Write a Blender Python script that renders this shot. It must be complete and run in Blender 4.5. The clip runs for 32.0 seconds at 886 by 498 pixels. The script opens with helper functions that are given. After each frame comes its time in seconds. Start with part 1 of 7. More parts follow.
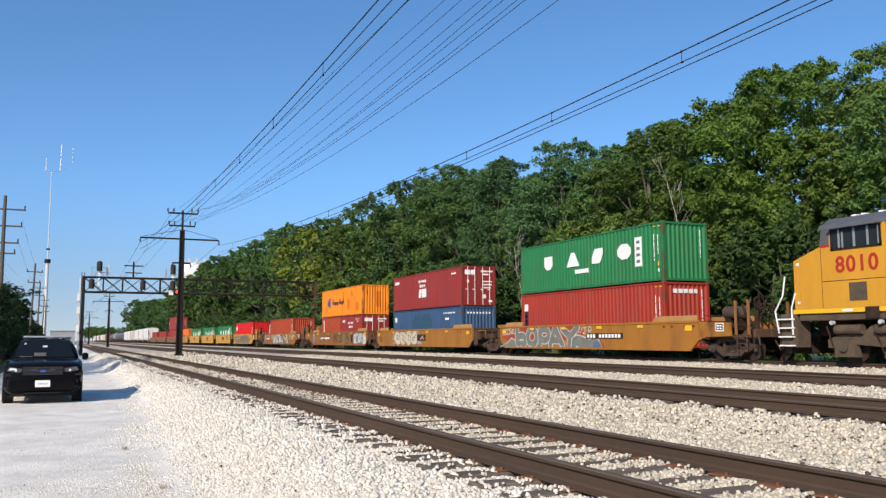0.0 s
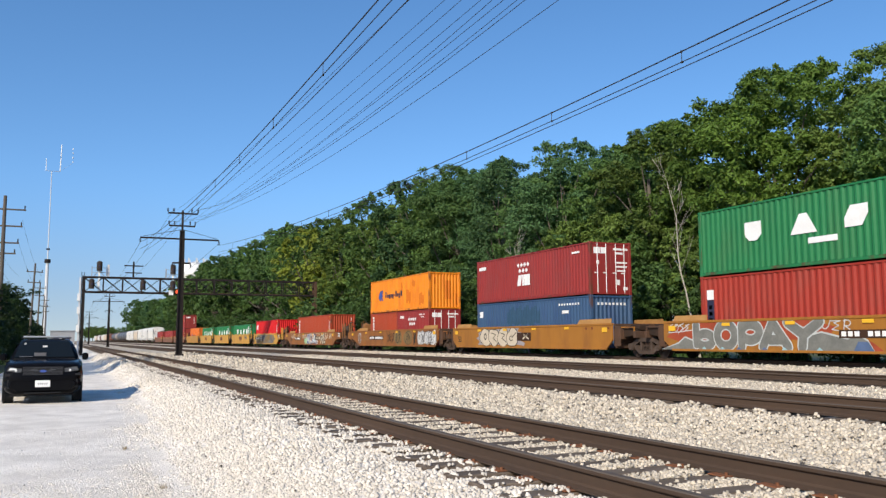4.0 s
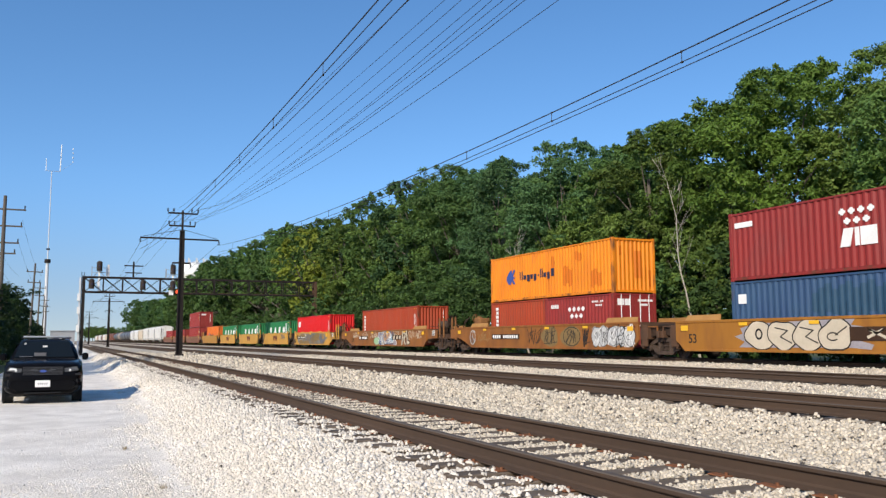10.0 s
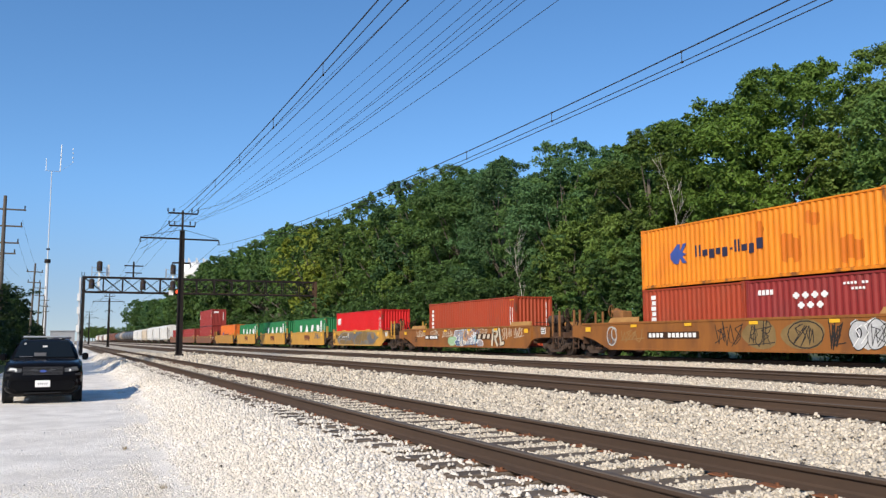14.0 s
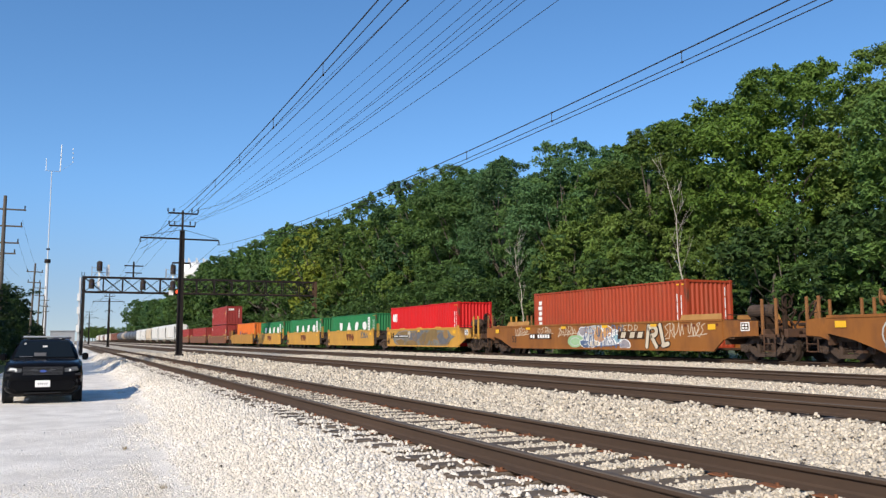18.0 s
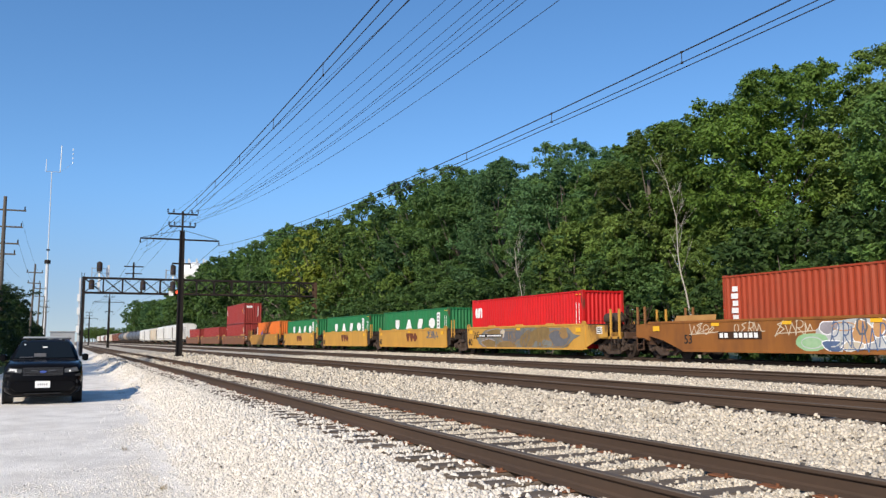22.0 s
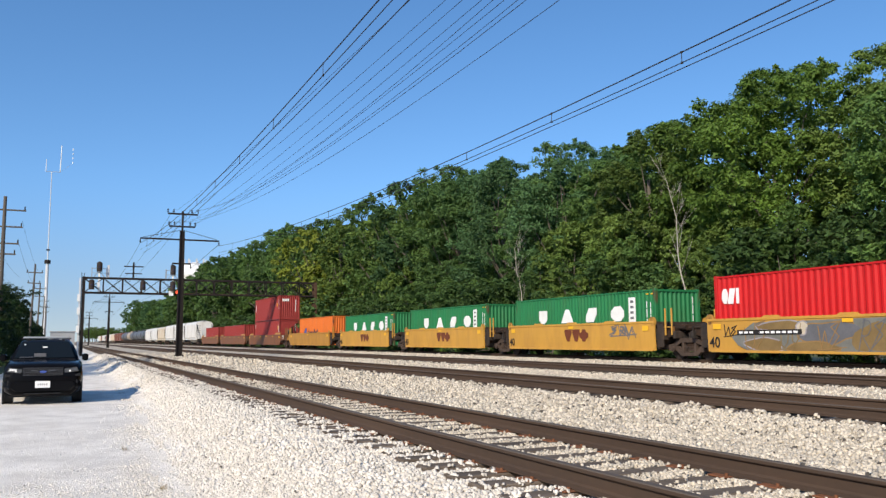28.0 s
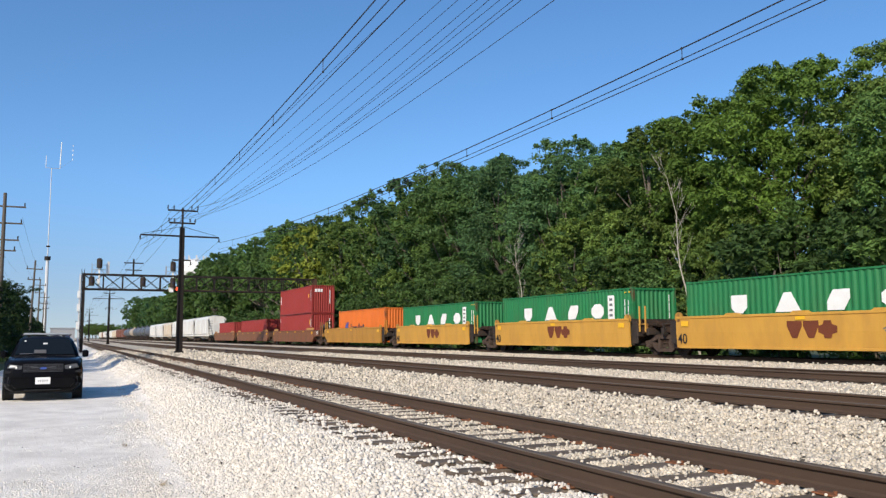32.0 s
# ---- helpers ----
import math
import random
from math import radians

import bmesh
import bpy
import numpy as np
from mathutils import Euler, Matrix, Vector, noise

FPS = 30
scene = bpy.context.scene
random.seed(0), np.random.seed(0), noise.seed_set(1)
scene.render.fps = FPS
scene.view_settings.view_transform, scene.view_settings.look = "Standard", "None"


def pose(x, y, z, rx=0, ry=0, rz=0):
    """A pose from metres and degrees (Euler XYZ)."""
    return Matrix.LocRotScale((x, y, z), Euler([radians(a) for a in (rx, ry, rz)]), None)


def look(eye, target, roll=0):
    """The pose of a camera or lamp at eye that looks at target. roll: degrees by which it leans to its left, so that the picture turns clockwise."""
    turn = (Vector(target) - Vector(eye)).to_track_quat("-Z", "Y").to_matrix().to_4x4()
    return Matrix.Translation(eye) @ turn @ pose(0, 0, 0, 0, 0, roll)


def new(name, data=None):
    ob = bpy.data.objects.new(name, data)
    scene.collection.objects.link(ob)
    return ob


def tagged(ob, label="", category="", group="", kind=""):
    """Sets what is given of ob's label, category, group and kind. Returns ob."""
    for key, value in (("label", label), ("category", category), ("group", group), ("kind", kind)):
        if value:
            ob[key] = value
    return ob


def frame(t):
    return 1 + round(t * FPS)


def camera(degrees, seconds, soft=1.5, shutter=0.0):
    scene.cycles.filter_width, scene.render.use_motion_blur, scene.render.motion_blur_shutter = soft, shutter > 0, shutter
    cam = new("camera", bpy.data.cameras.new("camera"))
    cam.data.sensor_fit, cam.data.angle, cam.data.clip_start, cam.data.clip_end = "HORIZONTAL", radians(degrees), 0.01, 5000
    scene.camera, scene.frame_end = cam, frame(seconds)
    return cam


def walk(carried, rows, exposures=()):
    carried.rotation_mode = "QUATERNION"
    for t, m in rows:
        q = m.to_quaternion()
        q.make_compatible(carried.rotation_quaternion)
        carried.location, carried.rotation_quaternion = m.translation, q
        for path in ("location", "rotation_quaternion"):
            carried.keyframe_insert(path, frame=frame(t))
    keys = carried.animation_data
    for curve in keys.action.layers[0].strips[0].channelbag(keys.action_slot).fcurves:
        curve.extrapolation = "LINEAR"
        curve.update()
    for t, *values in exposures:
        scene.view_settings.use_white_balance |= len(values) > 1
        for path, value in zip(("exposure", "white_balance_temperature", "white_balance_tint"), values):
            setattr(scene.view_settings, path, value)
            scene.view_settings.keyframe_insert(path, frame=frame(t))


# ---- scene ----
# ---------------- camera, on a tripod; it sinks a little towards the end ----------------
cam = camera(55.64, 32.0, soft=1.35)
EYE = Vector((0.0, 0.0, 1.12))


def aim(pixels_up):
    """The camera's pose, tilted by a few ten-thousandths of a radian."""
    base = Vector((-0.9069, 0.4075, 0.1068)).normalized()
    side = base.cross(Vector((0, 0, 1))).normalized()
    turned = Matrix.Rotation(pixels_up / 1486.0, 3, side) @ base
    return look(EYE, EYE + turned * 50, -0.22)


walk(cam, [(0.0, aim(0)), (20.8, aim(0)), (21.6, aim(1.2)), (30.6, aim(1.2)), (31.0, aim(-1.8)), (31.5, aim(-3.0)), (32.0, aim(-5.0))])

# ---------------- daylight ----------------
SUN_EL, SUN_AZ = radians(30), (0.64, -0.77)          # the sun stands behind the camera's back, over its right shoulder
world = bpy.data.worlds.new("sky")
scene.world = world
world.use_nodes = True
sky = world.node_tree.nodes.new("ShaderNodeTexSky")
sky.sky_type, sky.sun_disc = "NISHITA", False
sky.sun_elevation = SUN_EL
sky.sun_rotation = math.atan2(SUN_AZ[0], SUN_AZ[1])
sky.air_density, sky.dust_density, sky.ozone_density = 1.0, 0.3, 2.6
background = world.node_tree.nodes["Background"]
background.inputs["Strength"].default_value = 0.192
vivid = world.node_tree.nodes.new("ShaderNodeHueSaturation")       # the clear air's deep blue
vivid.inputs["Hue"].default_value, vivid.inputs["Saturation"].default_value = 0.5015, 1.20
lift = world.node_tree.nodes.new("ShaderNodeMapping")             # dry air: no yellow band along the horizon
lift.inputs["Location"].default_value = (0, 0, 0.11)
sky_way = world.node_tree.nodes.new("ShaderNodeTexCoord")
world.node_tree.links.new(sky_way.outputs["Generated"], lift.inputs["Vector"])
world.node_tree.links.new(lift.outputs[0], sky.inputs["Vector"])
world.node_tree.links.new(sky.outputs[0], vivid.inputs["Color"])
apart = world.node_tree.nodes.new("ShaderNodeSeparateXYZ")
world.node_tree.links.new(sky_way.outputs["Generated"], apart.inputs[0])
rise = world.node_tree.nodes.new("ShaderNodeMapRange")            # grey summer haze low over the horizon
rise.interpolation_type = "SMOOTHSTEP"
rise.inputs["From Min"].default_value, rise.inputs["From Max"].default_value = 0.0, 0.19
world.node_tree.links.new(apart.outputs["Z"], rise.inputs["Value"])
haze = world.node_tree.nodes.new("ShaderNodeMix")
haze.data_type, haze.blend_type = "RGBA", "MIX"
haze.inputs["A"].default_value, haze.inputs["B"].default_value = (0.90, 0.66, 0.56, 1), (1, 1, 1, 1)
world.node_tree.links.new(rise.outputs[0], haze.inputs["Factor"])
dim = world.node_tree.nodes.new("ShaderNodeMix")
dim.data_type, dim.blend_type = "RGBA", "MULTIPLY"
dim.inputs["Factor"].default_value = 1.0
world.node_tree.links.new(vivid.outputs[0], dim.inputs["A"])
world.node_tree.links.new(haze.outputs["Result"], dim.inputs["B"])
world.node_tree.links.new(dim.outputs["Result"], background.inputs["Color"])
sun_data = bpy.data.lights.new("sun", "SUN")
sun_data.energy, sun_data.angle, sun_data.color = 5.0, radians(0.5), (1.0, 0.895, 0.745)
sun = new("sun", sun_data)
sun.matrix_world = look((math.cos(SUN_EL) * SUN_AZ[0] * 60, math.cos(SUN_EL) * SUN_AZ[1] * 60, math.sin(SUN_EL) * 60), (0, 0, 0))
scene.view_settings.exposure = 0.0


# ---------------- materials ----------------
def material(name, colour, rough=0.6, second=None, amount=0.35, scale=3.0, fine=40.0, bump=0.0, metal=0.0, dirt=None, dirt_amount=0.3,
             dirt_scale=1.2, stretch=(1, 1, 1), per_object=0.0, island=0.0, spec=0.28):
    """A surface with a coarse and a fine variation, optional dirt patches and fine relief."""
    m = bpy.data.materials.new(name)
    m.use_nodes = True
    nt = m.node_tree
    bsdf = nt.nodes["Principled BSDF"]
    N, L = nt.nodes.new, nt.links.new
    coord = N("ShaderNodeTexCoord")
    mapping = N("ShaderNodeMapping")
    mapping.inputs["Scale"].default_value = stretch
    L(coord.outputs["Object"], mapping.inputs["Vector"])

    def noise_node(sc, detail=3.0):
        n = N("ShaderNodeTexNoise")
        n.inputs["Scale"].default_value, n.inputs["Detail"].default_value = sc, detail
        L(mapping.outputs[0], n.inputs["Vector"])
        return n

    def ramp(src, lo, hi):
        r = N("ShaderNodeMapRange")
        r.inputs["From Min"].default_value, r.inputs["From Max"].default_value = lo, hi
        L(src, r.inputs["Value"])
        return r.outputs[0]

    def mix(fac, a, b, mode="MIX"):
        x = N("ShaderNodeMix")
        x.data_type, x.blend_type = "RGBA", mode
        for sock, v in ((x.inputs["Factor"], fac), (x.inputs["A"], a), (x.inputs["B"], b)):
            if isinstance(v, bpy.types.NodeSocket):
                L(v, sock)
            else:
                sock.default_value = v if isinstance(v, float) else (*v, 1.0)
        return x.outputs["Result"]

    second = second or tuple(c * 0.62 for c in colour)
    coarse = noise_node(scale)
    tiny = noise_node(fine, 5.0)
    fac = N("ShaderNodeMath")
    fac.operation = "MULTIPLY"
    L(ramp(coarse.outputs["Fac"], 0.35, 0.68), fac.inputs[0])
    fac.inputs[1].default_value = amount
    col = mix(fac.outputs[0], colour, second)
    grain = N("ShaderNodeMath")
    grain.operation = "MULTIPLY"
    L(ramp(tiny.outputs["Fac"], 0.4, 0.75), grain.inputs[0])
    grain.inputs[1].default_value = amount * 0.7
    col = mix(grain.outputs[0], col, second)
    if dirt:
        stain = noise_node(dirt_scale, 8.0)
        df = N("ShaderNodeMath")
        df.operation = "MULTIPLY"
        L(ramp(stain.outputs["Fac"], 0.48, 0.66), df.inputs[0])
        df.inputs[1].default_value = dirt_amount
        col = mix(df.outputs[0], col, dirt)
    for strength, node, out in ((per_object, "ShaderNodeObjectInfo", "Random"), (island, "ShaderNodeNewGeometry", "Random Per Island")):
        if strength:
            info = N(node)
            hsv = N("ShaderNodeHueSaturation")
            L(ramp(info.outputs[out], 0.0, 1.0), hsv.inputs["Value"])
            hsv.inputs["Value"].links[0].from_node.inputs["To Min"].default_value = 1.0 - strength
            hsv.inputs["Value"].links[0].from_node.inputs["To Max"].default_value = 1.0 + strength
            L(col, hsv.inputs["Color"])
            col = hsv.outputs[0]
    L(col, bsdf.inputs["Base Color"])
    bsdf.inputs["Roughness"].default_value = rough
    bsdf.inputs["Metallic"].default_value = metal
    bsdf.inputs["Specular IOR Level"].default_value = spec
    if bump:
        b = N("ShaderNodeBump")
        b.inputs["Strength"].default_value, b.inputs["Distance"].default_value = 0.6, bump
        L(tiny.outputs["Fac"], b.inputs["Height"])
        L(b.outputs[0], bsdf.inputs["Normal"])
    return m


def glass_material(name, tint=(0.02, 0.025, 0.03)):
    m = bpy.data.materials.new(name)
    m.use_nodes = True
    b = m.node_tree.nodes["Principled BSDF"]
    b.inputs["Base Color"].default_value = (*tint, 1)
    b.inputs["Roughness"].default_value = 0.06
    b.inputs["Specular IOR Level"].default_value = 0.12
    return m


def leaf_material(name, colour, second):
    m = material(name, colour, rough=0.55, second=second, amount=0.7, scale=0.35, fine=2.5, island=0.16, per_object=0.26, spec=0.2)
    nt = m.node_tree
    bsdf = nt.nodes["Principled BSDF"]
    out = nt.nodes["Material Output"]
    tr = nt.nodes.new("ShaderNodeBsdfTranslucent")
    nt.links.new(bsdf.inputs["Base Color"].links[0].from_socket, tr.inputs["Color"])
    mx = nt.nodes.new("ShaderNodeMixShader")
    mx.inputs[0].default_value = 0.27
    nt.links.new(bsdf.outputs[0], mx.inputs[1])
    nt.links.new(tr.outputs[0], mx.inputs[2])
    nt.links.new(mx.outputs[0], out.inputs["Surface"])
    return m


MAT = {}
MAT["ballast_bed"] = material("ballast_bed", (0.58, 0.52, 0.42), 0.95, (0.32, 0.27, 0.21), 0.65, 6.0, 22.0, bump=0.03)
MAT["stone"] = material("limestone", (0.60, 0.527, 0.42), 0.9, (0.38, 0.325, 0.25), 0.5, 8.0, 60.0, bump=0.004, island=0.33)
MAT["white_stone"] = material("white_limestone", (0.695, 0.638, 0.555), 0.9, (0.50, 0.445, 0.375), 0.5, 8.0, 60.0, bump=0.004, island=0.22)
MAT["road"] = material("gravel_road", (0.93, 0.87, 0.78), 0.95, (0.62, 0.565, 0.49), 0.7, 1.6, 60.0, bump=0.02, dirt=(0.70, 0.64, 0.56), dirt_amount=0.4, dirt_scale=0.5)
MAT["grass"] = material("rough_grass", (0.075, 0.10, 0.03), 0.95, (0.12, 0.11, 0.05), 0.7, 0.4, 6.0, bump=0.03)
MAT["rail"] = material("rusty_rail", (0.066, 0.044, 0.031), 0.8, (0.10, 0.062, 0.040), 0.6, 0.8, 30.0, bump=0.002, metal=0.2, stretch=(0.3, 1, 1))
MAT["rail_top"] = material("worn_rail_head", (0.12, 0.095, 0.075), 0.75, (0.08, 0.06, 0.045), 0.5, 0.6, 30.0, metal=0.1, stretch=(0.2, 1, 1))
MAT["tie"] = material("creosoted_tie", (0.088, 0.066, 0.048), 0.95, (0.19, 0.15, 0.115), 0.7, 5.0, 40.0, bump=0.006, stretch=(1, 0.25, 1), per_object=0.25)
MAT["plate_rust"] = material("rusty_plate", (0.23, 0.085, 0.035), 0.85, (0.12, 0.06, 0.035), 0.6, 12.0, 60.0, bump=0.002)
MAT["wood_pole"] = material("weathered_pole", (0.13, 0.11, 0.09), 0.9, (0.07, 0.06, 0.05), 0.6, 1.5, 30.0, bump=0.006, stretch=(4, 4, 0.4))
MAT["dark_steel"] = material("dark_painted_steel", (0.010, 0.008, 0.0075), 0.75, (0.026, 0.017, 0.013), 0.6, 1.6, 25.0, bump=0.002)
MAT["brown_steel"] = material("rusting_brown_steel", (0.10, 0.05, 0.027), 0.85, (0.045, 0.032, 0.026), 0.6, 2.0, 25.0, bump=0.002)
MAT["wire"] = material("dark_wire", (0.03, 0.03, 0.032), 0.6)
MAT["galvanised"] = material("galvanised_steel", (0.45, 0.46, 0.47), 0.5, (0.3, 0.31, 0.32), 0.5, 3.0, 30.0, metal=0.6)
MAT["mast_paint"] = material("weathered_pale_grey_paint", (0.62, 0.63, 0.64), 0.55, (0.46, 0.46, 0.45), 0.4, 2.0, 25.0)
MAT["black_steel"] = material("black_grimy_steel", (0.02, 0.018, 0.017), 0.75, (0.07, 0.045, 0.03), 0.6, 2.0, 20.0, bump=0.003)
MAT["truck"] = material("rusty_truck_steel", (0.017, 0.012, 0.009), 0.9, (0.06, 0.031, 0.017), 0.6, 3.0, 25.0, bump=0.004)
MAT["side_frame"] = material("dusty_side_frame_steel", (0.088, 0.060, 0.045), 0.9, (0.03, 0.021, 0.016), 0.6, 4.0, 30.0, bump=0.004)
MAT["loco_truck"] = material("dust_coated_truck_steel", (0.115, 0.083, 0.055), 0.9, (0.045, 0.033, 0.025), 0.6, 2.5, 25.0, bump=0.004)
MAT["post"] = material("rusty_ochre_post", (0.27, 0.12, 0.04), 0.85, (0.11, 0.055, 0.028), 0.6, 3.0, 25.0)
# paler ochre: light caught by the flared guide lips, put into the colour
MAT["lit_ochre"] = material("dusty_ochre_paint", (0.40, 0.215, 0.07), 0.8, (0.28, 0.13, 0.04), 0.5, 2.0, 12.0)
MAT["plate_brown"] = material("dark_brown_stencil_panel", (0.05, 0.024, 0.012), 0.7)
MAT["wheel"] = material("wheel_steel", (0.03, 0.025, 0.022), 0.6, (0.08, 0.05, 0.035), 0.5, 4.0, 25.0, metal=0.3)
MAT["white_mark"] = material("white_lettering_paint", (0.8, 0.8, 0.78), 0.6, (0.6, 0.58, 0.54), 0.35, 2.0, 15.0)
MAT["blue_mark"] = material("blue_emblem_paint", (0.05, 0.09, 0.32), 0.6)
MAT["dark_mark"] = material("dark_lettering_paint", (0.03, 0.03, 0.06), 0.6)
MAT["brown_mark"] = material("maroon_lettering_paint", (0.16, 0.045, 0.02), 0.6)
MAT["red_mark"] = material("red_lettering_paint", (0.42, 0.03, 0.02), 0.55)
MAT["yellow_mark"] = material("yellow_reflector", (0.80, 0.44, 0.02), 0.5, (0.6, 0.35, 0.05), 0.3)
MAT["silver_mark"] = material("silver_spray_paint", (0.55, 0.55, 0.54), 0.45, (0.30, 0.30, 0.30), 0.6, 3.0, 12.0)
MAT["grey_mark"] = material("grey_spray_paint", (0.20, 0.20, 0.175), 0.6, (0.11, 0.11, 0.10), 0.6, 2.0, 12.0)
MAT["cream_mark"] = material("cream_spray_paint", (0.58, 0.50, 0.38), 0.6, (0.42, 0.36, 0.27), 0.5, 2.0, 12.0)
MAT["green_mark"] = material("pale_green_spray_paint", (0.22, 0.42, 0.20), 0.6, (0.4, 0.5, 0.35), 0.5, 2.0, 12.0)
MAT["tan_mark"] = material("tan_spray_paint", (0.30, 0.18, 0.07), 0.6, (0.2, 0.12, 0.05), 0.5, 2.0, 12.0)
for key, tone in (("pale_mark", (0.50, 0.52, 0.50)), ("red_spray", (0.36, 0.07, 0.03)), ("dull_blue_mark", (0.10, 0.15, 0.27)), ("sky_mark", (0.30, 0.48, 0.52)), ("lilac_grey_mark", (0.34, 0.31, 0.33)),
                  ("khaki_mark", (0.235, 0.155, 0.062)), ("slate_mark", (0.14, 0.14, 0.15)), ("peach_mark", (0.55, 0.30, 0.13))):
    MAT[key] = material(key[:-5] + "_spray_paint" if key != "red_spray" else "red_spray_paint", tone, 0.6, tuple(c * 0.6 for c in tone), 0.55, 2.5, 14.0)
MAT["black_mark"] = material("black_spray_paint", (0.025, 0.022, 0.02), 0.6)
MAT["patch"] = material("dull_orange_patch", (0.55, 0.135, 0.006), 0.6, (0.45, 0.12, 0.008), 0.5, 2.0, 12.0)
MAT["dark_blue"] = material("darker_blue_paint", (0.028, 0.072, 0.125), 0.55, (0.018, 0.05, 0.09), 0.5, 2.0, 12.0)
MAT["dark_stone"] = material("dark_stone", (0.10, 0.085, 0.07), 0.9, (0.05, 0.045, 0.04), 0.6, 10.0, 50.0, bump=0.004)
MAT["pale_concrete"] = material("pale_concrete_wall", (0.30, 0.31, 0.325), 0.9, (0.25, 0.255, 0.265), 0.5, 0.5, 8.0)
MAT["dry_grass"] = material("dry_grass", (0.26, 0.19, 0.09), 0.9, (0.16, 0.12, 0.05), 0.6, 3.0, 30.0)
MAT["bark"] = material("bark", (0.15, 0.13, 0.105), 0.95, (0.08, 0.068, 0.055), 0.7, 4.0, 25.0, bump=0.02, stretch=(3, 3, 0.5))
MAT["pale_bark"] = material("pale_bark", (0.40, 0.37, 0.31), 0.95, (0.26, 0.235, 0.20), 0.6, 4.0, 25.0, bump=0.01)
MAT["leaf_a"] = leaf_material("green_leaves", (0.109, 0.186, 0.044), (0.064, 0.124, 0.032))
MAT["leaf_b"] = leaf_material("yellow_green_leaves", (0.148, 0.213, 0.045), (0.088, 0.150, 0.034))
MAT["leaf_e"] = leaf_material("bright_yellow_green_leaves", (0.142, 0.234, 0.036), (0.085, 0.150, 0.028))
MAT["leaf_y"] = leaf_material("pale_yellow_green_leaves", (0.28, 0.33, 0.045), (0.18, 0.23, 0.035))
MAT["leaf_d"] = leaf_material("deep_green_leaves", (0.076, 0.135, 0.037), (0.048, 0.091, 0.026))
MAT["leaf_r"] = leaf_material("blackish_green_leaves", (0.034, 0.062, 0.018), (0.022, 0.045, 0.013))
MAT["leaf_f"] = leaf_material("blue_green_leaves", (0.084, 0.162, 0.058), (0.058, 0.116, 0.043))
MAT["leaf_c"] = leaf_material("dark_green_leaves", (0.095, 0.168, 0.048), (0.063, 0.120, 0.034))


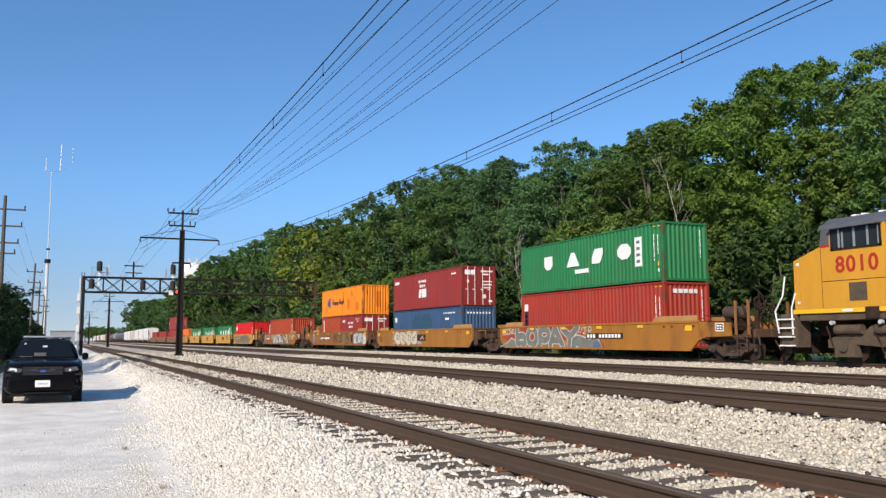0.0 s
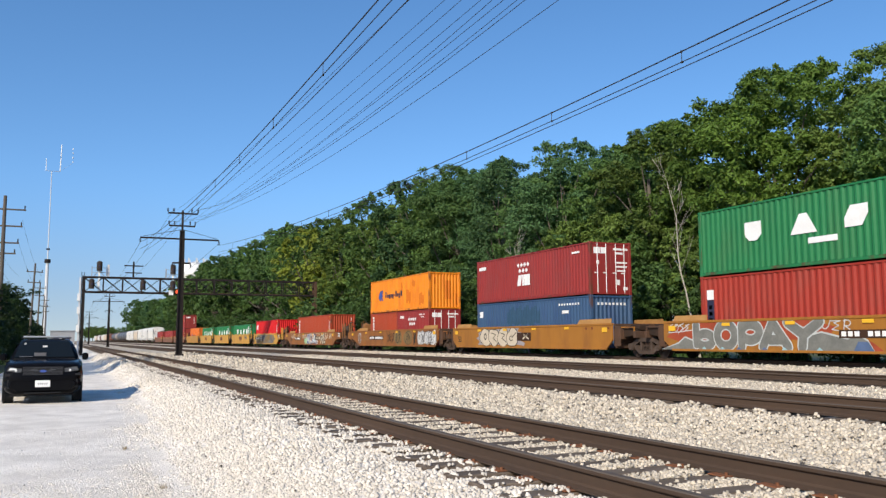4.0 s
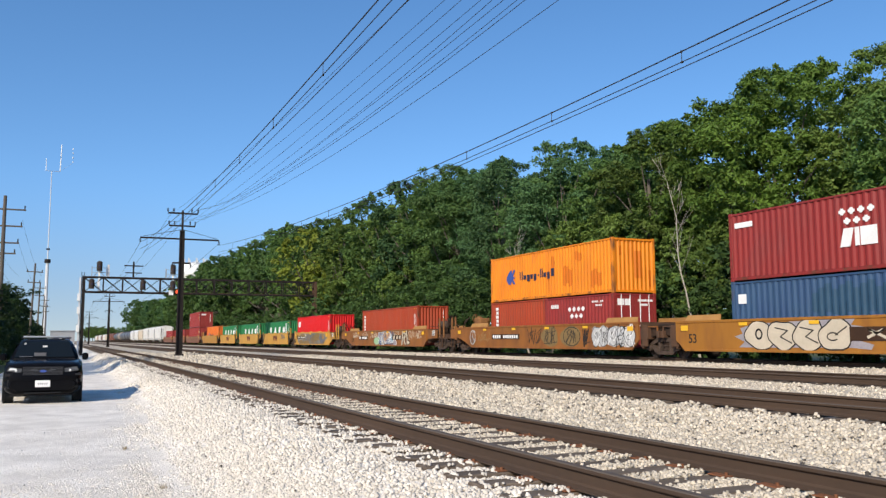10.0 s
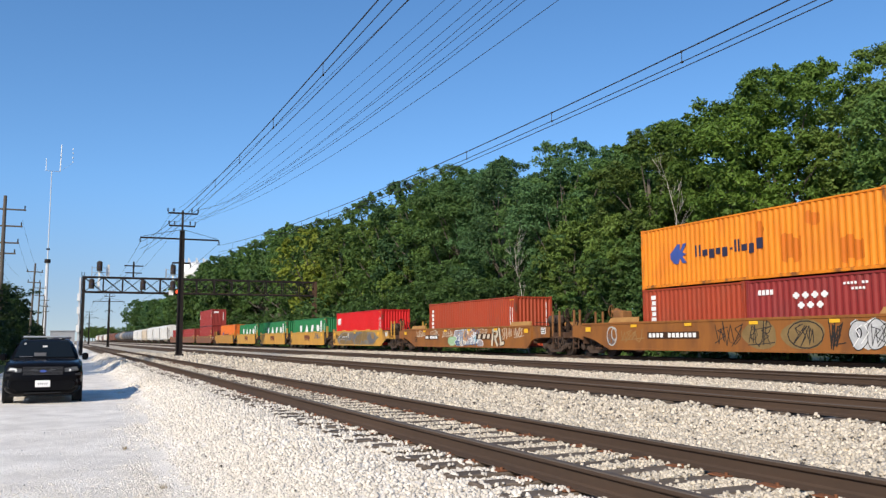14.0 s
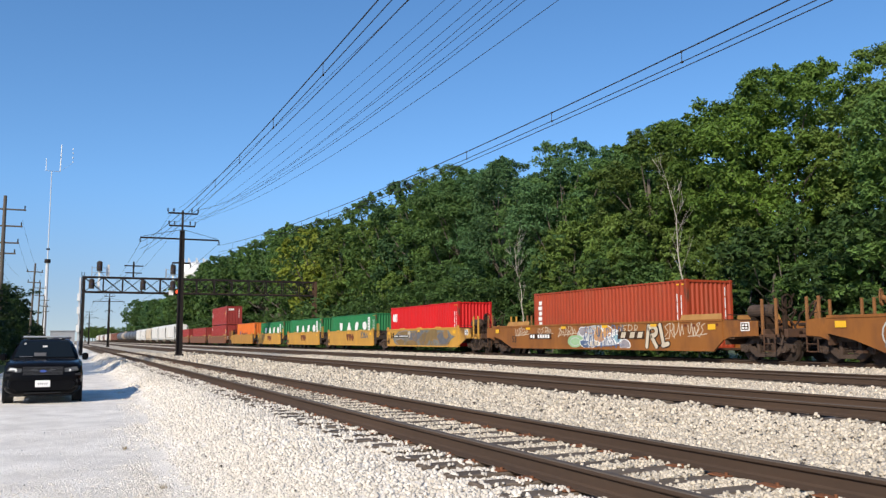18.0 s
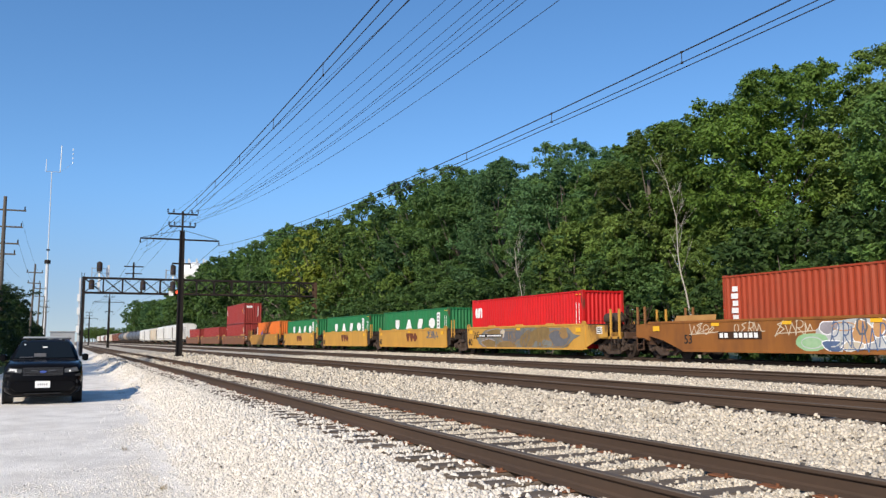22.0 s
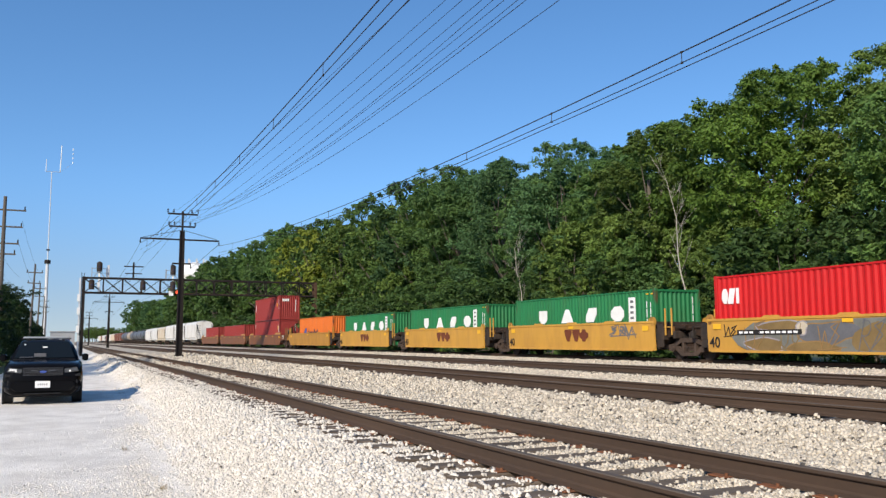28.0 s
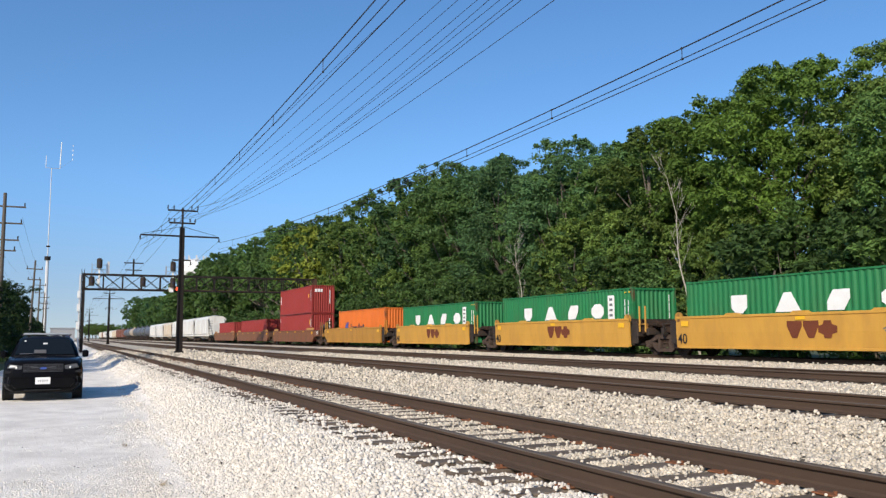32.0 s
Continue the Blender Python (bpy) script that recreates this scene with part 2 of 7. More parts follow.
# ---------------- mesh helpers ----------------
class Shape:
    """Vertices and faces gathered piece by piece."""

    def __init__(self):
        self.v, self.f = [], []

    def add(self, verts, faces):
        n = len(self.v)
        self.v += [tuple(p) for p in verts]
        self.f += [tuple(i + n for i in face) for face in faces]
        return self

    def box(self, x0, x1, y0, y1, z0, z1, c=0.0):
        """A box, with its edges chamfered by c."""
        if not c:
            v = [(x, y, z) for x in (x0, x1) for y in (y0, y1) for z in (z0, z1)]
            return self.add(v, [(0, 1, 3, 2), (4, 6, 7, 5), (0, 4, 5, 1), (2, 3, 7, 6), (0, 2, 6, 4), (1, 5, 7, 3)])
        lo, hi = (x0, y0, z0), (x1, y1, z1)
        idx, v = {}, []
        for sx in (0, 1):
            for sy in (0, 1):
                for sz in (0, 1):
                    for a in range(3):
                        s = (sx, sy, sz)
                        p = [hi[k] - c if s[k] else lo[k] + c for k in range(3)]
                        p[a] = hi[a] if s[a] else lo[a]
                        idx[s + (a,)] = len(v)
                        v.append(p)
        f = []
        for a in range(3):
            b, d = (a + 1) % 3, (a + 2) % 3
            for side in (0, 1):
                def key(i, j, ax):
                    s = [0, 0, 0]
                    s[a], s[b], s[d] = side, i, j
                    return idx[tuple(s) + (ax,)]
                f.append([key(0, 0, a), key(1, 0, a), key(1, 1, a), key(0, 1, a)])
            for i in (0, 1):
                for j in (0, 1):
                    def key2(k, ax):
                        s = [0, 0, 0]
                        s[a], s[b], s[d] = k, i, j
                        return idx[tuple(s) + (ax,)]
                    f.append([key2(0, b), key2(1, b), key2(1, d), key2(0, d)])
        for sx in (0, 1):
            for sy in (0, 1):
                for sz in (0, 1):
                    f.append([idx[(sx, sy, sz, a)] for a in range(3)])
        return self.add(v, f)

    def tube(self, a, b, r, n=8, r2=None, cap=True):
        a, b = Vector(a), Vector(b)
        d = (b - a).normalized()
        s = d.orthogonal().normalized()
        t = d.cross(s)
        r2 = r if r2 is None else r2
        v = [a + (s * math.cos(2 * math.pi * i / n) + t * math.sin(2 * math.pi * i / n)) * r for i in range(n)]
        v += [b + (s * math.cos(2 * math.pi * i / n) + t * math.sin(2 * math.pi * i / n)) * r2 for i in range(n)]
        f = [(i, (i + 1) % n, n + (i + 1) % n, n + i) for i in range(n)]
        if cap:
            f += [tuple(range(n - 1, -1, -1)), tuple(range(n, 2 * n))]
        return self.add(v, f)

    def bar(self, a, b, w, h=None):
        """A square bar from a to b."""
        a, b = Vector(a), Vector(b)
        h = w if h is None else h
        d = (b - a).normalized()
        s = d.cross(Vector((0, 0, 1)))
        s = Vector((1, 0, 0)) if s.length < 1e-4 else s.normalized()
        t = d.cross(s)
        v = [p + s * i * w / 2 + t * j * h / 2 for p in (a, b) for i, j in ((-1, -1), (1, -1), (1, 1), (-1, 1))]
        return self.add(v, [(0, 1, 2, 3), (7, 6, 5, 4), (0, 4, 5, 1), (1, 5, 6, 2), (2, 6, 7, 3), (3, 7, 4, 0)])

    def prism(self, outline, y0, y1, axis="y"):
        """An outline in (x, z) drawn out along y, or in (y, z) along x, or in (x, y) along z."""
        n = len(outline)
        put = {"y": lambda p, k: (p[0], k, p[1]), "x": lambda p, k: (k, p[0], p[1]), "z": lambda p, k: (p[0], p[1], k)}[axis]
        v = [put(p, y0) for p in outline] + [put(p, y1) for p in outline]
        f = [(i, (i + 1) % n, n + (i + 1) % n, n + i) for i in range(n)]
        f += [tuple(range(n - 1, -1, -1)), tuple(range(n, 2 * n))]
        return self.add(v, f)

    def ring(self, centre, r, tube, axis, n=16, m=6):
        c = Vector(centre)
        ax = Vector(axis).normalized()
        s = ax.orthogonal().normalized()
        t = ax.cross(s)
        v, f = [], []
        for i in range(n):
            d = s * math.cos(2 * math.pi * i / n) + t * math.sin(2 * math.pi * i / n)
            for j in range(m):
                e = 2 * math.pi * j / m
                v.append(c + d * (r + tube * math.cos(e)) + ax * tube * math.sin(e))
        for i in range(n):
            for j in range(m):
                f.append((i * m + j, ((i + 1) % n) * m + j, ((i + 1) % n) * m + (j + 1) % m, i * m + (j + 1) % m))
        return self.add(v, f)

    def mesh(self, name, mat, smooth=False):
        me = bpy.data.meshes.new(name)
        me.from_pydata(self.v, [], self.f)
        b = bmesh.new()
        b.from_mesh(me)
        bmesh.ops.recalc_face_normals(b, faces=b.faces)
        b.to_mesh(me)
        b.free()
        if mat:
            me.materials.append(mat)
        if smooth:
            me.shade_smooth()
        return me


def part(name, shape, mat, parent=None, label="", smooth=False, at=None):
    """One mesh object, under a thing or a part."""
    data = shape if isinstance(shape, bpy.types.Mesh) else shape.mesh(name, mat, smooth)
    ob = new(name, data)
    ob.parent = parent
    if at is not None:
        ob.matrix_basis = at
    if label:
        ob["label"] = label
    return ob


def thing(name, label, category, group="", at=None, kind=""):
    ob = tagged(new(name), label, category, group, kind)
    if at is not None:
        ob.matrix_basis = at
    return ob


MOVING = []          # train things with their place along the track at the start
WHEELS = []          # wheelsets that roll
RAIL_Z = 0.278
TRACK_Y = (4.30, 10.82, 18.09, 24.23)     # centres of the four tracks
# ---------------- ground, ballast and tracks ----------------
def ground_z(x, y):
    """Height of the bed: gravel road, ballast shoulder, the bed of the tracks, and a low verge behind."""
    toe = 1.0 + 0.85 * min(1.0, max(0.0, (-x - 10) / 15))          # foot of the ballast shoulder
    if y < toe:
        z = -0.5
    elif y < 2.9:
        k = (y - toe) / (2.9 - toe)
        z = -0.5 + 0.46 * k * k * (3 - 2 * k)
    elif y < 26.6:
        z = -0.04 + 0.10 * min(1.0, max(0.0, (y - 22.4) / 0.6))
        for a, b in zip(TRACK_Y, TRACK_Y[1:]):
            if a + 1.6 < y < b - 1.6:
                k = (y - a - 1.6) / (b - a - 3.2)
                z -= 0.10 * math.sin(math.pi * k) ** 2 if b != TRACK_Y[3] else 0.0
        if 19.7 < y < 23.0:                       # ballast heaped up before the train's track
            z += 0.15 * min(1.0, (y - 19.7) / 1.1, (23.0 - y) / 0.25)
    else:
        z = max(-0.6, 0.06 - (y - 26.6) * 0.3)
    return z + 0.02 * noise.noise((x * 0.7, y * 0.9, 0)) * (1 if abs(x) < 100 else 0)


def build_ground():
    xs = [-2500, -1600, -1000, -700, -500, -380, -300, -240, -200, -170, -150, -130, -115] + [-100 + 2.5 * i for i in range(24)] + [-40 + 0.5 * i for i in range(95)] + [10, 20, 50, 120, 400]
    ys = [-1800, -600, -200, -80, -40, -20, -12, -8, -6, -5, -4] + [-3.5 + 0.35 * i for i in range(22)] + [4.4 + 0.6 * i for i in range(27)] + [20.4, 20.8, 21.4, 22.0, 22.6, 22.75, 23.0, 23.2, 23.8, 24.4, 25.0, 25.6, 26.2, 26.6] + [27.4, 28, 29, 31, 35, 45, 70, 130, 300, 800, 1800]
    verts = [(x, y, ground_z(x, y)) for x in xs for y in ys]
    n = len(ys)
    faces, kinds = [], []
    for i in range(len(xs) - 1):
        for j in range(n - 1):
            faces.append((i * n + j, (i + 1) * n + j, (i + 1) * n + j + 1, i * n + j + 1))
            y = (ys[j] + ys[j + 1]) / 2
            wobble = 0.3 * noise.noise((xs[i] * 0.3, 3, 0))
            kinds.append(2 if y > 27.2 or y < -2.75 else (0 if y < 2.9 + 0.3 * wobble else 1))
    me = bpy.data.meshes.new("ground")
    me.from_pydata(verts, [], faces)
    for m in ("road", "ballast_bed", "grass"):
        me.materials.append(MAT[m])
    me.polygons.foreach_set("material_index", kinds)
    me.shade_smooth()
    tagged(new("ground", me), "pale gravel road, white ballast bed and rough verge", "ground", kind="structure")


def rail_shape(x0, x1):
    """A T rail drawn out along the track, y about its own middle, foot at z = 0."""
    half = [(0.072, 0.0), (0.072, 0.012), (0.02, 0.030), (0.0085, 0.048), (0.0085, 0.118), (0.030, 0.130), (0.036, 0.138), (0.036, 0.160), (0.030, 0.168)]
    outline = half + [(-a, b) for a, b in reversed(half)]
    sh = Shape().prism(outline, x0, x1, axis="x")
    me = sh.mesh("rail", MAT["rail"])
    me.materials.append(MAT["rail_top"])
    for p in me.polygons:
        if p.normal.z > 0.45 and p.center.z > 0.13:
            p.material_index = 1
    return me


def build_tracks():
    long_rail = rail_shape(-1200, 60)
    tie_mesh = Shape().box(-0.115, 0.115, -1.30, 1.30, -0.18, 0.0, 0.012).mesh("tie", MAT["tie"])
    plate_mesh = Shape().box(-0.10, 0.10, -0.16, 0.16, 0.0, 0.014, 0.004).tube((-0.06, 0.10, 0.0), (-0.06, 0.10, 0.035), 0.014, 6).tube(
        (0.06, -0.10, 0.0), (0.06, -0.10, 0.035), 0.014, 6).mesh("tie_plate", MAT["plate_rust"])
    rnd = random.Random(5)
    for k, yc in enumerate(TRACK_Y):
        track = tagged(new("track_%d" % (k + 1)), "rusty railway track on dark wooden ties in white ballast", "railway track", kind="structure")
        track.location = (0, yc, 0.10 if k == 3 else 0.0)
        for side in (-0.7525, 0.7525):
            part("rail", long_rail, None, track, "rust-brown steel rail", at=pose(0, side, 0.010 if k != 3 else 0.022))
        near = {0: -48.0, 1: -36.0, 2: -30.0, 3: -30.0}[k]
        rest = Shape()
        x = 3.0
        while x > -170:
            jx, jr = rnd.uniform(-0.012, 0.012), rnd.uniform(-0.6, 0.6)
            if x > near and k < 2:
                part("tie", tie_mesh, None, track, at=pose(x + jx, rnd.uniform(-0.07, 0.05), rnd.uniform(-0.006, 0.006), 0, 0, jr))
                if k == 0:
                    for side in (-0.7525, 0.7525):
                        part("tie_plate", plate_mesh, None, track, at=pose(x + jx, side, 0.0))
            else:
                rest.box(x + jx - 0.115, x + jx + 0.115, -1.3, 1.3, -0.18, 0.0)
            x -= 0.53
        tagged(part("far_ties", rest, MAT["tie"], track), kind="stuff")


def build_stones():
    """Crushed limestone over the bed, thick near by and thinner away from the camera's stand."""
    rng = np.random.default_rng(3)
    fields = [  # x0, x1, y0, y1, how many, size
        (-9.5, -3.6, 0.3, 9.7, 48000, 0.033), (-3.6, 1.0, 0.8, 9.6, 6000, 0.05), (-22, -9.5, 0.5, 9.7, 56000, 0.040), (-42, -22, 0.7, 9.7, 28000, 0.062), (-78, -42, 0.9, 9.7, 14000, 0.10),
        (-30, -5, 11.7, 17.0, 24000, 0.055), (-62, -30, 11.7, 17.0, 10000, 0.09), (-45, -5, 19.7, 22.9, 15000, 0.058), (-75, -45, 19.7, 22.9, 6000, 0.085),
        (-12, -6.4, -1.6, 2.2, 46000, 0.0215), (-17, -12, -2.7, 2.0, 19000, 0.022), (-30, -17, -2.7, 1.8, 6000, 0.026), (-15, -4, 3.0, 5.6, 18000, 0.030), (-32, -4, 2.75, 3.5, 9000, 0.034)]
    cover = rng.uniform(0.0, 1.0, 400) ** 1.8
    pos, size = [], []
    for x0, x1, y0, y1, n, sz in fields:
        p = np.stack([rng.uniform(x0, x1, n), rng.uniform(y0, y1, n)], 1)
        keep = np.ones(n, bool)
        for yc in TRACK_Y:
            d = p[:, 1] - yc
            for side in (-0.7525, 0.7525):
                keep &= np.abs(d - side) > 0.09
            on_tie = (np.abs(d) < 1.28) & (np.abs((3.0 - p[:, 0] + 0.265) % 0.53 - 0.265) < 0.12)
            lies = cover[np.clip(np.rint((3.0 - p[:, 0]) / 0.53), 0, 399).astype(int)]
            keep &= ~on_tie | (rng.random(n) < np.where(np.abs(d) > 1.0, np.where(lies > 0.6, 0.95, 0.0), np.where(np.abs(d) > 0.85, 0.45, 0.015)))
        edge = p[:, 1] - 1.35 * np.clip((-p[:, 0] - 10) / 20, 0, 1) - 0.30 * np.sin(p[:, 0] * 0.9) - 0.2 * np.sin(p[:, 0] * 2.3)
        if y0 < 0:
            keep &= rng.random(n) < 0.55 + 0.45 * np.clip((p[:, 0] + 14) / 6 + (edge - 0.4) / 2.0, 0, 1)
        else:
            keep &= rng.random(n) < np.clip((edge - 0.4) / 1.15, 0.0, 1)
        p = p[keep]
        pos.append(p)
        size.append(sz * rng.uniform(0.6, 1.35, len(p)) * np.clip(0.5 + p[:, 1] / 4.4, 0.5 if y0 > 0 else 0.85, 1.0) * np.where(p[:, 1] > 11, 0.95, np.where(p[:, 1] > 5.5, 1.28, np.where(p[:, 1] > 3.1, 0.88, np.where(p[:, 0] < -22, 0.72, 1.0)))))
    p, sz = np.concatenate(pos), np.concatenate(size)
    n = len(p)
    z = np.array([ground_z(a, b) for a, b in p]) + sz * rng.uniform(-0.25, 0.5, n) * np.where(p[:, 1] > 11, 1.1, np.where(p[:, 1] > 5.3, 1.9, 1.15)) - np.where(p[:, 0] < -11, 0.6, 0.42) * np.clip(1.6 - p[:, 1], 0, 1) * sz
    on_tie = np.abs((3.0 - p[:, 0] + 0.265) % 0.53 - 0.265) < 0.125
    for yc in TRACK_Y[:2]:                    # stones lying on the ties, and heaped between them
        z += np.where(np.abs(p[:, 1] - yc) < 1.3, np.where(on_tie, 0.045, np.where(np.abs(p[:, 1] - yc) < 0.75, 0.028, 0.0)), 0.0)
    beyond = TRACK_Y[0] - p[:, 1]                  # stones heaped between the ends of the ties
    z += np.where((beyond > 0.8) & (beyond < 1.6) & ~on_tie, 0.004, 0.0)
    turn = np.arange(3) * 2 * np.pi / 3
    low = np.stack([np.cos(turn), np.sin(turn), np.full(3, -0.75)], 1)
    high = np.stack([0.72 * np.cos(turn + 1.05), 0.72 * np.sin(turn + 1.05), np.full(3, 0.62)], 1)
    v = np.concatenate([low, high])[None] * (sz[:, None, None] * np.array([0.66, 0.58, 0.5])) * rng.uniform(0.65, 1.3, (n, 6, 3))
    a, b = rng.uniform(0, 2 * np.pi, n), rng.uniform(-0.6, 0.6, n)
    ca, sa, cb, sb = np.cos(a)[:, None], np.sin(a)[:, None], np.cos(b)[:, None], np.sin(b)[:, None]
    y1, z1 = v[..., 1] * cb - v[..., 2] * sb, v[..., 1] * sb + v[..., 2] * cb
    x1, y2 = v[..., 0] * ca - y1 * sa, v[..., 0] * sa + y1 * ca
    v = np.stack([x1 + p[:, :1], y2 + p[:, 1:], z1 + z[:, None]], -1).reshape(-1, 3)
    tris = np.array([(3, 4, 5), (0, 1, 3), (1, 4, 3), (1, 2, 4), (2, 5, 4), (2, 0, 5), (0, 3, 5)])       # the hidden underside is left open
    pick = rng.choice(n, 1600, replace=False, p=(lambda w: w / w.sum())(np.where(p[:, 1] > 4.5, 5.0, 1.0)))
    vd = (v.reshape(n, 6, 3)[pick] + np.array([0, 0, 0.010])).reshape(-1, 3)
    fd = (tris[None] + (np.arange(len(pick)) * 6)[:, None, None]).reshape(-1)
    tagged(new("dark_stones", fast_mesh("dark_stones", vd, fd, 3, MAT["dark_stone"])), "scattered dark stones among the white ballast", "ballast", kind="stuff")
    shoulder = p[:, 1] < 3.45 + 0.05 * np.sin(p[:, 0] * 1.7)
    for name, chosen, m, label in (("shoulder_stones", shoulder, "white_stone", "clean white crushed limestone on the ballast shoulder and road"), ("ballast_stones", ~shoulder, "stone", "cream-white crushed limestone ballast between the rails and tracks")):
        vs = v.reshape(n, 6, 3)[chosen]
        f = (tris[None] + (np.arange(len(vs)) * 6)[:, None, None]).reshape(-1)
        tagged(new(name, fast_mesh(name, vs.reshape(-1, 3), f, 3, MAT[m])), label, "ballast", kind="stuff")


def build_weeds():
    """Dry tufts at the edge of the ballast."""
    rnd = random.Random(8)
    for x, y in ((-6.4, 0.92), (-6.0, 1.15), (-7.4, 1.35), (-9.8, 1.05), (-13.5, 0.9)):
        sh = Shape()
        for k in range(26):
            a, r, h = rnd.uniform(0, 6.28), rnd.uniform(0, 0.07), rnd.uniform(0.03, 0.09)
            p = Vector((r * math.cos(a), r * math.sin(a), 0))
            q = p + Vector((rnd.uniform(-0.06, 0.06), rnd.uniform(-0.06, 0.06), h))
            s = Vector((math.sin(a), -math.cos(a), 0)) * 0.003
            sh.add([p - s, p + s, q], [(0, 1, 2)])
        t = part("weed_tuft", sh, MAT["dry_grass"], at=pose(x, y, ground_z(x, y) + 0.01))
        tagged(t, "small dry grass tuft growing through the gravel", "weed", "dry weeds")


def build_verge():
    """Tall grass and weeds between the last track and the wood."""
    rng = np.random.default_rng(14)
    n = 42000
    x = -8 - 120 * rng.uniform(0, 1, n) ** 1.5
    y = rng.uniform(27.0, 30.6, n)
    z = np.array([ground_z(a, b) for a, b in zip(x, y)])
    h = rng.uniform(0.25, 0.95, n) * (0.6 + 0.4 * np.sin(x * 0.8) * np.sin(y * 2.1 + x * 0.3))
    a = rng.uniform(0, 6.283, n)
    w = rng.uniform(0.02, 0.07, n)
    lean = rng.normal(scale=0.22, size=(n, 2))
    foot = np.stack([x, y, z - 0.03], 1)
    side = np.stack([np.cos(a) * w, np.sin(a) * w, np.zeros(n)], 1)
    tip = foot + np.stack([lean[:, 0], lean[:, 1], h], 1)
    v = np.stack([foot - side, foot + side, tip], 1).reshape(-1, 3)
    tagged(new("verge_grass", fast_mesh("verge_grass", v, np.arange(3 * n), 3, MAT["leaf_a"])), "tall green grass and weeds beside the last track", "grass", kind="stuff")


def fast_mesh(name, v, f, sides, mat):
    me = bpy.data.meshes.new(name)
    me.vertices.add(len(v))
    me.vertices.foreach_set("co", np.asarray(v, np.float32).ravel())
    me.loops.add(len(f))
    me.loops.foreach_set("vertex_index", np.asarray(f, np.int32))
    me.polygons.add(len(f) // sides)
    me.polygons.foreach_set("loop_start", np.arange(0, len(f), sides, dtype=np.int32))
    me.update(calc_edges=True)
    me.validate()
    if mat:
        me.materials.append(mat)
    return me
# ---------------- train ----------------
TRAIN_Y = TRACK_Y[3]


def train_thing(name, label, category, x, z=RAIL_Z, y=TRAIN_Y, group=""):
    ob = thing(name, label, category, group, pose(x, y, z))
    MOVING.append((ob, x, y, z))
    return ob


PAINT = {}
COLOURS = {}


def paint(name, colour, dirt=(0.16, 0.09, 0.05), amount=0.3, rough=0.5):
    if name not in PAINT:
        COLOURS[name] = colour
        PAINT[name] = material(name, colour, rough, tuple(c * 0.72 for c in colour), 0.35, 0.9, 9.0, dirt=dirt, dirt_amount=amount, dirt_scale=1.3, stretch=(1, 1, 0.35), bump=0.0, spec=0.25)
    return PAINT[name]


def worn(mat):
    """The same paint, rusted through along posts and castings."""
    name = "worn_" + mat.name
    if name not in PAINT:
        b = mat.node_tree.nodes["Principled BSDF"].inputs["Roughness"].default_value
        PAINT[name] = material(name, COLOURS[mat.name], b, tuple(k * 0.6 for k in COLOURS[mat.name]), 0.5, 2.0, 14.0, dirt=(0.10, 0.045, 0.025), dirt_amount=0.85, dirt_scale=2.2, stretch=(1, 1, 0.5))
    return PAINT[name]


def corrugated(length, z0, z1, pitch, depth, flat=0.25):
    """A corrugated sheet from x = 0 to length, outer ridges at y = 0, troughs at y = depth."""
    n = max(2, round(length / pitch))
    p = length / n
    xs = []
    for i in range(n):
        a = i * p
        xs += [(a, 0), (a + p * flat, 0), (a + p * 0.5, depth), (a + p * (0.5 + flat), depth)]
    xs.append((length, 0))
    v = [(x, y, z) for x, y in xs for z in (z0, z1)]
    f = [(2 * i, 2 * i + 2, 2 * i + 3, 2 * i + 1) for i in range(len(xs) - 1)]
    return v, f


def dashes(z0, z1):
    """The pieces of an upright row of small marks: groups of characters with gaps between them."""
    step = (z1 - z0) / 9
    return [(z0 + step * a, z0 + step * b) for a, b in ((0, 0.8), (1.2, 3.1), (3.5, 6.3), (6.7, 8.9))]


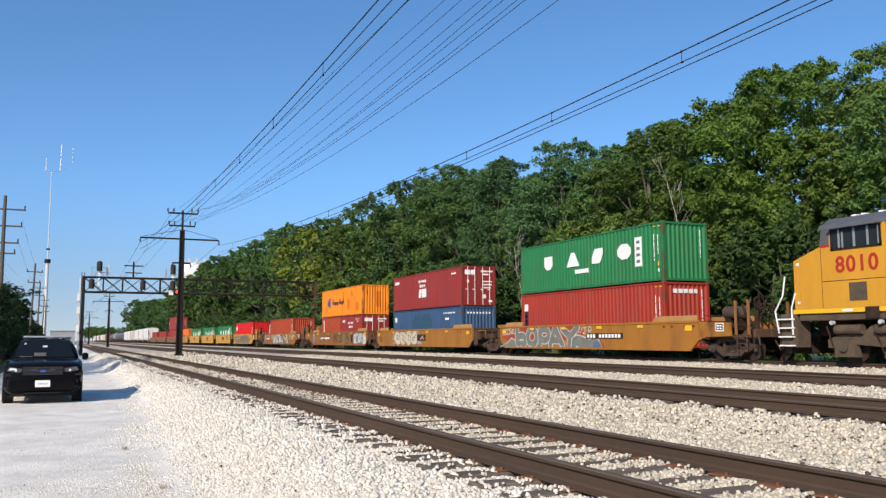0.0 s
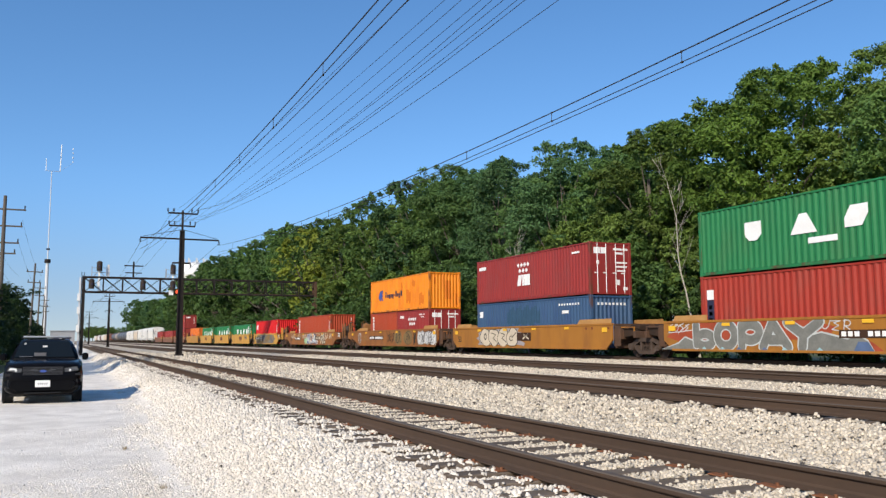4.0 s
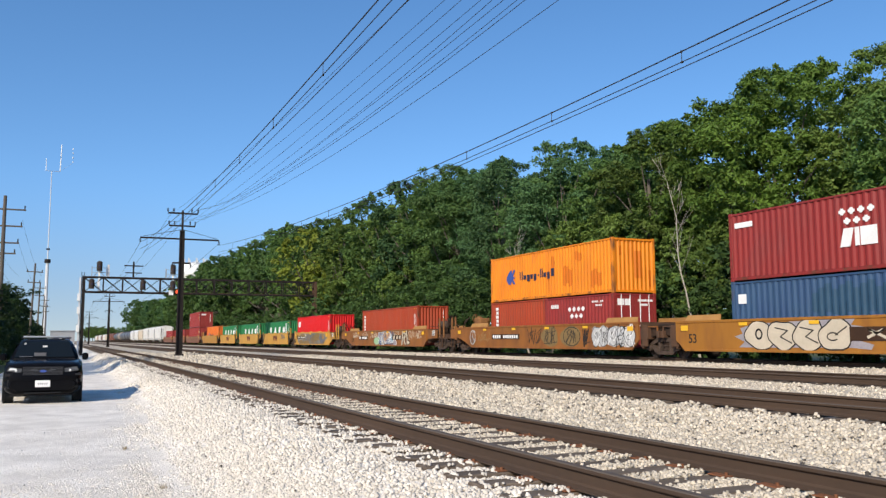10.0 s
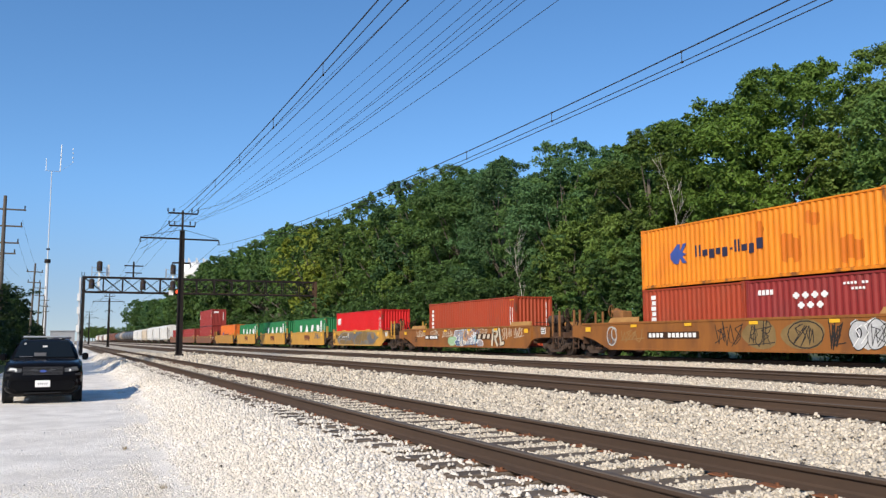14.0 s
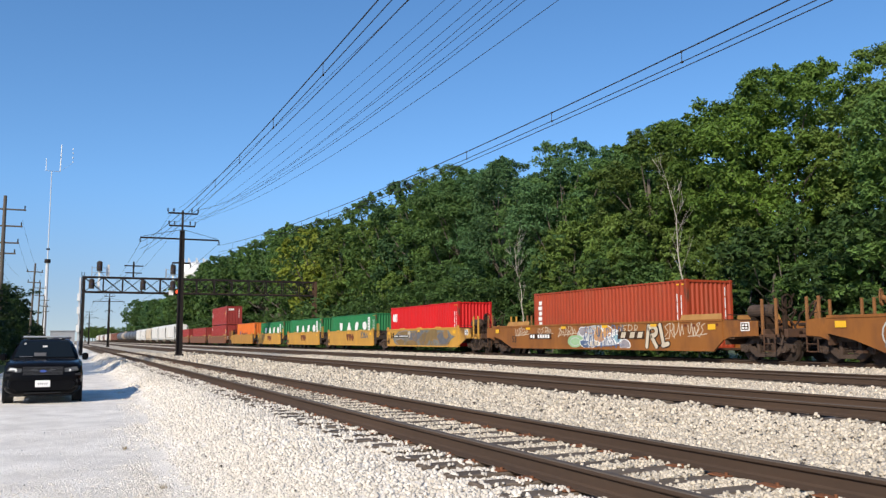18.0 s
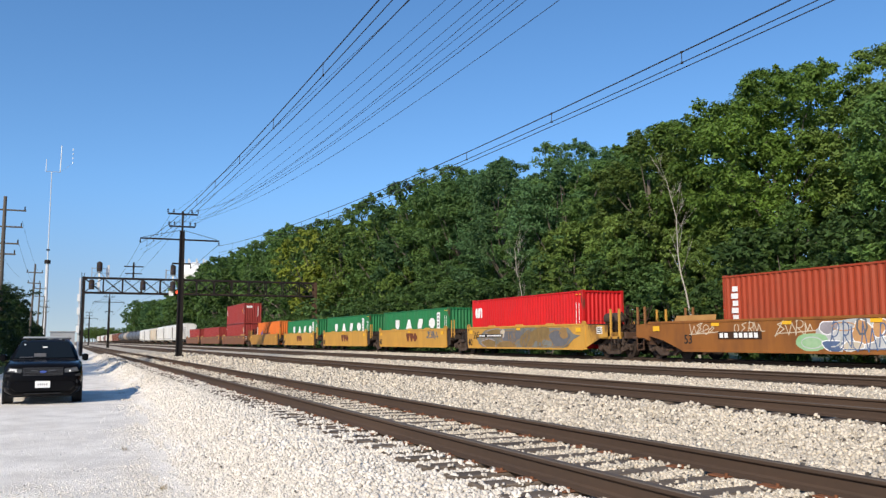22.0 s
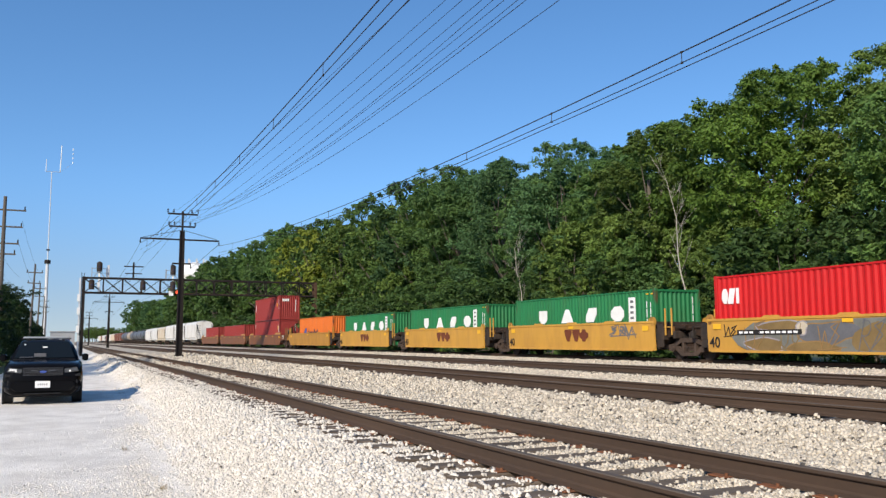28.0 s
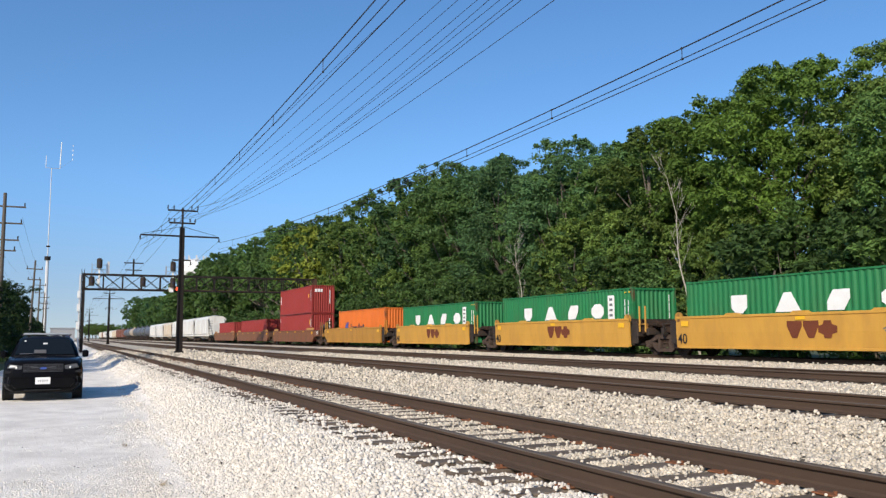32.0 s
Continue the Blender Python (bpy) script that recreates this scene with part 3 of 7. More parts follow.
def container(x, z, length, height, mat, label, right="panel", marks=(), end_marks=(), group="containers on the train"):
    """A steel shipping container, near side at y = 0 of its own space, left end at x = 0."""
    c = train_thing("shipping_container", label, "container", x, z, TRAIN_Y - 1.219, group)
    w, post = 2.438, 0.15
    for px in (0, length - post):
        for py in (0, w - post):
            part("corner_post", Shape().box(px, px + post, py, py + post, 0.12, height - 0.12, 0.01), worn(mat), c)
    for y in (0.004, w - 0.09):
        # rust-darkened paint here also stands in for the shadow between stacked containers
        part("bottom_rail", Shape().box(0.17, length - 0.17, y, y + 0.08, 0.035, 0.15, 0.008), worn(mat), c)
        part("top_rail", Shape().box(0.17, length - 0.17, y, y + 0.07, height - 0.10, height - 0.03, 0.008), mat, c)
    for px in (0.0, length - 0.11):
        part("end_rail", Shape().box(px, px + 0.11, 0.16, w - 0.16, 0.035, 0.14), mat, c)
        part("end_rail", Shape().box(px, px + 0.11, 0.16, w - 0.16, height - 0.12, height - 0.03), mat, c)
    for side in (0, 1):
        v, f = corrugated(length - 2 * post, 0.14, height - 0.08, 0.278, 0.042)
        v = [(a + post, 0.022 + b if not side else w - 0.022 - b, d) for a, b, d in v]
        part("side_panel", Shape().add(v, f), mat, c)
    v, f = corrugated(w - 2 * post, 0.13, height - 0.1, 0.24, 0.05)
    part("front_panel", Shape().add([(0.03 + b, post + a, d) for a, b, d in v], f), mat, c)
    if right == "panel":
        part("front_panel", Shape().add([(length - 0.03 - b, post + a, d) for a, b, d in v], f), mat, c)
        if mat.name.startswith(("green", "brick", "orange_red")):
            for z0, z1 in dashes(height * 0.4, height - 0.3):
                part("data_mark", Shape().box(length - 0.028, length - 0.022, w - 0.42, w - 0.375, z0, z1), MAT["white_mark"], c)
    else:
        for i in range(2):
            y0 = post + i * (w / 2 - post)
            d = part("door", Shape().box(length - 0.07, length - 0.03, y0 + 0.01, y0 + w / 2 - post - 0.01, 0.14, height - 0.11, 0.006), mat, c)
            for k in (0.28, 0.75):
                yb = y0 + (w / 2 - post) * k
                part("lock_bar", Shape().tube((length - 0.012, yb, 0.08), (length - 0.012, yb, height - 0.06), 0.02, 6).box(length - 0.02, length - 0.0, yb - 0.18, yb + 0.02, 1.05, 1.10), MAT["white_mark"], d)
    v, f = corrugated(length - 0.3, 0, 1, 0.42, 0.02)
    part("roof_panel", Shape().add([(a + 0.15, 0.06 + (w - 0.12) * d, height - 0.042 - b) for a, b, d in v], f), mat, c)
    part("floor_panel", Shape().box(0.1, length - 0.1, 0.05, w - 0.05, 0.10, 0.16), MAT["dark_steel"], c)
    for px in (-0.004, length - 0.174):
        for py in (-0.006, w - 0.156):
            for pz in (0, height - 0.118):
                part("corner_casting", Shape().box(px, px + 0.178, py, py + 0.162, pz, pz + 0.118, 0.012), worn(mat), c)
    if mat.name == "orange_container_paint":
        for y0, y1, z0, z1 in ((1.25, 1.75, 0.7, 2.0), (0.35, 0.62, 1.75, 2.2), (2.0, 2.25, 0.3, 1.1)):
            v, f = corrugated(w - 2 * post, z0, z1, 0.24, 0.05)
            sel = [(length - 0.026 - b, post + a, d) for a, b, d in v if y0 - post <= a <= y1 - post]
            part("paint_patch", Shape().add(sel, f[:len(sel) // 2 - 1]), MAT["patch"], c)
    for y0, y1, z0, z1 in end_marks:
        part("painted_bar", Shape().box(length - 0.029 if right == "panel" else length - 0.03, length - 0.022, y0, y1, z0, z1), MAT["white_mark"], c)
    for name, x0, x1, z0, z1, m in marks:
        if name == "paint_patch":
            v, f = corrugated(length - 2 * post, z0, z1, 0.278, 0.042)
            i0, i1 = [4 * int((t - post) / 0.278) for t in (x0, x1)]
            rag = 0.13 * (z1 - z0)
            sel = [(a + post, 0.017 + b, d + rag * math.sin(2.1 * (k // 8) + 40 * x0 + (1.3 if d == z1 else 0.0)) - (rag if d == z1 else -rag) * abs((k / max(1, 2 * (i1 - i0))) * 2 - 1) ** 3) for k, (a, b, d) in enumerate(v[2 * i0:2 * i1 + 4])]
            part(name, Shape().add(sel, f[:len(sel) // 2 - 1]), MAT[m], c)
        elif name in OUTLINES:
            part("painted_shape", Shape().prism([(x0 + a * (x1 - x0), z0 + b * (z1 - z0)) for a, b in OUTLINES[name]], 0.008, 0.019), MAT[m], c)
        else:
            part(name, Shape().box(x0, x1, 0.008, 0.019, z0, z1), MAT[m], c)
    for name, x0, x1, z0, z1, m in marks:
        if name == "painted_bar" and z1 - z0 > 1.0:
            for k in range(4):
                part("bar_mark", Shape().box(x0 + 0.12, x1 - 0.14, 0.0045, 0.0075, z0 + (0.12 + 0.22 * k) * (z1 - z0), z0 + (0.22 + 0.22 * k) * (z1 - z0)), MAT["slate_mark"], c)
    if length > 7 and (mat.name.startswith(("green", "brick", "orange_red", "bright"))):
        for a, z0, z1 in ((length - 0.62, height * 0.35, height * 0.8), (length - 0.36, height * 0.45, height * 0.78)):
            for za, zb in dashes(z0, z1):
                part("data_mark", Shape().box(a, a + 0.045, 0.008, 0.019, za, zb), MAT["white_mark"], c)
        part("caution_mark", Shape().box(length - 0.36, length - 0.28, 0.008, 0.019, height * 0.26, height * 0.33), MAT["yellow_mark"], c, "small yellow mark")
        part("caution_mark", Shape().box(length - 0.36, length - 0.28, 0.008, 0.019, height * 0.16, height * 0.22), MAT["white_mark"], c)
        for a, y in ((0.3, 0.008), (0.62, 0.008)):
            part("casting_mark", Shape().box(length - a, length - a + 0.16, y, y + 0.011, height - 0.24, height - 0.19), MAT["yellow_mark"], c, "small yellow mark")
    return c


# plain painted shapes that stand where large emblems are
OUTLINES = {
    "patchy": [(0.12, 0.0), (0.5, 0.05), (0.82, 0.0), (0.9, 0.3), (1, 0.5), (0.96, 0.85), (0.7, 1.0), (0.52, 0.88), (0.3, 0.97), (0.1, 0.86), (0.0, 0.5), (0.08, 0.28)],
    "cup": [(0.05, 1), (0.05, 0.3), (0.3, 0), (0.7, 0), (0.95, 0.3), (0.95, 1)],
    "peak": [(0, 0), (0.36, 1), (0.64, 1), (1, 0)],
    "lozenge": [(0.05, 0), (0.05, 0.45), (0.3, 1), (0.95, 1), (0.95, 0.55), (0.7, 0)],
    "disc": [(0.0, 0.3), (0.0, 0.7), (0.3, 1), (0.75, 1), (1, 0.7), (1, 0.3), (0.75, 0), (0.3, 0)],
    "wedge": [(0.04, 1), (0.96, 1), (0.96, 0.7), (0.66, 0), (0.34, 0), (0.04, 0.7)],
    "star": [(0.32, 0), (0.68, 0), (0.74, 0.22), (1, 0.32), (1, 0.68), (0.74, 0.78), (0.68, 1), (0.32, 1), (0.26, 0.78), (0, 0.68), (0, 0.32), (0.26, 0.22)],
    "slant": [(0, 0), (0.3, 1), (1, 1), (0.7, 0)],
    "blade": [(0.25, 0), (0, 0.3), (0, 0.55), (0.45, 1), (0.6, 1), (0.6, 0.62), (0.8, 1), (1, 1), (0.75, 0.55), (1, 0.45), (0.75, 0.35), (1, 0), (0.75, 0), (0.6, 0.3), (0.5, 0)],
}


def blob(rnd, cx, cz, rx, rz, lumps=0.18, n=18):
    ph = [rnd.uniform(0, 6.28) for _ in range(3)]
    out = []
    for i in range(n):
        a = 2 * math.pi * i / n
        k = 1 + lumps * (math.sin(2 * a + ph[0]) * 0.5 + math.sin(3 * a + ph[1]) * 0.5 + math.sin(5 * a + ph[2]) * 0.3)
        out.append((cx + rx * k * math.cos(a), cz + rz * k * math.sin(a)))
    return out


def ribbon(points, w):
    """A flat brush stroke through (x, z) points."""
    left, right = [], []
    for i, (x, z) in enumerate(points):
        a, b = points[max(0, i - 1)], points[min(len(points) - 1, i + 1)]
        d = Vector((b[0] - a[0], b[1] - a[1]))
        d = d.normalized() if d.length > 1e-6 else Vector((1, 0))
        left.append((x - d.y * w / 2, z + d.x * w / 2))
        right.append((x + d.y * w / 2, z - d.x * w / 2))
    return left, right


def stroke(car, points, w, m, y, z0=0.40, z1=1.47):
    points = [(x, min(z1, max(z0, z))) for x, z in points]
    l, r = ribbon(points, w)
    n = len(points)
    v = [(x, y, z) for x, z in l] + [(x, y, z) for x, z in r] + [(x, y + 0.002, z) for x, z in l] + [(x, y + 0.002, z) for x, z in r]
    f = [(i, i + 1, n + i + 1, n + i) for i in range(n - 1)] + [(2 * n + i, 3 * n + i, 3 * n + i + 1, 2 * n + i + 1) for i in range(n - 1)]
    part("graffiti_stroke", Shape().add(v, f), MAT[m], car)


LAYER, LAST = {}, [None]


def coat(car):
    """Height of the next coat of spray paint on a wagon's side."""
    LAYER[car.name] = LAYER.get(car.name, 0) + 1
    return -1.5035 - 0.0006 * LAYER[car.name]


def inside(points):
    return [(x, min(1.50, max(0.385, z))) for x, z in points]


def flat(car, outline, m, name="graffiti_patch"):
    part(name, Shape().prism(inside(outline), coat(car), -1.502), MAT[m], car)


def hoop(cx, cz, rx, rz, n=14, a0=0.0, a1=6.2832):
    return [(cx + rx * math.cos(a0 + (a1 - a0) * i / n), cz + rz * math.sin(a0 + (a1 - a0) * i / n)) for i in range(n + 1)]


def brush(car, lines, w, m, name="graffiti_stroke"):
    """Brush strokes of width w with round ends, in one coat."""
    y = coat(car)
    sh = Shape()
    k = 0
    for line in lines:
        line = inside(line)
        for a, b in zip(line, line[1:]):
            d = Vector((b[0] - a[0], b[1] - a[1]))
            if d.length < 1e-4:
                continue
            d.normalize()
            o = (-d.y * w / 2, d.x * w / 2)
            cap = []
            for c, sg in ((a, 1), (b, -1)):
                for j in range(5):
                    t = math.pi * j / 4
                    cx, sx = math.cos(t) * sg, math.sin(t) * sg
                    cap.append((c[0] + o[0] * cx - d.x * w / 2 * sx, c[1] + o[1] * cx - d.y * w / 2 * sx))
            n0 = len(sh.v)
            sh.prism(inside(cap), y - 0.00004 * (k % 10), -1.502)
            if k:
                sh.f.append((n0 - 1, n0 - 2, len(sh.v) - 1))       # one connected coat
            k += 1
    part(name, sh, MAT[m], car)


GLYPHS = {
    "stem_bowl": lambda: [[(0.2, 1.0), (0.2, 0.1)], hoop(0.55, 0.3, 0.33, 0.28)],
    "ring": lambda: [hoop(0.5, 0.5, 0.34, 0.48)],
    "bowl_stem": lambda: [[(0.2, 0.0), (0.2, 0.9)], hoop(0.52, 0.62, 0.32, 0.34)],
    "peak": lambda: [[(0.05, 0.0), (0.4, 1.0), (0.9, 0.0)], [(0.28, 0.3), (0.72, 0.3)]],
    "fork": lambda: [[(0.0, 1.0), (0.5, 0.5), (1.0, 1.0)], [(0.5, 0.5), (0.45, 0.0)]],
    "bend": lambda: [[(0.9, 0.9), (0.4, 1.0), (0.15, 0.7), (0.7, 0.45), (0.8, 0.15), (0.2, 0.0)]],
    "hook": lambda: [[(0.1, 1.0), (0.1, 0.2), (0.5, 0.0), (0.9, 0.25), (0.9, 1.0)]],
}


def piece(car, x0, x1, z0, z1, glyphs, w, fill, line, halo=0.05):
    """Fat interlocking sprayed shapes, filled and outlined."""
    step = (x1 - x0) / len(glyphs)
    for i, g in enumerate(glyphs):
        lines = [[(x0 + step * (i - 0.08 + 1.12 * a), z0 + (z1 - z0) * b) for a, b in l] for l in GLYPHS[g]()]
        brush(car, lines, w + 2 * halo, line, "graffiti_outline")
        brush(car, lines, w, fill, "graffiti_fill")


def bubbles(car, x0, x1, z0, z1, n, fill, line, seed, thin=0.04):
    """Swollen sprayed shapes with thin outlines and inner loops."""
    rnd = random.Random(seed)
    w = (x1 - x0) / n
    for i in range(n):
        cx, cz, h = x0 + w * (i + 0.5), (z0 + z1) / 2, (z1 - z0) / 2
        b = blob(rnd, cx, cz, w * 0.60, h * 0.98, 0.13, 22)
        flat(car, b, fill, "graffiti_fill")
        brush(car, [b + b[:1]], thin, line)
        k = rnd.choice((0, 1, 2))
        if k == 0:
            brush(car, [hoop(cx, cz + 0.05, w * 0.13, h * 0.32)], thin * 1.6, line)
        elif k == 1:
            brush(car, [hoop(cx - w * 0.1, cz - h * 0.1, w * 0.2, h * 0.24, 10, 0.5, 5.5), [(cx, cz), (cx + w * 0.4, cz + h * 0.5)]], thin, line)
        else:
            brush(car, [[(cx - w * 0.3, cz + h * 0.5), (cx + w * 0.2, cz + h * 0.3), (cx - w * 0.1, cz - h * 0.1), (cx + w * 0.35, cz - h * 0.5)]], thin, line)


def tag(car, x0, x1, z0, z1, m, seed, w=0.03, n=4):
    """A quick scrawl: hooks, loops, slashes and zigzags of uneven size."""
    rnd = random.Random(seed)
    step, h = (x1 - x0) / n, z1 - z0
    lines = []
    for i in range(n):
        cx, k = x0 + step * (i + 0.5), rnd.uniform(0.8, 1.5)
        zc, lean = (z0 + z1) / 2 + rnd.uniform(-0.1, 0.1) * h, rnd.uniform(0.0, 0.25) * h
        a, b = step * 0.5 * k, h * 0.5 * k
        kind = rnd.choice((1, 1, 2, 3, 3, 4, 0))
        if kind == 0:
            line = hoop(cx, zc, a * 0.7, b * 0.8, 9, rnd.uniform(0, 2), rnd.uniform(5, 8))
        elif kind == 1:
            line = [(cx - a, zc + b), (cx - a * 0.2, zc - b), (cx + a * 0.3, zc + b * 0.6), (cx + a, zc - b * 0.8)]
        elif kind == 2:
            line = [(cx - a * 0.5, zc - b), (cx - a * 0.3, zc + b)] + hoop(cx, zc + b * 0.4, a * 0.6, b * 0.5, 7, 2.4, -2.2) + [(cx + a * 0.9, zc - b)]
        elif kind == 3:
            line = [(cx + a * 0.7, zc + b * 0.9), (cx - a * 0.6, zc + b * 0.5), (cx + a * 0.5, zc - b * 0.1), (cx - a * 0.8, zc - b)]
        else:
            line = [(cx - a, zc + b * 0.7), (cx - a * 0.7, zc - b * 0.7), (cx, zc - b), (cx + a * 0.6, zc - b * 0.4), (cx + a * 0.8, zc + b)]
        line = [(x + lean * (z - zc) / h, z) for x, z in line]
        if i and rnd.random() < 0.7:
            lines[-1] += line
        else:
            lines.append(line)
    if rnd.random() < 0.4:
        lines.append([(x0, z0 - 0.03), ((x0 + x1) / 2, z0), (x1 + 0.15, z0 + 0.06)])
    brush(car, lines, w, m)


def spray_sides(w1, w2, w3, w4, w5):
    # first wagon: grey letters-like forms with pale edges, red and blue spray round them
    flat(w1, [(6.9, 0.385), (7.6, 1.0), (8.6, 0.86), (9.0, 1.0), (9.9, 0.7), (10.35, 0.385)], "red_spray")
    flat(w1, [(0.2, 0.9), (0.9, 1.3), (1.9, 1.1), (2.2, 1.48), (7.2, 1.48), (8.6, 1.2), (8.2, 0.8), (1.0, 0.7)], "red_spray")
    for a, b, k in ((0.3, 1.6, 3), (7.6, 9.2, 5)):
        tag(w1, a, b, 1.1, 1.42, "silver_mark", k, 0.035)
    wing = [(-0.2, 0.385), (0.9, 0.62), (1.3, 0.86), (1.9, 0.7), (2.2, 0.385)]
    flat(w1, [(x, z + (0.06 if z > 0.4 else 0)) for x, z in wing], "pale_mark", "graffiti_outline")
    flat(w1, wing, "grey_mark", "graffiti_fill")
    wing = [(7.0, 0.8), (8.0, 1.0), (9.0, 0.78), (9.35, 0.94), (9.75, 0.72), (10.0, 0.385), (7.2, 0.385)]
    flat(w1, [(x, z + (0.06 if z > 0.4 else 0)) for x, z in wing], "pale_mark", "graffiti_outline")
    flat(w1, wing, "grey_mark", "graffiti_fill")
    flat(w1, [(9.2, 0.385), (9.4, 0.72), (9.75, 0.7), (9.97, 0.385)], "dull_blue_mark")
    piece(w1, 1.8, 7.9, 0.52, 1.38, ["stem_bowl", "ring", "bowl_stem", "peak", "fork"], 0.34, "grey_mark", "pale_mark", 0.05)
    for x in (2.4, 3.4, 4.25, 5.5, 6.4, 7.9):
        flat(w1, [(x - 0.16, 0.385), (x, 0.52), (x + 0.2, 0.385)], "dull_blue_mark" if x in (5.5, 4.25) else "sky_mark")
    # second wagon: cream bubbles with black edges over a grey jagged ground
    flat(w2, [(3.3, 0.9), (3.7, 1.0), (3.6, 1.2), (4.2, 1.35), (8.6, 1.48), (8.4, 1.25), (9.1, 1.15), (8.7, 1.0), (9.0, 0.86), (8.5, 0.8), (9.2, 0.62), (9.1, 0.46), (8.4, 0.52), (4.0, 0.5), (3.5, 0.5), (3.8, 0.7)], "lilac_grey_mark")
    bubbles(w2, 3.95, 8.35, 0.40, 1.46, 4, "cream_mark", "black_mark", 12, 0.045)
    # third wagon: dark tags over grey clouds, a silver tangle at the end
    brush(w3, [hoop(2.4, 0.95, 0.36, 0.42)], 0.05, "pale_mark")
    brush(w3, [hoop(2.6, 1.05, 0.2, 0.28, 10, 0.6, 5.6)], 0.05, "pale_mark")
    tag(w3, 2.1, 2.7, 0.6, 0.95, "slate_mark", 6, 0.04, 2)
    tag(w3, 3.1, 4.6, 0.8, 1.2, "tan_mark", 7, 0.035)
    r = random.Random(5)
    flat(w3, blob(r, 11.35, 0.95, 0.85, 0.5, 0.1), "khaki_mark")
    flat(w3, blob(r, 13.3, 0.95, 0.95, 0.5, 0.08), "khaki_mark")
    brush(w3, [hoop(13.4, 0.95, 0.75, 0.46)], 0.045, "black_mark")
    for a, b, k in ((9.1, 10.5, 1), (10.8, 11.9, 2), (12.9, 13.8, 3), (14.4, 14.85, 4)):
        tag(w3, a, b, 0.62, 1.32, "black_mark", 70 + k, 0.032, 3)
        tag(w3, a, b, 0.7, 1.25, "black_mark", 80 + k, 0.026, 2)
    flat(w3, [(15.2, 1.3), (15.35, 0.7), (15.8, 0.45), (16.3, 0.62), (16.9, 0.46), (17.4, 0.6), (18.0, 0.45), (18.45, 0.6), (18.3, 1.0), (18.2, 1.44), (17.6, 1.3), (17.0, 1.42), (16.5, 1.3), (16.1, 1.46), (15.7, 1.3), (15.4, 1.42)], "silver_mark")
    bubbles(w3, 15.2, 18.4, 0.48, 1.40, 5, "silver_mark", "black_mark", 15, 0.028)
    for k in range(5):
        tag(w3, 15.3 + 0.6 * k, 15.95 + 0.6 * k, 0.6, 1.35, "black_mark" if k % 2 else "white_mark", 90 + k, 0.022, 2)
    # fourth wagon: pale tags, a silver, cream and green tangle, fat cream strokes
    for a, b, k in ((2.6, 4.1, 0), (5.0, 6.4, 1), (7.1, 8.7, 2), (11.9, 13.6, 3), (15.3, 16.5, 4), (16.75, 17.7, 5)):
        tag(w4, a, b, 1.05 if k < 4 else 0.95, 1.42, "cream_mark", 50 + k, 0.032, 4)
    r = random.Random(9)
    flat(w4, blob(r, 10.6, 0.95, 1.9, 0.5, 0.10), "silver_mark")
    flat(w4, blob(r, 8.6, 0.72, 0.7, 0.3, 0.1), "green_mark")
    for q in range(3):
        brush(w4, [hoop(8.6, 0.70, 0.62 - 0.18 * q, 0.26 - 0.07 * q)], 0.035, "pale_mark" if q % 2 else "green_mark")
    for k, (x, z, rx, rz, m) in enumerate(((9.3, 1.2, 0.4, 0.2, "lilac_grey_mark"), (9.5, 0.6, 0.5, 0.18, "dull_blue_mark"), (10.6, 1.0, 0.45, 0.36, "peach_mark"), (11.3, 1.15, 0.35, 0.3, "peach_mark"), (12.0, 0.86, 0.3, 0.2, "sky_mark"), (12.6, 0.58, 0.4, 0.2, "lilac_grey_mark"), (10.2, 0.6, 0.4, 0.16, "cream_mark"))):
        b = blob(r, x, z, rx, rz, 0.2)
        flat(w4, b, m)
        brush(w4, [b + b[:1]], 0.035, "white_mark")
    for k in range(9):
        x, z = r.uniform(9.3, 12.3), r.uniform(0.6, 1.3)
        brush(w4, [hoop(x, z, r.uniform(0.15, 0.5), r.uniform(0.12, 0.4), 9, r.uniform(0, 6), r.uniform(7, 10))], r.uniform(0.03, 0.07), ("white_mark", "peach_mark", "slate_mark", "pale_mark")[k % 4])
    tag(w4, 9.3, 12.4, 0.5, 1.35, "dull_blue_mark", 61, 0.03, 7)
    flat(w4, [(12.1, 0.82), (14.0, 0.82), (14.0, 1.16), (12.1, 1.16)], "plate_brown", "name_panel")
    for x in (12.3, 12.95, 13.5):
        flat(w4, [(x, 0.87), (x + 0.1, 1.12), (x + 0.42, 1.12), (x + 0.32, 0.87)], "cream_mark")
    brush(w4, [[(14.15, 0.5), (14.3, 1.35)], hoop(14.55, 1.15, 0.28, 0.2, 10, -1.8, 2.6), [(14.5, 0.9), (14.8, 0.5)], [(15.05, 1.4), (15.25, 0.6)], [(15.2, 0.55), (15.55, 0.62)]], 0.26, "black_mark", "graffiti_outline")
    brush(w4, [[(14.15, 0.5), (14.3, 1.35)], hoop(14.55, 1.15, 0.28, 0.2, 10, -1.8, 2.6), [(14.5, 0.9), (14.8, 0.5)], [(15.05, 1.4), (15.25, 0.6)], [(15.2, 0.55), (15.55, 0.62)]], 0.19, "cream_mark", "graffiti_fill")
    # fifth wagon: grey and khaki fields with pale wandering edges
    flat(w5, [(1.3, 0.9), (1.9, 1.15), (2.4, 1.42), (7.6, 1.48), (11.4, 1.42), (11.9, 1.1), (12.5, 1.02), (11.9, 0.85), (11.3, 0.5), (10.8, 0.385), (2.2, 0.385), (1.6, 0.6)], "grey_mark")
    r = random.Random(17)
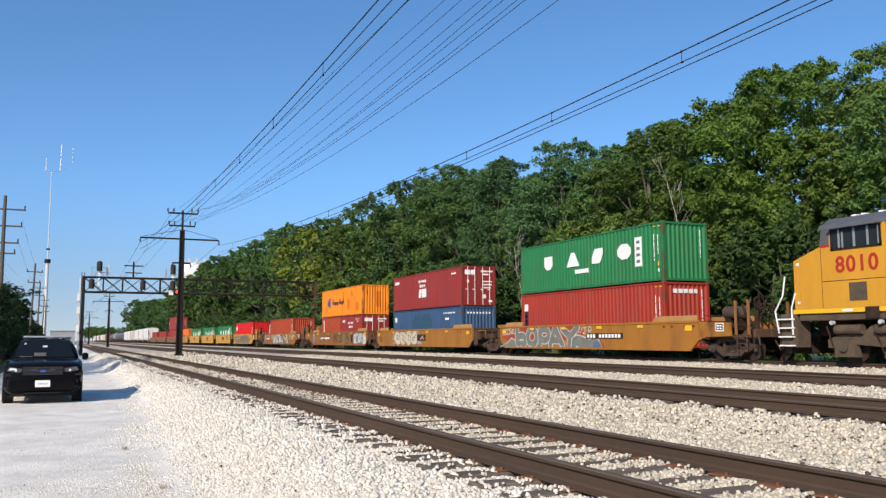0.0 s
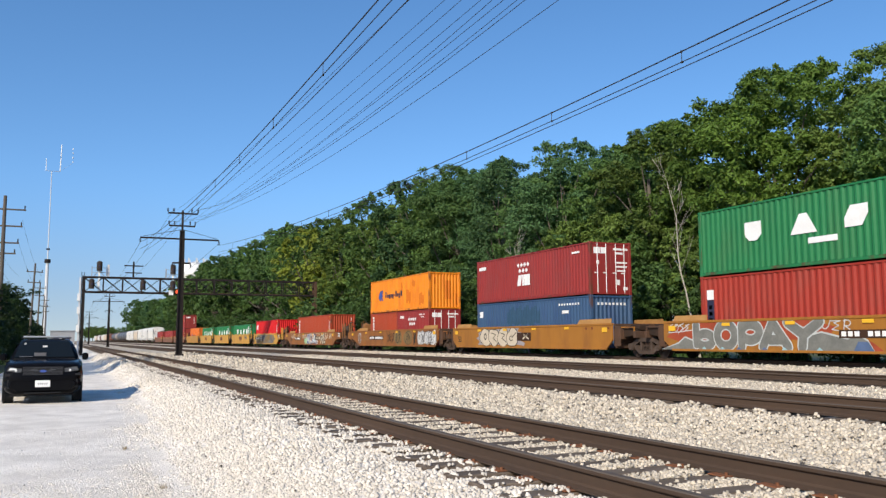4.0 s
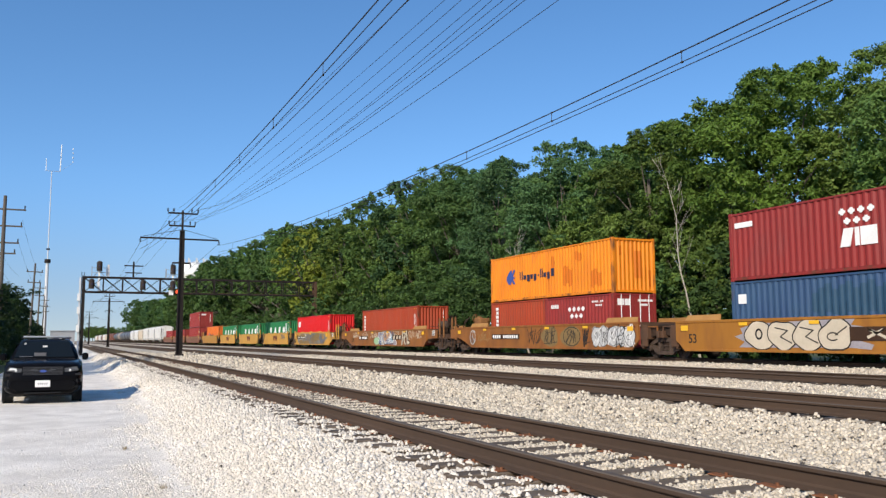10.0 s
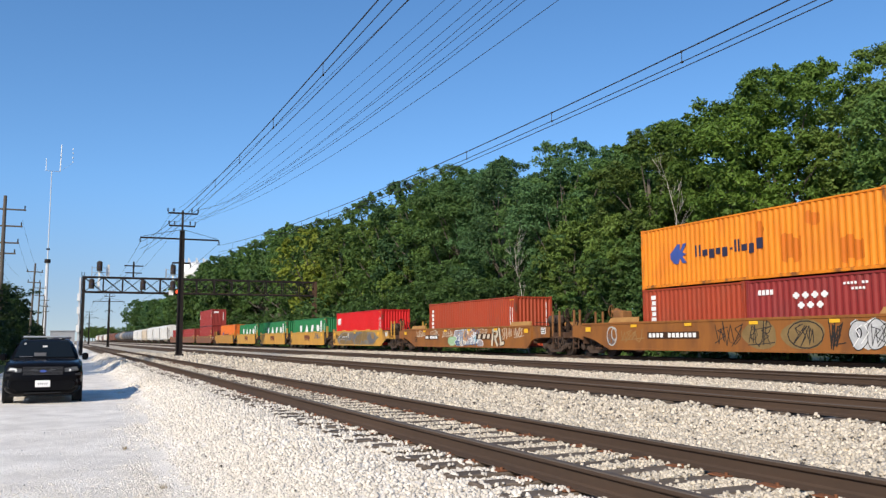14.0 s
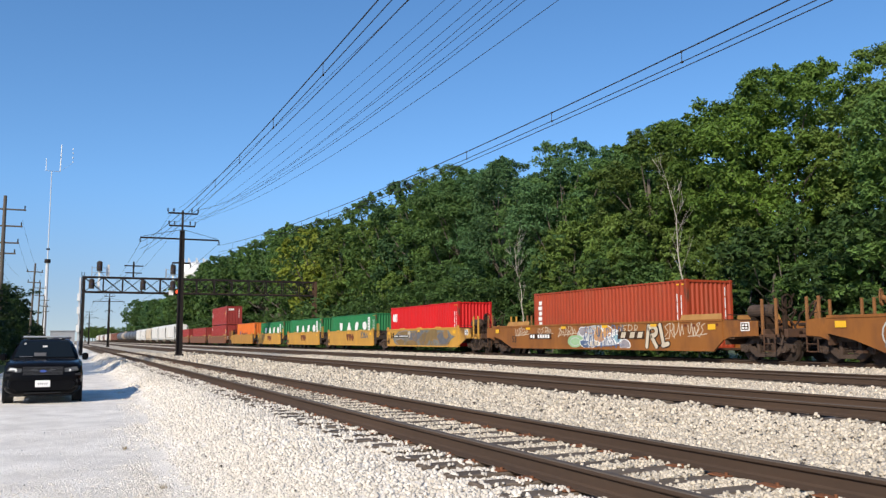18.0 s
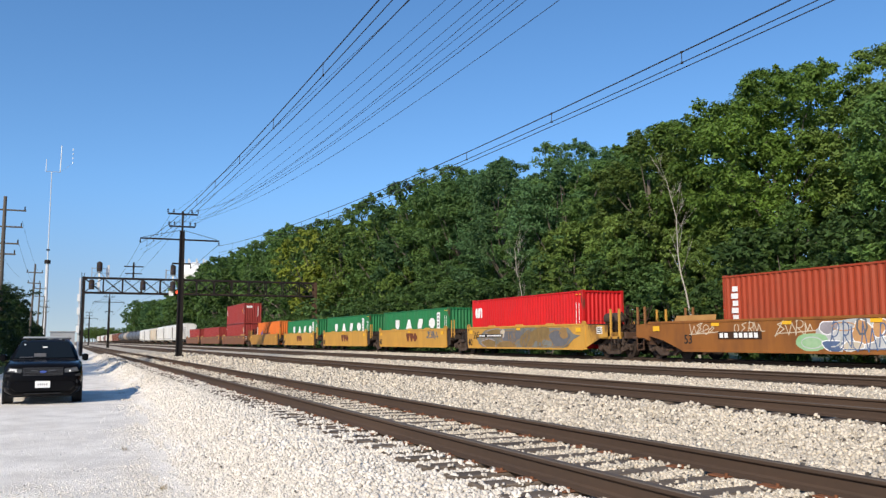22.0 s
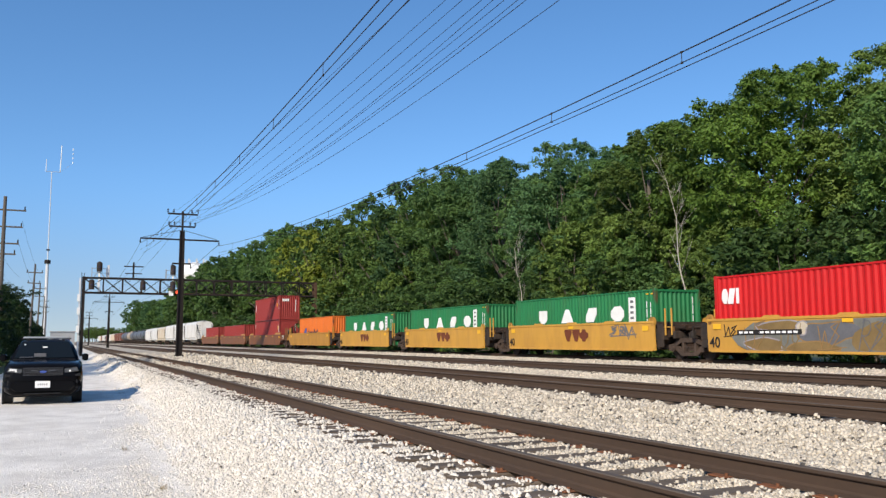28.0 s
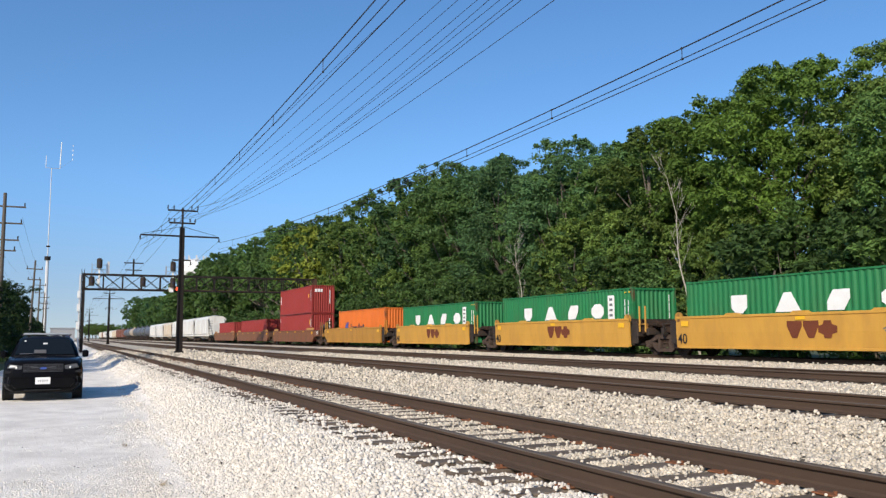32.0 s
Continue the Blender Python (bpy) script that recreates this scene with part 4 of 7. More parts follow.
    for x, z, rx, rz, m in ((2.9, 0.62, 0.9, 0.26, "khaki_mark"), (3.6, 1.28, 0.9, 0.2, "khaki_mark"), (5.6, 1.02, 1.2, 0.4, "slate_mark"), (5.0, 0.55, 1.0, 0.2, "khaki_mark"), (7.4, 0.85, 0.75, 0.45, "khaki_mark"), (8.8, 1.1, 0.95, 0.42, "khaki_mark"), (9.4, 0.62, 0.5, 0.26, "grey_mark"), (10.6, 0.9, 0.9, 0.46, "slate_mark"), (11.0, 1.15, 0.4, 0.25, "tan_mark"), (4.6, 1.2, 0.25, 0.22, "cream_mark")):
        b = blob(r, x, z, rx, rz, 0.2)
        flat(w5, b, m)
        brush(w5, [(b + b[:1])[2:]], 0.045, r.choice(("tan_mark", "khaki_mark", "lilac_grey_mark", "tan_mark")))
    for k in range(6):
        tag(w5, 2.0 + 1.6 * k, 3.0 + 1.6 * k, 0.5, 1.35, r.choice(("khaki_mark", "slate_mark", "tan_mark")), 30 + k, 0.03, 2)
    tag(w5, 0.9, 1.6, 0.95, 1.35, "black_mark", 44, 0.03, 2)


def emblem_row(cells, height0, height1, m="white_mark"):
    """Plain painted blocks in place of large lettering."""
    return [(k, a, b, height0, height1, m) for k, a, b in cells]


TRUCK_PARTS = {}


def truck(parent, x):
    """A two-axle freight truck about its centre at x, standing on the rails."""
    if not TRUCK_PARTS:
        s = Shape().prism([(-1.25, 0.60), (-0.9, 0.66), (-0.45, 0.88), (0.45, 0.88), (0.9, 0.66), (1.25, 0.60), (1.25, 0.47), (0.9, 0.52), (0.42, 0.70), (-0.42, 0.70), (-0.9, 0.52), (-1.25, 0.47)], -0.08, 0.08)
        s.prism([(-0.95, 0.54), (-0.66, 0.54), (-0.40, 0.29), (0.40, 0.29), (0.66, 0.54), (0.95, 0.54), (0.78, 0.38), (0.48, 0.16), (-0.48, 0.16), (-0.78, 0.38)], -0.075, 0.075)
        for a in (-1, 1):
            s.box(a * 0.36 - 0.06, a * 0.36 + 0.06, -0.07, 0.07, 0.24, 0.76)
            s.box(a * 0.89 - 0.17, a * 0.89 + 0.17, -0.07, 0.07, 0.40, 0.60, 0.02).box(a * 1.2 - 0.05, a * 1.2 + 0.05, -0.06, 0.06, 0.34, 0.58, 0.01)
            s.tube((a * 0.89, -0.17, 0.44), (a * 0.89, -0.04, 0.44), 0.13, 12).tube((a * 0.89, -0.20, 0.44), (a * 0.89, -0.16, 0.44), 0.07, 8)
        TRUCK_PARTS["frame"] = s.mesh("side_frame", MAT["side_frame"])
        s = Shape()
        for a in (-0.18, 0.0, 0.18):
            for k in range(5):
                s.ring((a, 0, 0.31 + k * 0.055), 0.07, 0.018, (0, 0, 1), 8, 4)
        TRUCK_PARTS["springs"] = s.mesh("springs", MAT["side_frame"])
        TRUCK_PARTS["bolster"] = Shape().box(-0.2, 0.2, -1.0, 1.0, 0.5, 0.72, 0.02).mesh("bolster", MAT["truck"])
        s = Shape().tube((0, -1.0, 0), (0, 1.0, 0), 0.075, 10)
        for side in (-1, 1):
            y = side * 0.7525
            s.tube((0, y - 0.065, 0), (0, y + 0.065, 0), 0.43, 24).tube((0, y - side * 0.065, 0), (0, y - side * 0.095, 0), 0.455, 24)
            s.tube((0, y + side * 0.06, 0), (0, y + side * 0.075, 0), 0.33, 20, 0.30).tube((0, y + side * 0.06, 0), (0, y + side * 0.12, 0), 0.12, 12)
            for k in range(3):
                e = k * 2.094
                s.bar((0.14 * math.cos(e), y + side * 0.07, 0.14 * math.sin(e)), (0.30 * math.cos(e), y + side * 0.07, 0.30 * math.sin(e)), 0.03)
        TRUCK_PARTS["wheels"] = s.mesh("wheelset", MAT["wheel"])
    for y in (-1.0, 1.0):
        part("side_frame", TRUCK_PARTS["frame"], None, parent, at=pose(x, y, 0))
        part("springs", TRUCK_PARTS["springs"], None, parent, at=pose(x, y, 0))
    part("bolster", TRUCK_PARTS["bolster"], None, parent, at=pose(x, 0, 0))
    for a in (-0.89, 0.89):
        w = part("wheelset", TRUCK_PARTS["wheels"], None, parent, at=pose(x + a, 0, 0.43))
        WHEELS.append((w, x + a, 0.43))


def well_car(x0, x1, paint_mat, label, trucks, ends=(2.0, 2.0), lips=((0.6, 2.6), (-2.8, -0.05)), marks=(), wheel_end=None, group="well cars", cut=0.5, slope=None):
    """A container well car: plate sides with cut lower corners, floor, end platforms, and what stands on them. x = 0 at the left end of the side plates."""
    length = x1 - x0
    bright = paint_mat.name.startswith("yellow")
    top = 1.60 if bright else 1.57 if paint_mat.name.startswith("rusty") else 1.54
    left = [(0.0, 0.36 + cut * 0.8)] if slope is None else [(0.0, 0.98), (slope * 0.45, 0.78)]
    low = cut if slope is None else slope
    steel, post, tall = (MAT["black_steel"], paint_mat, 2.22) if bright else (MAT["brown_steel"], MAT["post"], 2.24)
    car = train_thing("well_car", label, "railway wagon", x0, group=group)
    for side in (-1, 1):
        ya, yb = (-1.50, -1.42) if side < 0 else (1.42, 1.50)
        if bright:                                    # the plate is bent inwards below its middle
            part("side_plate", Shape().box(0.0, length, ya, yb, 0.96, top - 0.05), paint_mat, car)
            o = [(x, y - side * d, z) for x in (0.0, length) for y in (ya, yb) for d, z in ((0.035, 0.36), (0.0, 0.96))]
            part("lower_plate", Shape().add(o, [(0, 1, 3, 2), (4, 6, 7, 5), (0, 4, 5, 1), (2, 3, 7, 6), (0, 2, 6, 4), (1, 5, 7, 3)]), paint_mat, car)
        else:
            part("side_plate", Shape().prism(left[:1] + [(0.0, top - 0.05), (length, top - 0.05), (length, 0.36 + cut * 0.8), (length - cut, 0.36), (low, 0.36)] + left[:0:-1], ya, yb), paint_mat, car)
        part("bottom_sill", Shape().box(low, length - cut, ya - 0.025 if side < 0 else yb - 0.1, ya + 0.1 if side < 0 else yb + 0.025, 0.33, 0.42, 0.01), paint_mat, car)
        part("top_sill", Shape().box(0, length, ya - 0.03, yb + 0.03, top - 0.10, top, 0.012), paint_mat, car)
        for a, b in () if bright else lips:           # flared plates that guide a container into the well
            a, b = (a if a >= 0 else length + a), (b if b > 0 else length + b)
            y = ya - 0.02 if side < 0 else yb + 0.02
            o = [(x, y - side * d - side * w, z) for x, z, d in ((a, top, 0), (a + 0.12, top + 0.21, 0.05), (b - 0.03, top + 0.21, 0.05), (b, top, 0)) for w in (0.0, 0.03)]
            part("guide_lip", Shape().add(o, [(0, 2, 4, 6), (1, 7, 5, 3), (0, 1, 3, 2), (2, 3, 5, 4), (4, 5, 7, 6), (6, 7, 1, 0)]), MAT["lit_ochre"], car, "ochre guide plate in a paler, lit tone")
        if bright:
            y = ya + 0.04 if side < 0 else yb - 0.04
            for a, e in ((0.14, ends[0]), (length - 0.14, ends[1])):
                part("corner_guide", Shape().tube((a, y - 0.05, top - 0.02), (a, y + 0.05, top - 0.02), 0.2 if e < 1.6 else 0.14, 16), worn(paint_mat), car)
            for i in range(1, 4):
                a = length * i / 4
                part("top_guide", Shape().prism([(a - 0.42, top), (a - 0.3, top + 0.07), (a + 0.3, top + 0.07), (a + 0.42, top)], y - 0.06, y + 0.04), paint_mat, car)
    for i in range(int(length / 2.2)):
        a = 1.0 + i * 2.2
        part("floor_beam", Shape().box(a, a + 0.25, -1.42, 1.42, 0.36, 0.44), MAT["brown_steel"], car)
    for k, e in enumerate(ends):
        if not e:
            continue
        s = -1 if k == 0 else 1
        base = 0.0 if k == 0 else length

        def span(a, b):
            return (base + a, base + b) if s > 0 else (base - b, base - a)

        own = e > 1.6                                 # an end on its own truck; the others share one
        part("end_platform", Shape().box(*span(0.0, e), -0.62, 0.62, 0.86, 1.18, 0.02).box(*span(0.0, 0.5), -1.41, 1.41, 0.80, 1.28, 0.02), steel, car)
        part("bulkhead", Shape().box(base + s * 0.05 - 0.03, base + s * 0.05 + 0.03, -1.40, 1.40, 0.6, top - 0.02), steel, car)
        part("end_sill", Shape().box(*span(e - 0.2, e - 0.04), -1.35, 1.35, 0.86, 1.16, 0.02), worn(paint_mat) if own and bright else steel, car)
        if own:
            far = 1.75 if k else 0.9
            for y in (-1.46, 1.42):
                edge = [(0, 0.46), (0, top - 0.05), (far, top - 0.12), (far, 0.94), (1.2 if k else 0.7, 0.90)] if bright else [(0, 0.76), (0, top - 0.05), (far, top - 0.12), (far, 0.92), (0.32, 0.88)]
                part("end_side_plate", Shape().prism([(base + s * a, z) for a, z in edge], y, y + 0.04), worn(paint_mat), car)
            part("air_hose", Shape().tube((base + s * (e - 0.1), -0.35, 0.75), (base + s * (e + 0.2), -0.42, 0.4), 0.03, 6).tube((base + s * (e + 0.2), -0.42, 0.4), (base + s * (e + 0.4), -0.3, 0.55), 0.03, 6), MAT["black_steel"], car)
            part("hose_coupling", Shape().tube((base + s * (e + 0.05), -1.30, 0.92), (base + s * (e + 0.12), -1.32, 0.58), 0.035, 8), MAT["side_frame"], car)
            if k:
                pl = part("placard", Shape().box(*span(0.92, 1.36), -1.472, -1.462, 1.10, 1.42), MAT["white_mark"], car, "white-framed black placard")
                part("placard_field", Shape().box(*span(0.96, 1.32), -1.476, -1.473, 1.14, 1.38), MAT["plate_brown"], pl)
                for a, z in ((1.0, 1.28), (1.16, 1.28), (1.0, 1.18), (1.16, 1.18)):
                    part("placard_bar", Shape().box(*span(a, a + 0.11), -1.480, -1.4765, z, z + 0.06), MAT["white_mark"], pl)
            for a in (1.85, 2.5) if k else (0.95, 0.45):
                for y in (-1.36, 1.28):
                    z0 = 0.9 if a < e else 0.86
                    part("stanchion", Shape().box(*span(a - 0.045, a + 0.045), y, y + 0.09, z0, tall, 0.01), post, car)
            part("side_sill", Shape().box(*span(0.4, 2.6 if k else 1.3), -1.36, -1.28, 0.86, 0.97, 0.01), worn(paint_mat) if bright else steel, car)
            part("grab_rail", Shape().bar((base + s * 0.1, -1.30, 1.72), (base + s * (2.5 if k else 1.0), -1.30, 1.66), 0.03).bar((base + s * 0.9, -1.30, 1.34), (base + s * (2.5 if k else 1.0), -1.30, 1.34), 0.03), MAT["truck"], car)
            st = Shape()
            for a in (1.95, 2.45) if k else (0.5, 0.95):
                st.bar((base + s * a, -1.38, 0.92), (base + s * a, -1.38, 0.36), 0.035)
            for z in (0.38, 0.64):
                st.bar((base + s * (1.95 if k else 0.5), -1.38, z), (base + s * (2.45 if k else 0.95), -1.38, z), 0.035)
            part("corner_step", st, steel, car)
            if k:
                part("air_reservoir", Shape().tube((base + s * 0.75, -0.7, 1.82), (base + s * 1.75, -0.7, 1.82), 0.25, 16).tube((base + s * 0.66, -0.7, 1.82), (base + s * 0.75, -0.7, 1.82), 0.14, 12, 0.25).tube((base + s * 1.75, -0.7, 1.82), (base + s * 1.84, -0.7, 1.82), 0.25, 12, 0.14), MAT["side_frame"], car, "rust-brown air reservoir")
                for a in (0.9, 1.5):
                    part("reservoir_cradle", Shape().box(*span(a, a + 0.1), -0.95, -0.45, 1.15, 1.62), MAT["truck"], car)
                hose, rn = Shape(), random.Random(int(length * 10))
                for q in range(9):
                    p = Vector((base + s * rn.uniform(1.9, 2.6), rn.uniform(-1.0, 0.2), rn.uniform(1.1, 1.4)))
                    for _ in range(4):
                        p2 = p + Vector((rn.uniform(-0.25, 0.25), rn.uniform(-0.2, 0.2), rn.uniform(0.1, 0.36)))
                        hose.tube(p, p2, 0.035, 6)
                        p = p2
                part("brake_rigging", hose, MAT["truck"], car, "tangle of rusty brake pipes and hoses")
                part("brake_stand", Shape().box(*span(2.2, 2.34), -0.75, -0.6, 1.1, 2.35, 0.02).ring((base + s * 2.42, -0.68, 2.15), 0.24, 0.025, (1, 0, 0), 16, 6), MAT["truck"], car)
            part("coupler", Shape().box(*span(e, e + 0.55), -0.11, 0.11, 0.74, 0.98, 0.03).box(*span(e + 0.25, e + 0.55), -0.19, 0.16, 0.70, 1.02, 0.04), MAT["black_steel"], car)
        else:
            part("end_panel", Shape().box(*span(0.08, 0.16), -1.38, 1.38, 0.42, top - 0.08), steel, car)
            part("side_bracket", Shape().box(*span(0.0, 0.45), -1.40, -1.32, 0.5, top - 0.15, 0.01), MAT["black_steel"] if bright else steel, car)
            for a in (0.55, 0.95) if bright and k else ():
                for y in (-1.36, 1.30):
                    part("stanchion", Shape().box(*span(a - 0.03, a + 0.03), y, y + 0.06, 1.0, 2.12, 0.008), post, car)
            part("grab_rail", Shape().bar((base + s * (e - 0.16), -1.30, 1.34), (base + s * 0.1, -1.30, 1.34), 0.05).bar((base + s * (e - 0.16), -1.30, 1.10), (base + s * (e - 0.16), -1.30, 1.36), 0.05), worn(paint_mat) if k else steel, car)
            part("yoke_arm", Shape().prism([(base, 0.5), (base, 1.2), (base + s * 0.4, 1.3), (base + s * (e - 0.1), 1.24), (base + s * (e - 0.1), 1.02), (base + s * 0.5, 0.9)], -1.20, -1.02), MAT["truck"], car)
        part("brake_gear", Shape().box(*span(0.6, 1.3), -0.95, -0.4, 1.18, 1.45, 0.04).tube((base + s * 0.7, -1.1, 1.3), (base + s * 1.5, -1.1, 1.3), 0.06, 8).tube((base + s * 0.4, -0.2, 1.25), (base + s * 1.4, 0.3, 1.36), 0.05, 8), MAT["truck"], car)
    if wheel_end is not None:
        base = wheel_end
        part("brake_wheel", Shape().ring((base, -0.9, 2.1), 0.27, 0.025, (1, 0.5, 0), 18, 6).bar((base, -0.9, 1.84), (base, -0.9, 2.36), 0.03).bar((base, -1.12, 2.1), (base, -0.68, 2.1), 0.03).tube((base, -0.9, 2.1), (base + 0.35, -0.5, 1.9), 0.09, 8).tube((base + 0.1, -0.75, 2.08), (base + 0.75, -0.5, 1.8), 0.2, 10), MAT["post"], car)
        part("ratchet_box", Shape().box(base + 0.5, base + 1.2, -1.2, -0.6, 1.56, 2.1, 0.06), MAT["post"], car)
    n = 6 if length > 15 else 3
    for i in range(n):
        a = 0.35 + (length - 1.1) * i / (n - 1)
        part("reflector", Shape().box(a, a + 0.42, -1.538, -1.532, top - (0.24 if 0 < i < n - 1 else 0.40), top - (0.12 if 0 < i < n - 1 else 0.19)), MAT["yellow_mark"], car, "yellow reflector strip")
    for a in () if bright else (-2.15, -1.65, -0.85, -0.35):           # worn stencils by the end
        part("stencil_mark", Shape().box(length + a, length + a + 0.15, -1.508, -1.5035, top - 0.27, top - 0.17), MAT["brown_mark"], car)
    for name, a, b, z0, z1, m in marks:
        if name in OUTLINES:
            part("painted_shape", Shape().prism([(a + u * (b - a), z0 + w * (z1 - z0)) for u, w in OUTLINES[name]], -1.512, -1.504), MAT[m], car)
            continue
        p = part(name, Shape().box(a, b, -1.522, -1.504, z0, z1), MAT[m], car)
        if name == "dark_plate":
            n, u = int((b - a) / 0.26), (b - a - 0.2) / int((b - a) / 0.26)
            for i in range(n):
                if i != n // 3:
                    part("plate_bar", Shape().box(a + 0.1 + u * i, a + 0.1 + u * (i + 0.72), -1.526, -1.5225, z0 + 0.05, z1 - 0.05), MAT["white_mark"], p)
    for t in trucks:
        truck(car, t - x0)
    return car


def build_train():
    ochre = paint("ochre_wagon_paint", (0.35, 0.148, 0.025), (0.20, 0.08, 0.025), 0.55)
    rusty = paint("rusty_ochre_wagon_paint", (0.28, 0.108, 0.026), (0.15, 0.06, 0.024), 0.65)
    yellow = paint("yellow_wagon_paint", (0.56, 0.30, 0.055), (0.33, 0.17, 0.05), 0.35)
    oxide = paint("oxide_red_wagon_paint", (0.20, 0.08, 0.035), (0.10, 0.05, 0.03), 0.5)
    green = paint("green_container_paint", (0.021, 0.172, 0.06), (0.07, 0.12, 0.05), 0.2)
    oxred = paint("brick_red_container_paint", (0.33, 0.036, 0.022), (0.22, 0.07, 0.05), 0.3)
    maroon = paint("maroon_container_paint", (0.26, 0.031, 0.028), (0.18, 0.05, 0.045), 0.3)
    blue = paint("blue_container_paint", (0.042, 0.088, 0.17), (0.03, 0.06, 0.15), 0.5)
    orange = paint("orange_container_paint", (0.76, 0.235, 0.015), (0.55, 0.15, 0.015), 0.55)
    tan = paint("orange_red_container_paint", (0.34, 0.052, 0.02), (0.25, 0.08, 0.04), 0.25)
    red = paint("bright_red_container_paint", (0.55, 0.013, 0.014), (0.4, 0.03, 0.03), 0.2)
    darkred = paint("dark_red_container_paint", (0.27, 0.035, 0.03), (0.2, 0.04, 0.03), 0.25)
    FL = 0.64
    letters = [("cup", 2.45, 3.35), ("peak", 4.65, 5.8), ("lozenge", 6.85, 7.85), ("disc", 8.95, 9.95)]
    HL = [("blade", 1.93, 2.93, 0.95, 1.75, "blue_mark")] + [("painted_bar", 3.45 + a, 3.45 + b, 1.14 - d, 1.42 + u, "dark_mark") for a, b, d, u in (
        (0.0, 0.09, 0, 0.18), (0.22, 0.32, 0, 0.18), (0.42, 0.7, 0, -0.04), (0.8, 1.08, 0.12, -0.04), (1.18, 1.42, 0, -0.04), (1.52, 1.8, 0.12, -0.04), (1.95, 2.08, -0.1, -0.1), (2.18, 2.28, 0, 0.18), (2.36, 2.44, 0, 0.18), (2.54, 2.82, 0, -0.04), (2.92, 3.16, 0.12, -0.04), (3.3, 3.6, 0, 0.12))]
    # first unit: green over brick-red
    w1 = well_car(-42.64, -26.13, ochre, "ochre well car with grey graffiti, carrying stacked containers", [-24.85, -44.4], ends=(1.55, 2.9),
             marks=[("dark_plate", 8.7, 11.6, 0.83, 1.09, "plate_brown")])
    container(-40.66, FL, 12.19, 2.896, oxred, "brick-red steel container in a well car", end_marks=[(0.5, 0.72, 2.4, 2.58), (0.78, 1.0, 2.4, 2.58), (1.06, 1.28, 2.4, 2.58), (1.34, 1.56, 2.4, 2.58), (1.62, 1.8, 2.4, 2.58)], marks=[("painted_block", 0.35, 0.72, 1.0, 1.95, "dark_mark"), ("painted_block", 0.35, 0.72, 1.97, 2.35, "white_mark"), ("painted_bar", 0.45, 0.62, 1.1, 1.25, "white_mark"), ("painted_bar", 0.45, 0.62, 1.35, 1.5, "white_mark"), ("painted_bar", 0.45, 0.62, 1.6, 1.75, "white_mark")])
    container(-40.66, FL + 2.896, 12.19, 2.591, green, "green steel container stacked on a brick-red one",
              marks=emblem_row(letters, 1.15, 1.85) + [("painted_bar", 10.25, 10.75, 0.75, 2.05, "white_mark"), ("painted_bar", 5.4, 6.6, 0.78, 0.98, "white_mark")])
    # second unit: maroon over blue
    w2 = well_car(-63.44, -46.28, ochre, "ochre well car with pale block graffiti, carrying stacked containers", [-64.7], ends=(1.2, 1.55), marks=[("name_panel", 8.35, 9.85, 0.74, 1.18, "plate_brown")])
    container(-60.53, FL, 12.19, 2.591, blue, "blue steel container in a well car", end_marks=[(0.4 + 0.22 * i, 0.52 + 0.22 * i, 2.1, 2.22) for i in range(8)], marks=[("painted_block", 0.35, 0.75, 1.75, 2.1, "white_mark"), ("paint_patch", 4.0, 7.6, 1.2, 2.2, "dark_blue"), ("painted_bar", 9.6, 10.2, 1.75, 1.9, "white_mark")] + [("painted_bar", 9.3 + 0.25 * i, 9.42 + 0.25 * i, 2.15, 2.25, "white_mark") for i in range(8)])
    container(-60.53, FL + 2.591, 12.19, 2.591, maroon, "maroon steel container with white emblem and door bars", right="doors", end_marks=[(0.25, 0.62, 2.02, 2.32), (0.66, 0.95, 2.02, 2.32), (1.4, 1.9, 2.2, 2.3), (1.95, 2.25, 2.2, 2.3), (1.5, 1.95, 2.0, 2.1), (1.55, 2.2, 1.55, 1.63), (1.55, 2.2, 1.35, 1.43), (1.6, 2.1, 1.15, 1.23), (1.5, 1.75, 0.5, 0.75), (1.95, 2.2, 0.25, 0.4), (0.4, 0.55, 1.5, 1.68)],
              marks=[("slant", 5.0, 5.55, 0.82, 1.42, "white_mark"), ("painted_block", 5.58, 5.75, 0.82, 1.42, "white_mark"), ("painted_block", 5.79, 6.4, 0.82, 1.42, "white_mark"), ("painted_bar", 0.3, 1.2, 2.0, 2.2, "white_mark"), ("painted_bar", 10.6, 11.3, 2.1, 2.2, "white_mark")]
              + [("star", 5.0 + 0.36 * i + (0.18 if r else 0), 5.26 + 0.36 * i + (0.18 if r else 0), 1.86 - 0.32 * r, 2.08 - 0.32 * r, "white_mark") for r in (0, 1) for i in range(4 - r)])
    # third unit: orange over two short ones
    w3 = well_car(-84.59, -65.9, rusty, "rusty ochre well car with silver graffiti, carrying stacked containers", [-84.1], ends=(2.0, 1.2), wheel_end=1.6, slope=2.15, lips=((2.2, 4.4), (-2.4, -0.02)),
             marks=[("dark_plate", 5.0, 8.2, 0.83, 1.11, "plate_brown")])
    container(-80.24, FL, 6.06, 2.591, tan, "short orange-red container in a well car", marks=[("painted_block", 0.58 + 0.05 * (i % 2), 0.88, 1.2 + 0.23 * i, 1.37 + 0.23 * i, "white_mark") for i in range(5)])
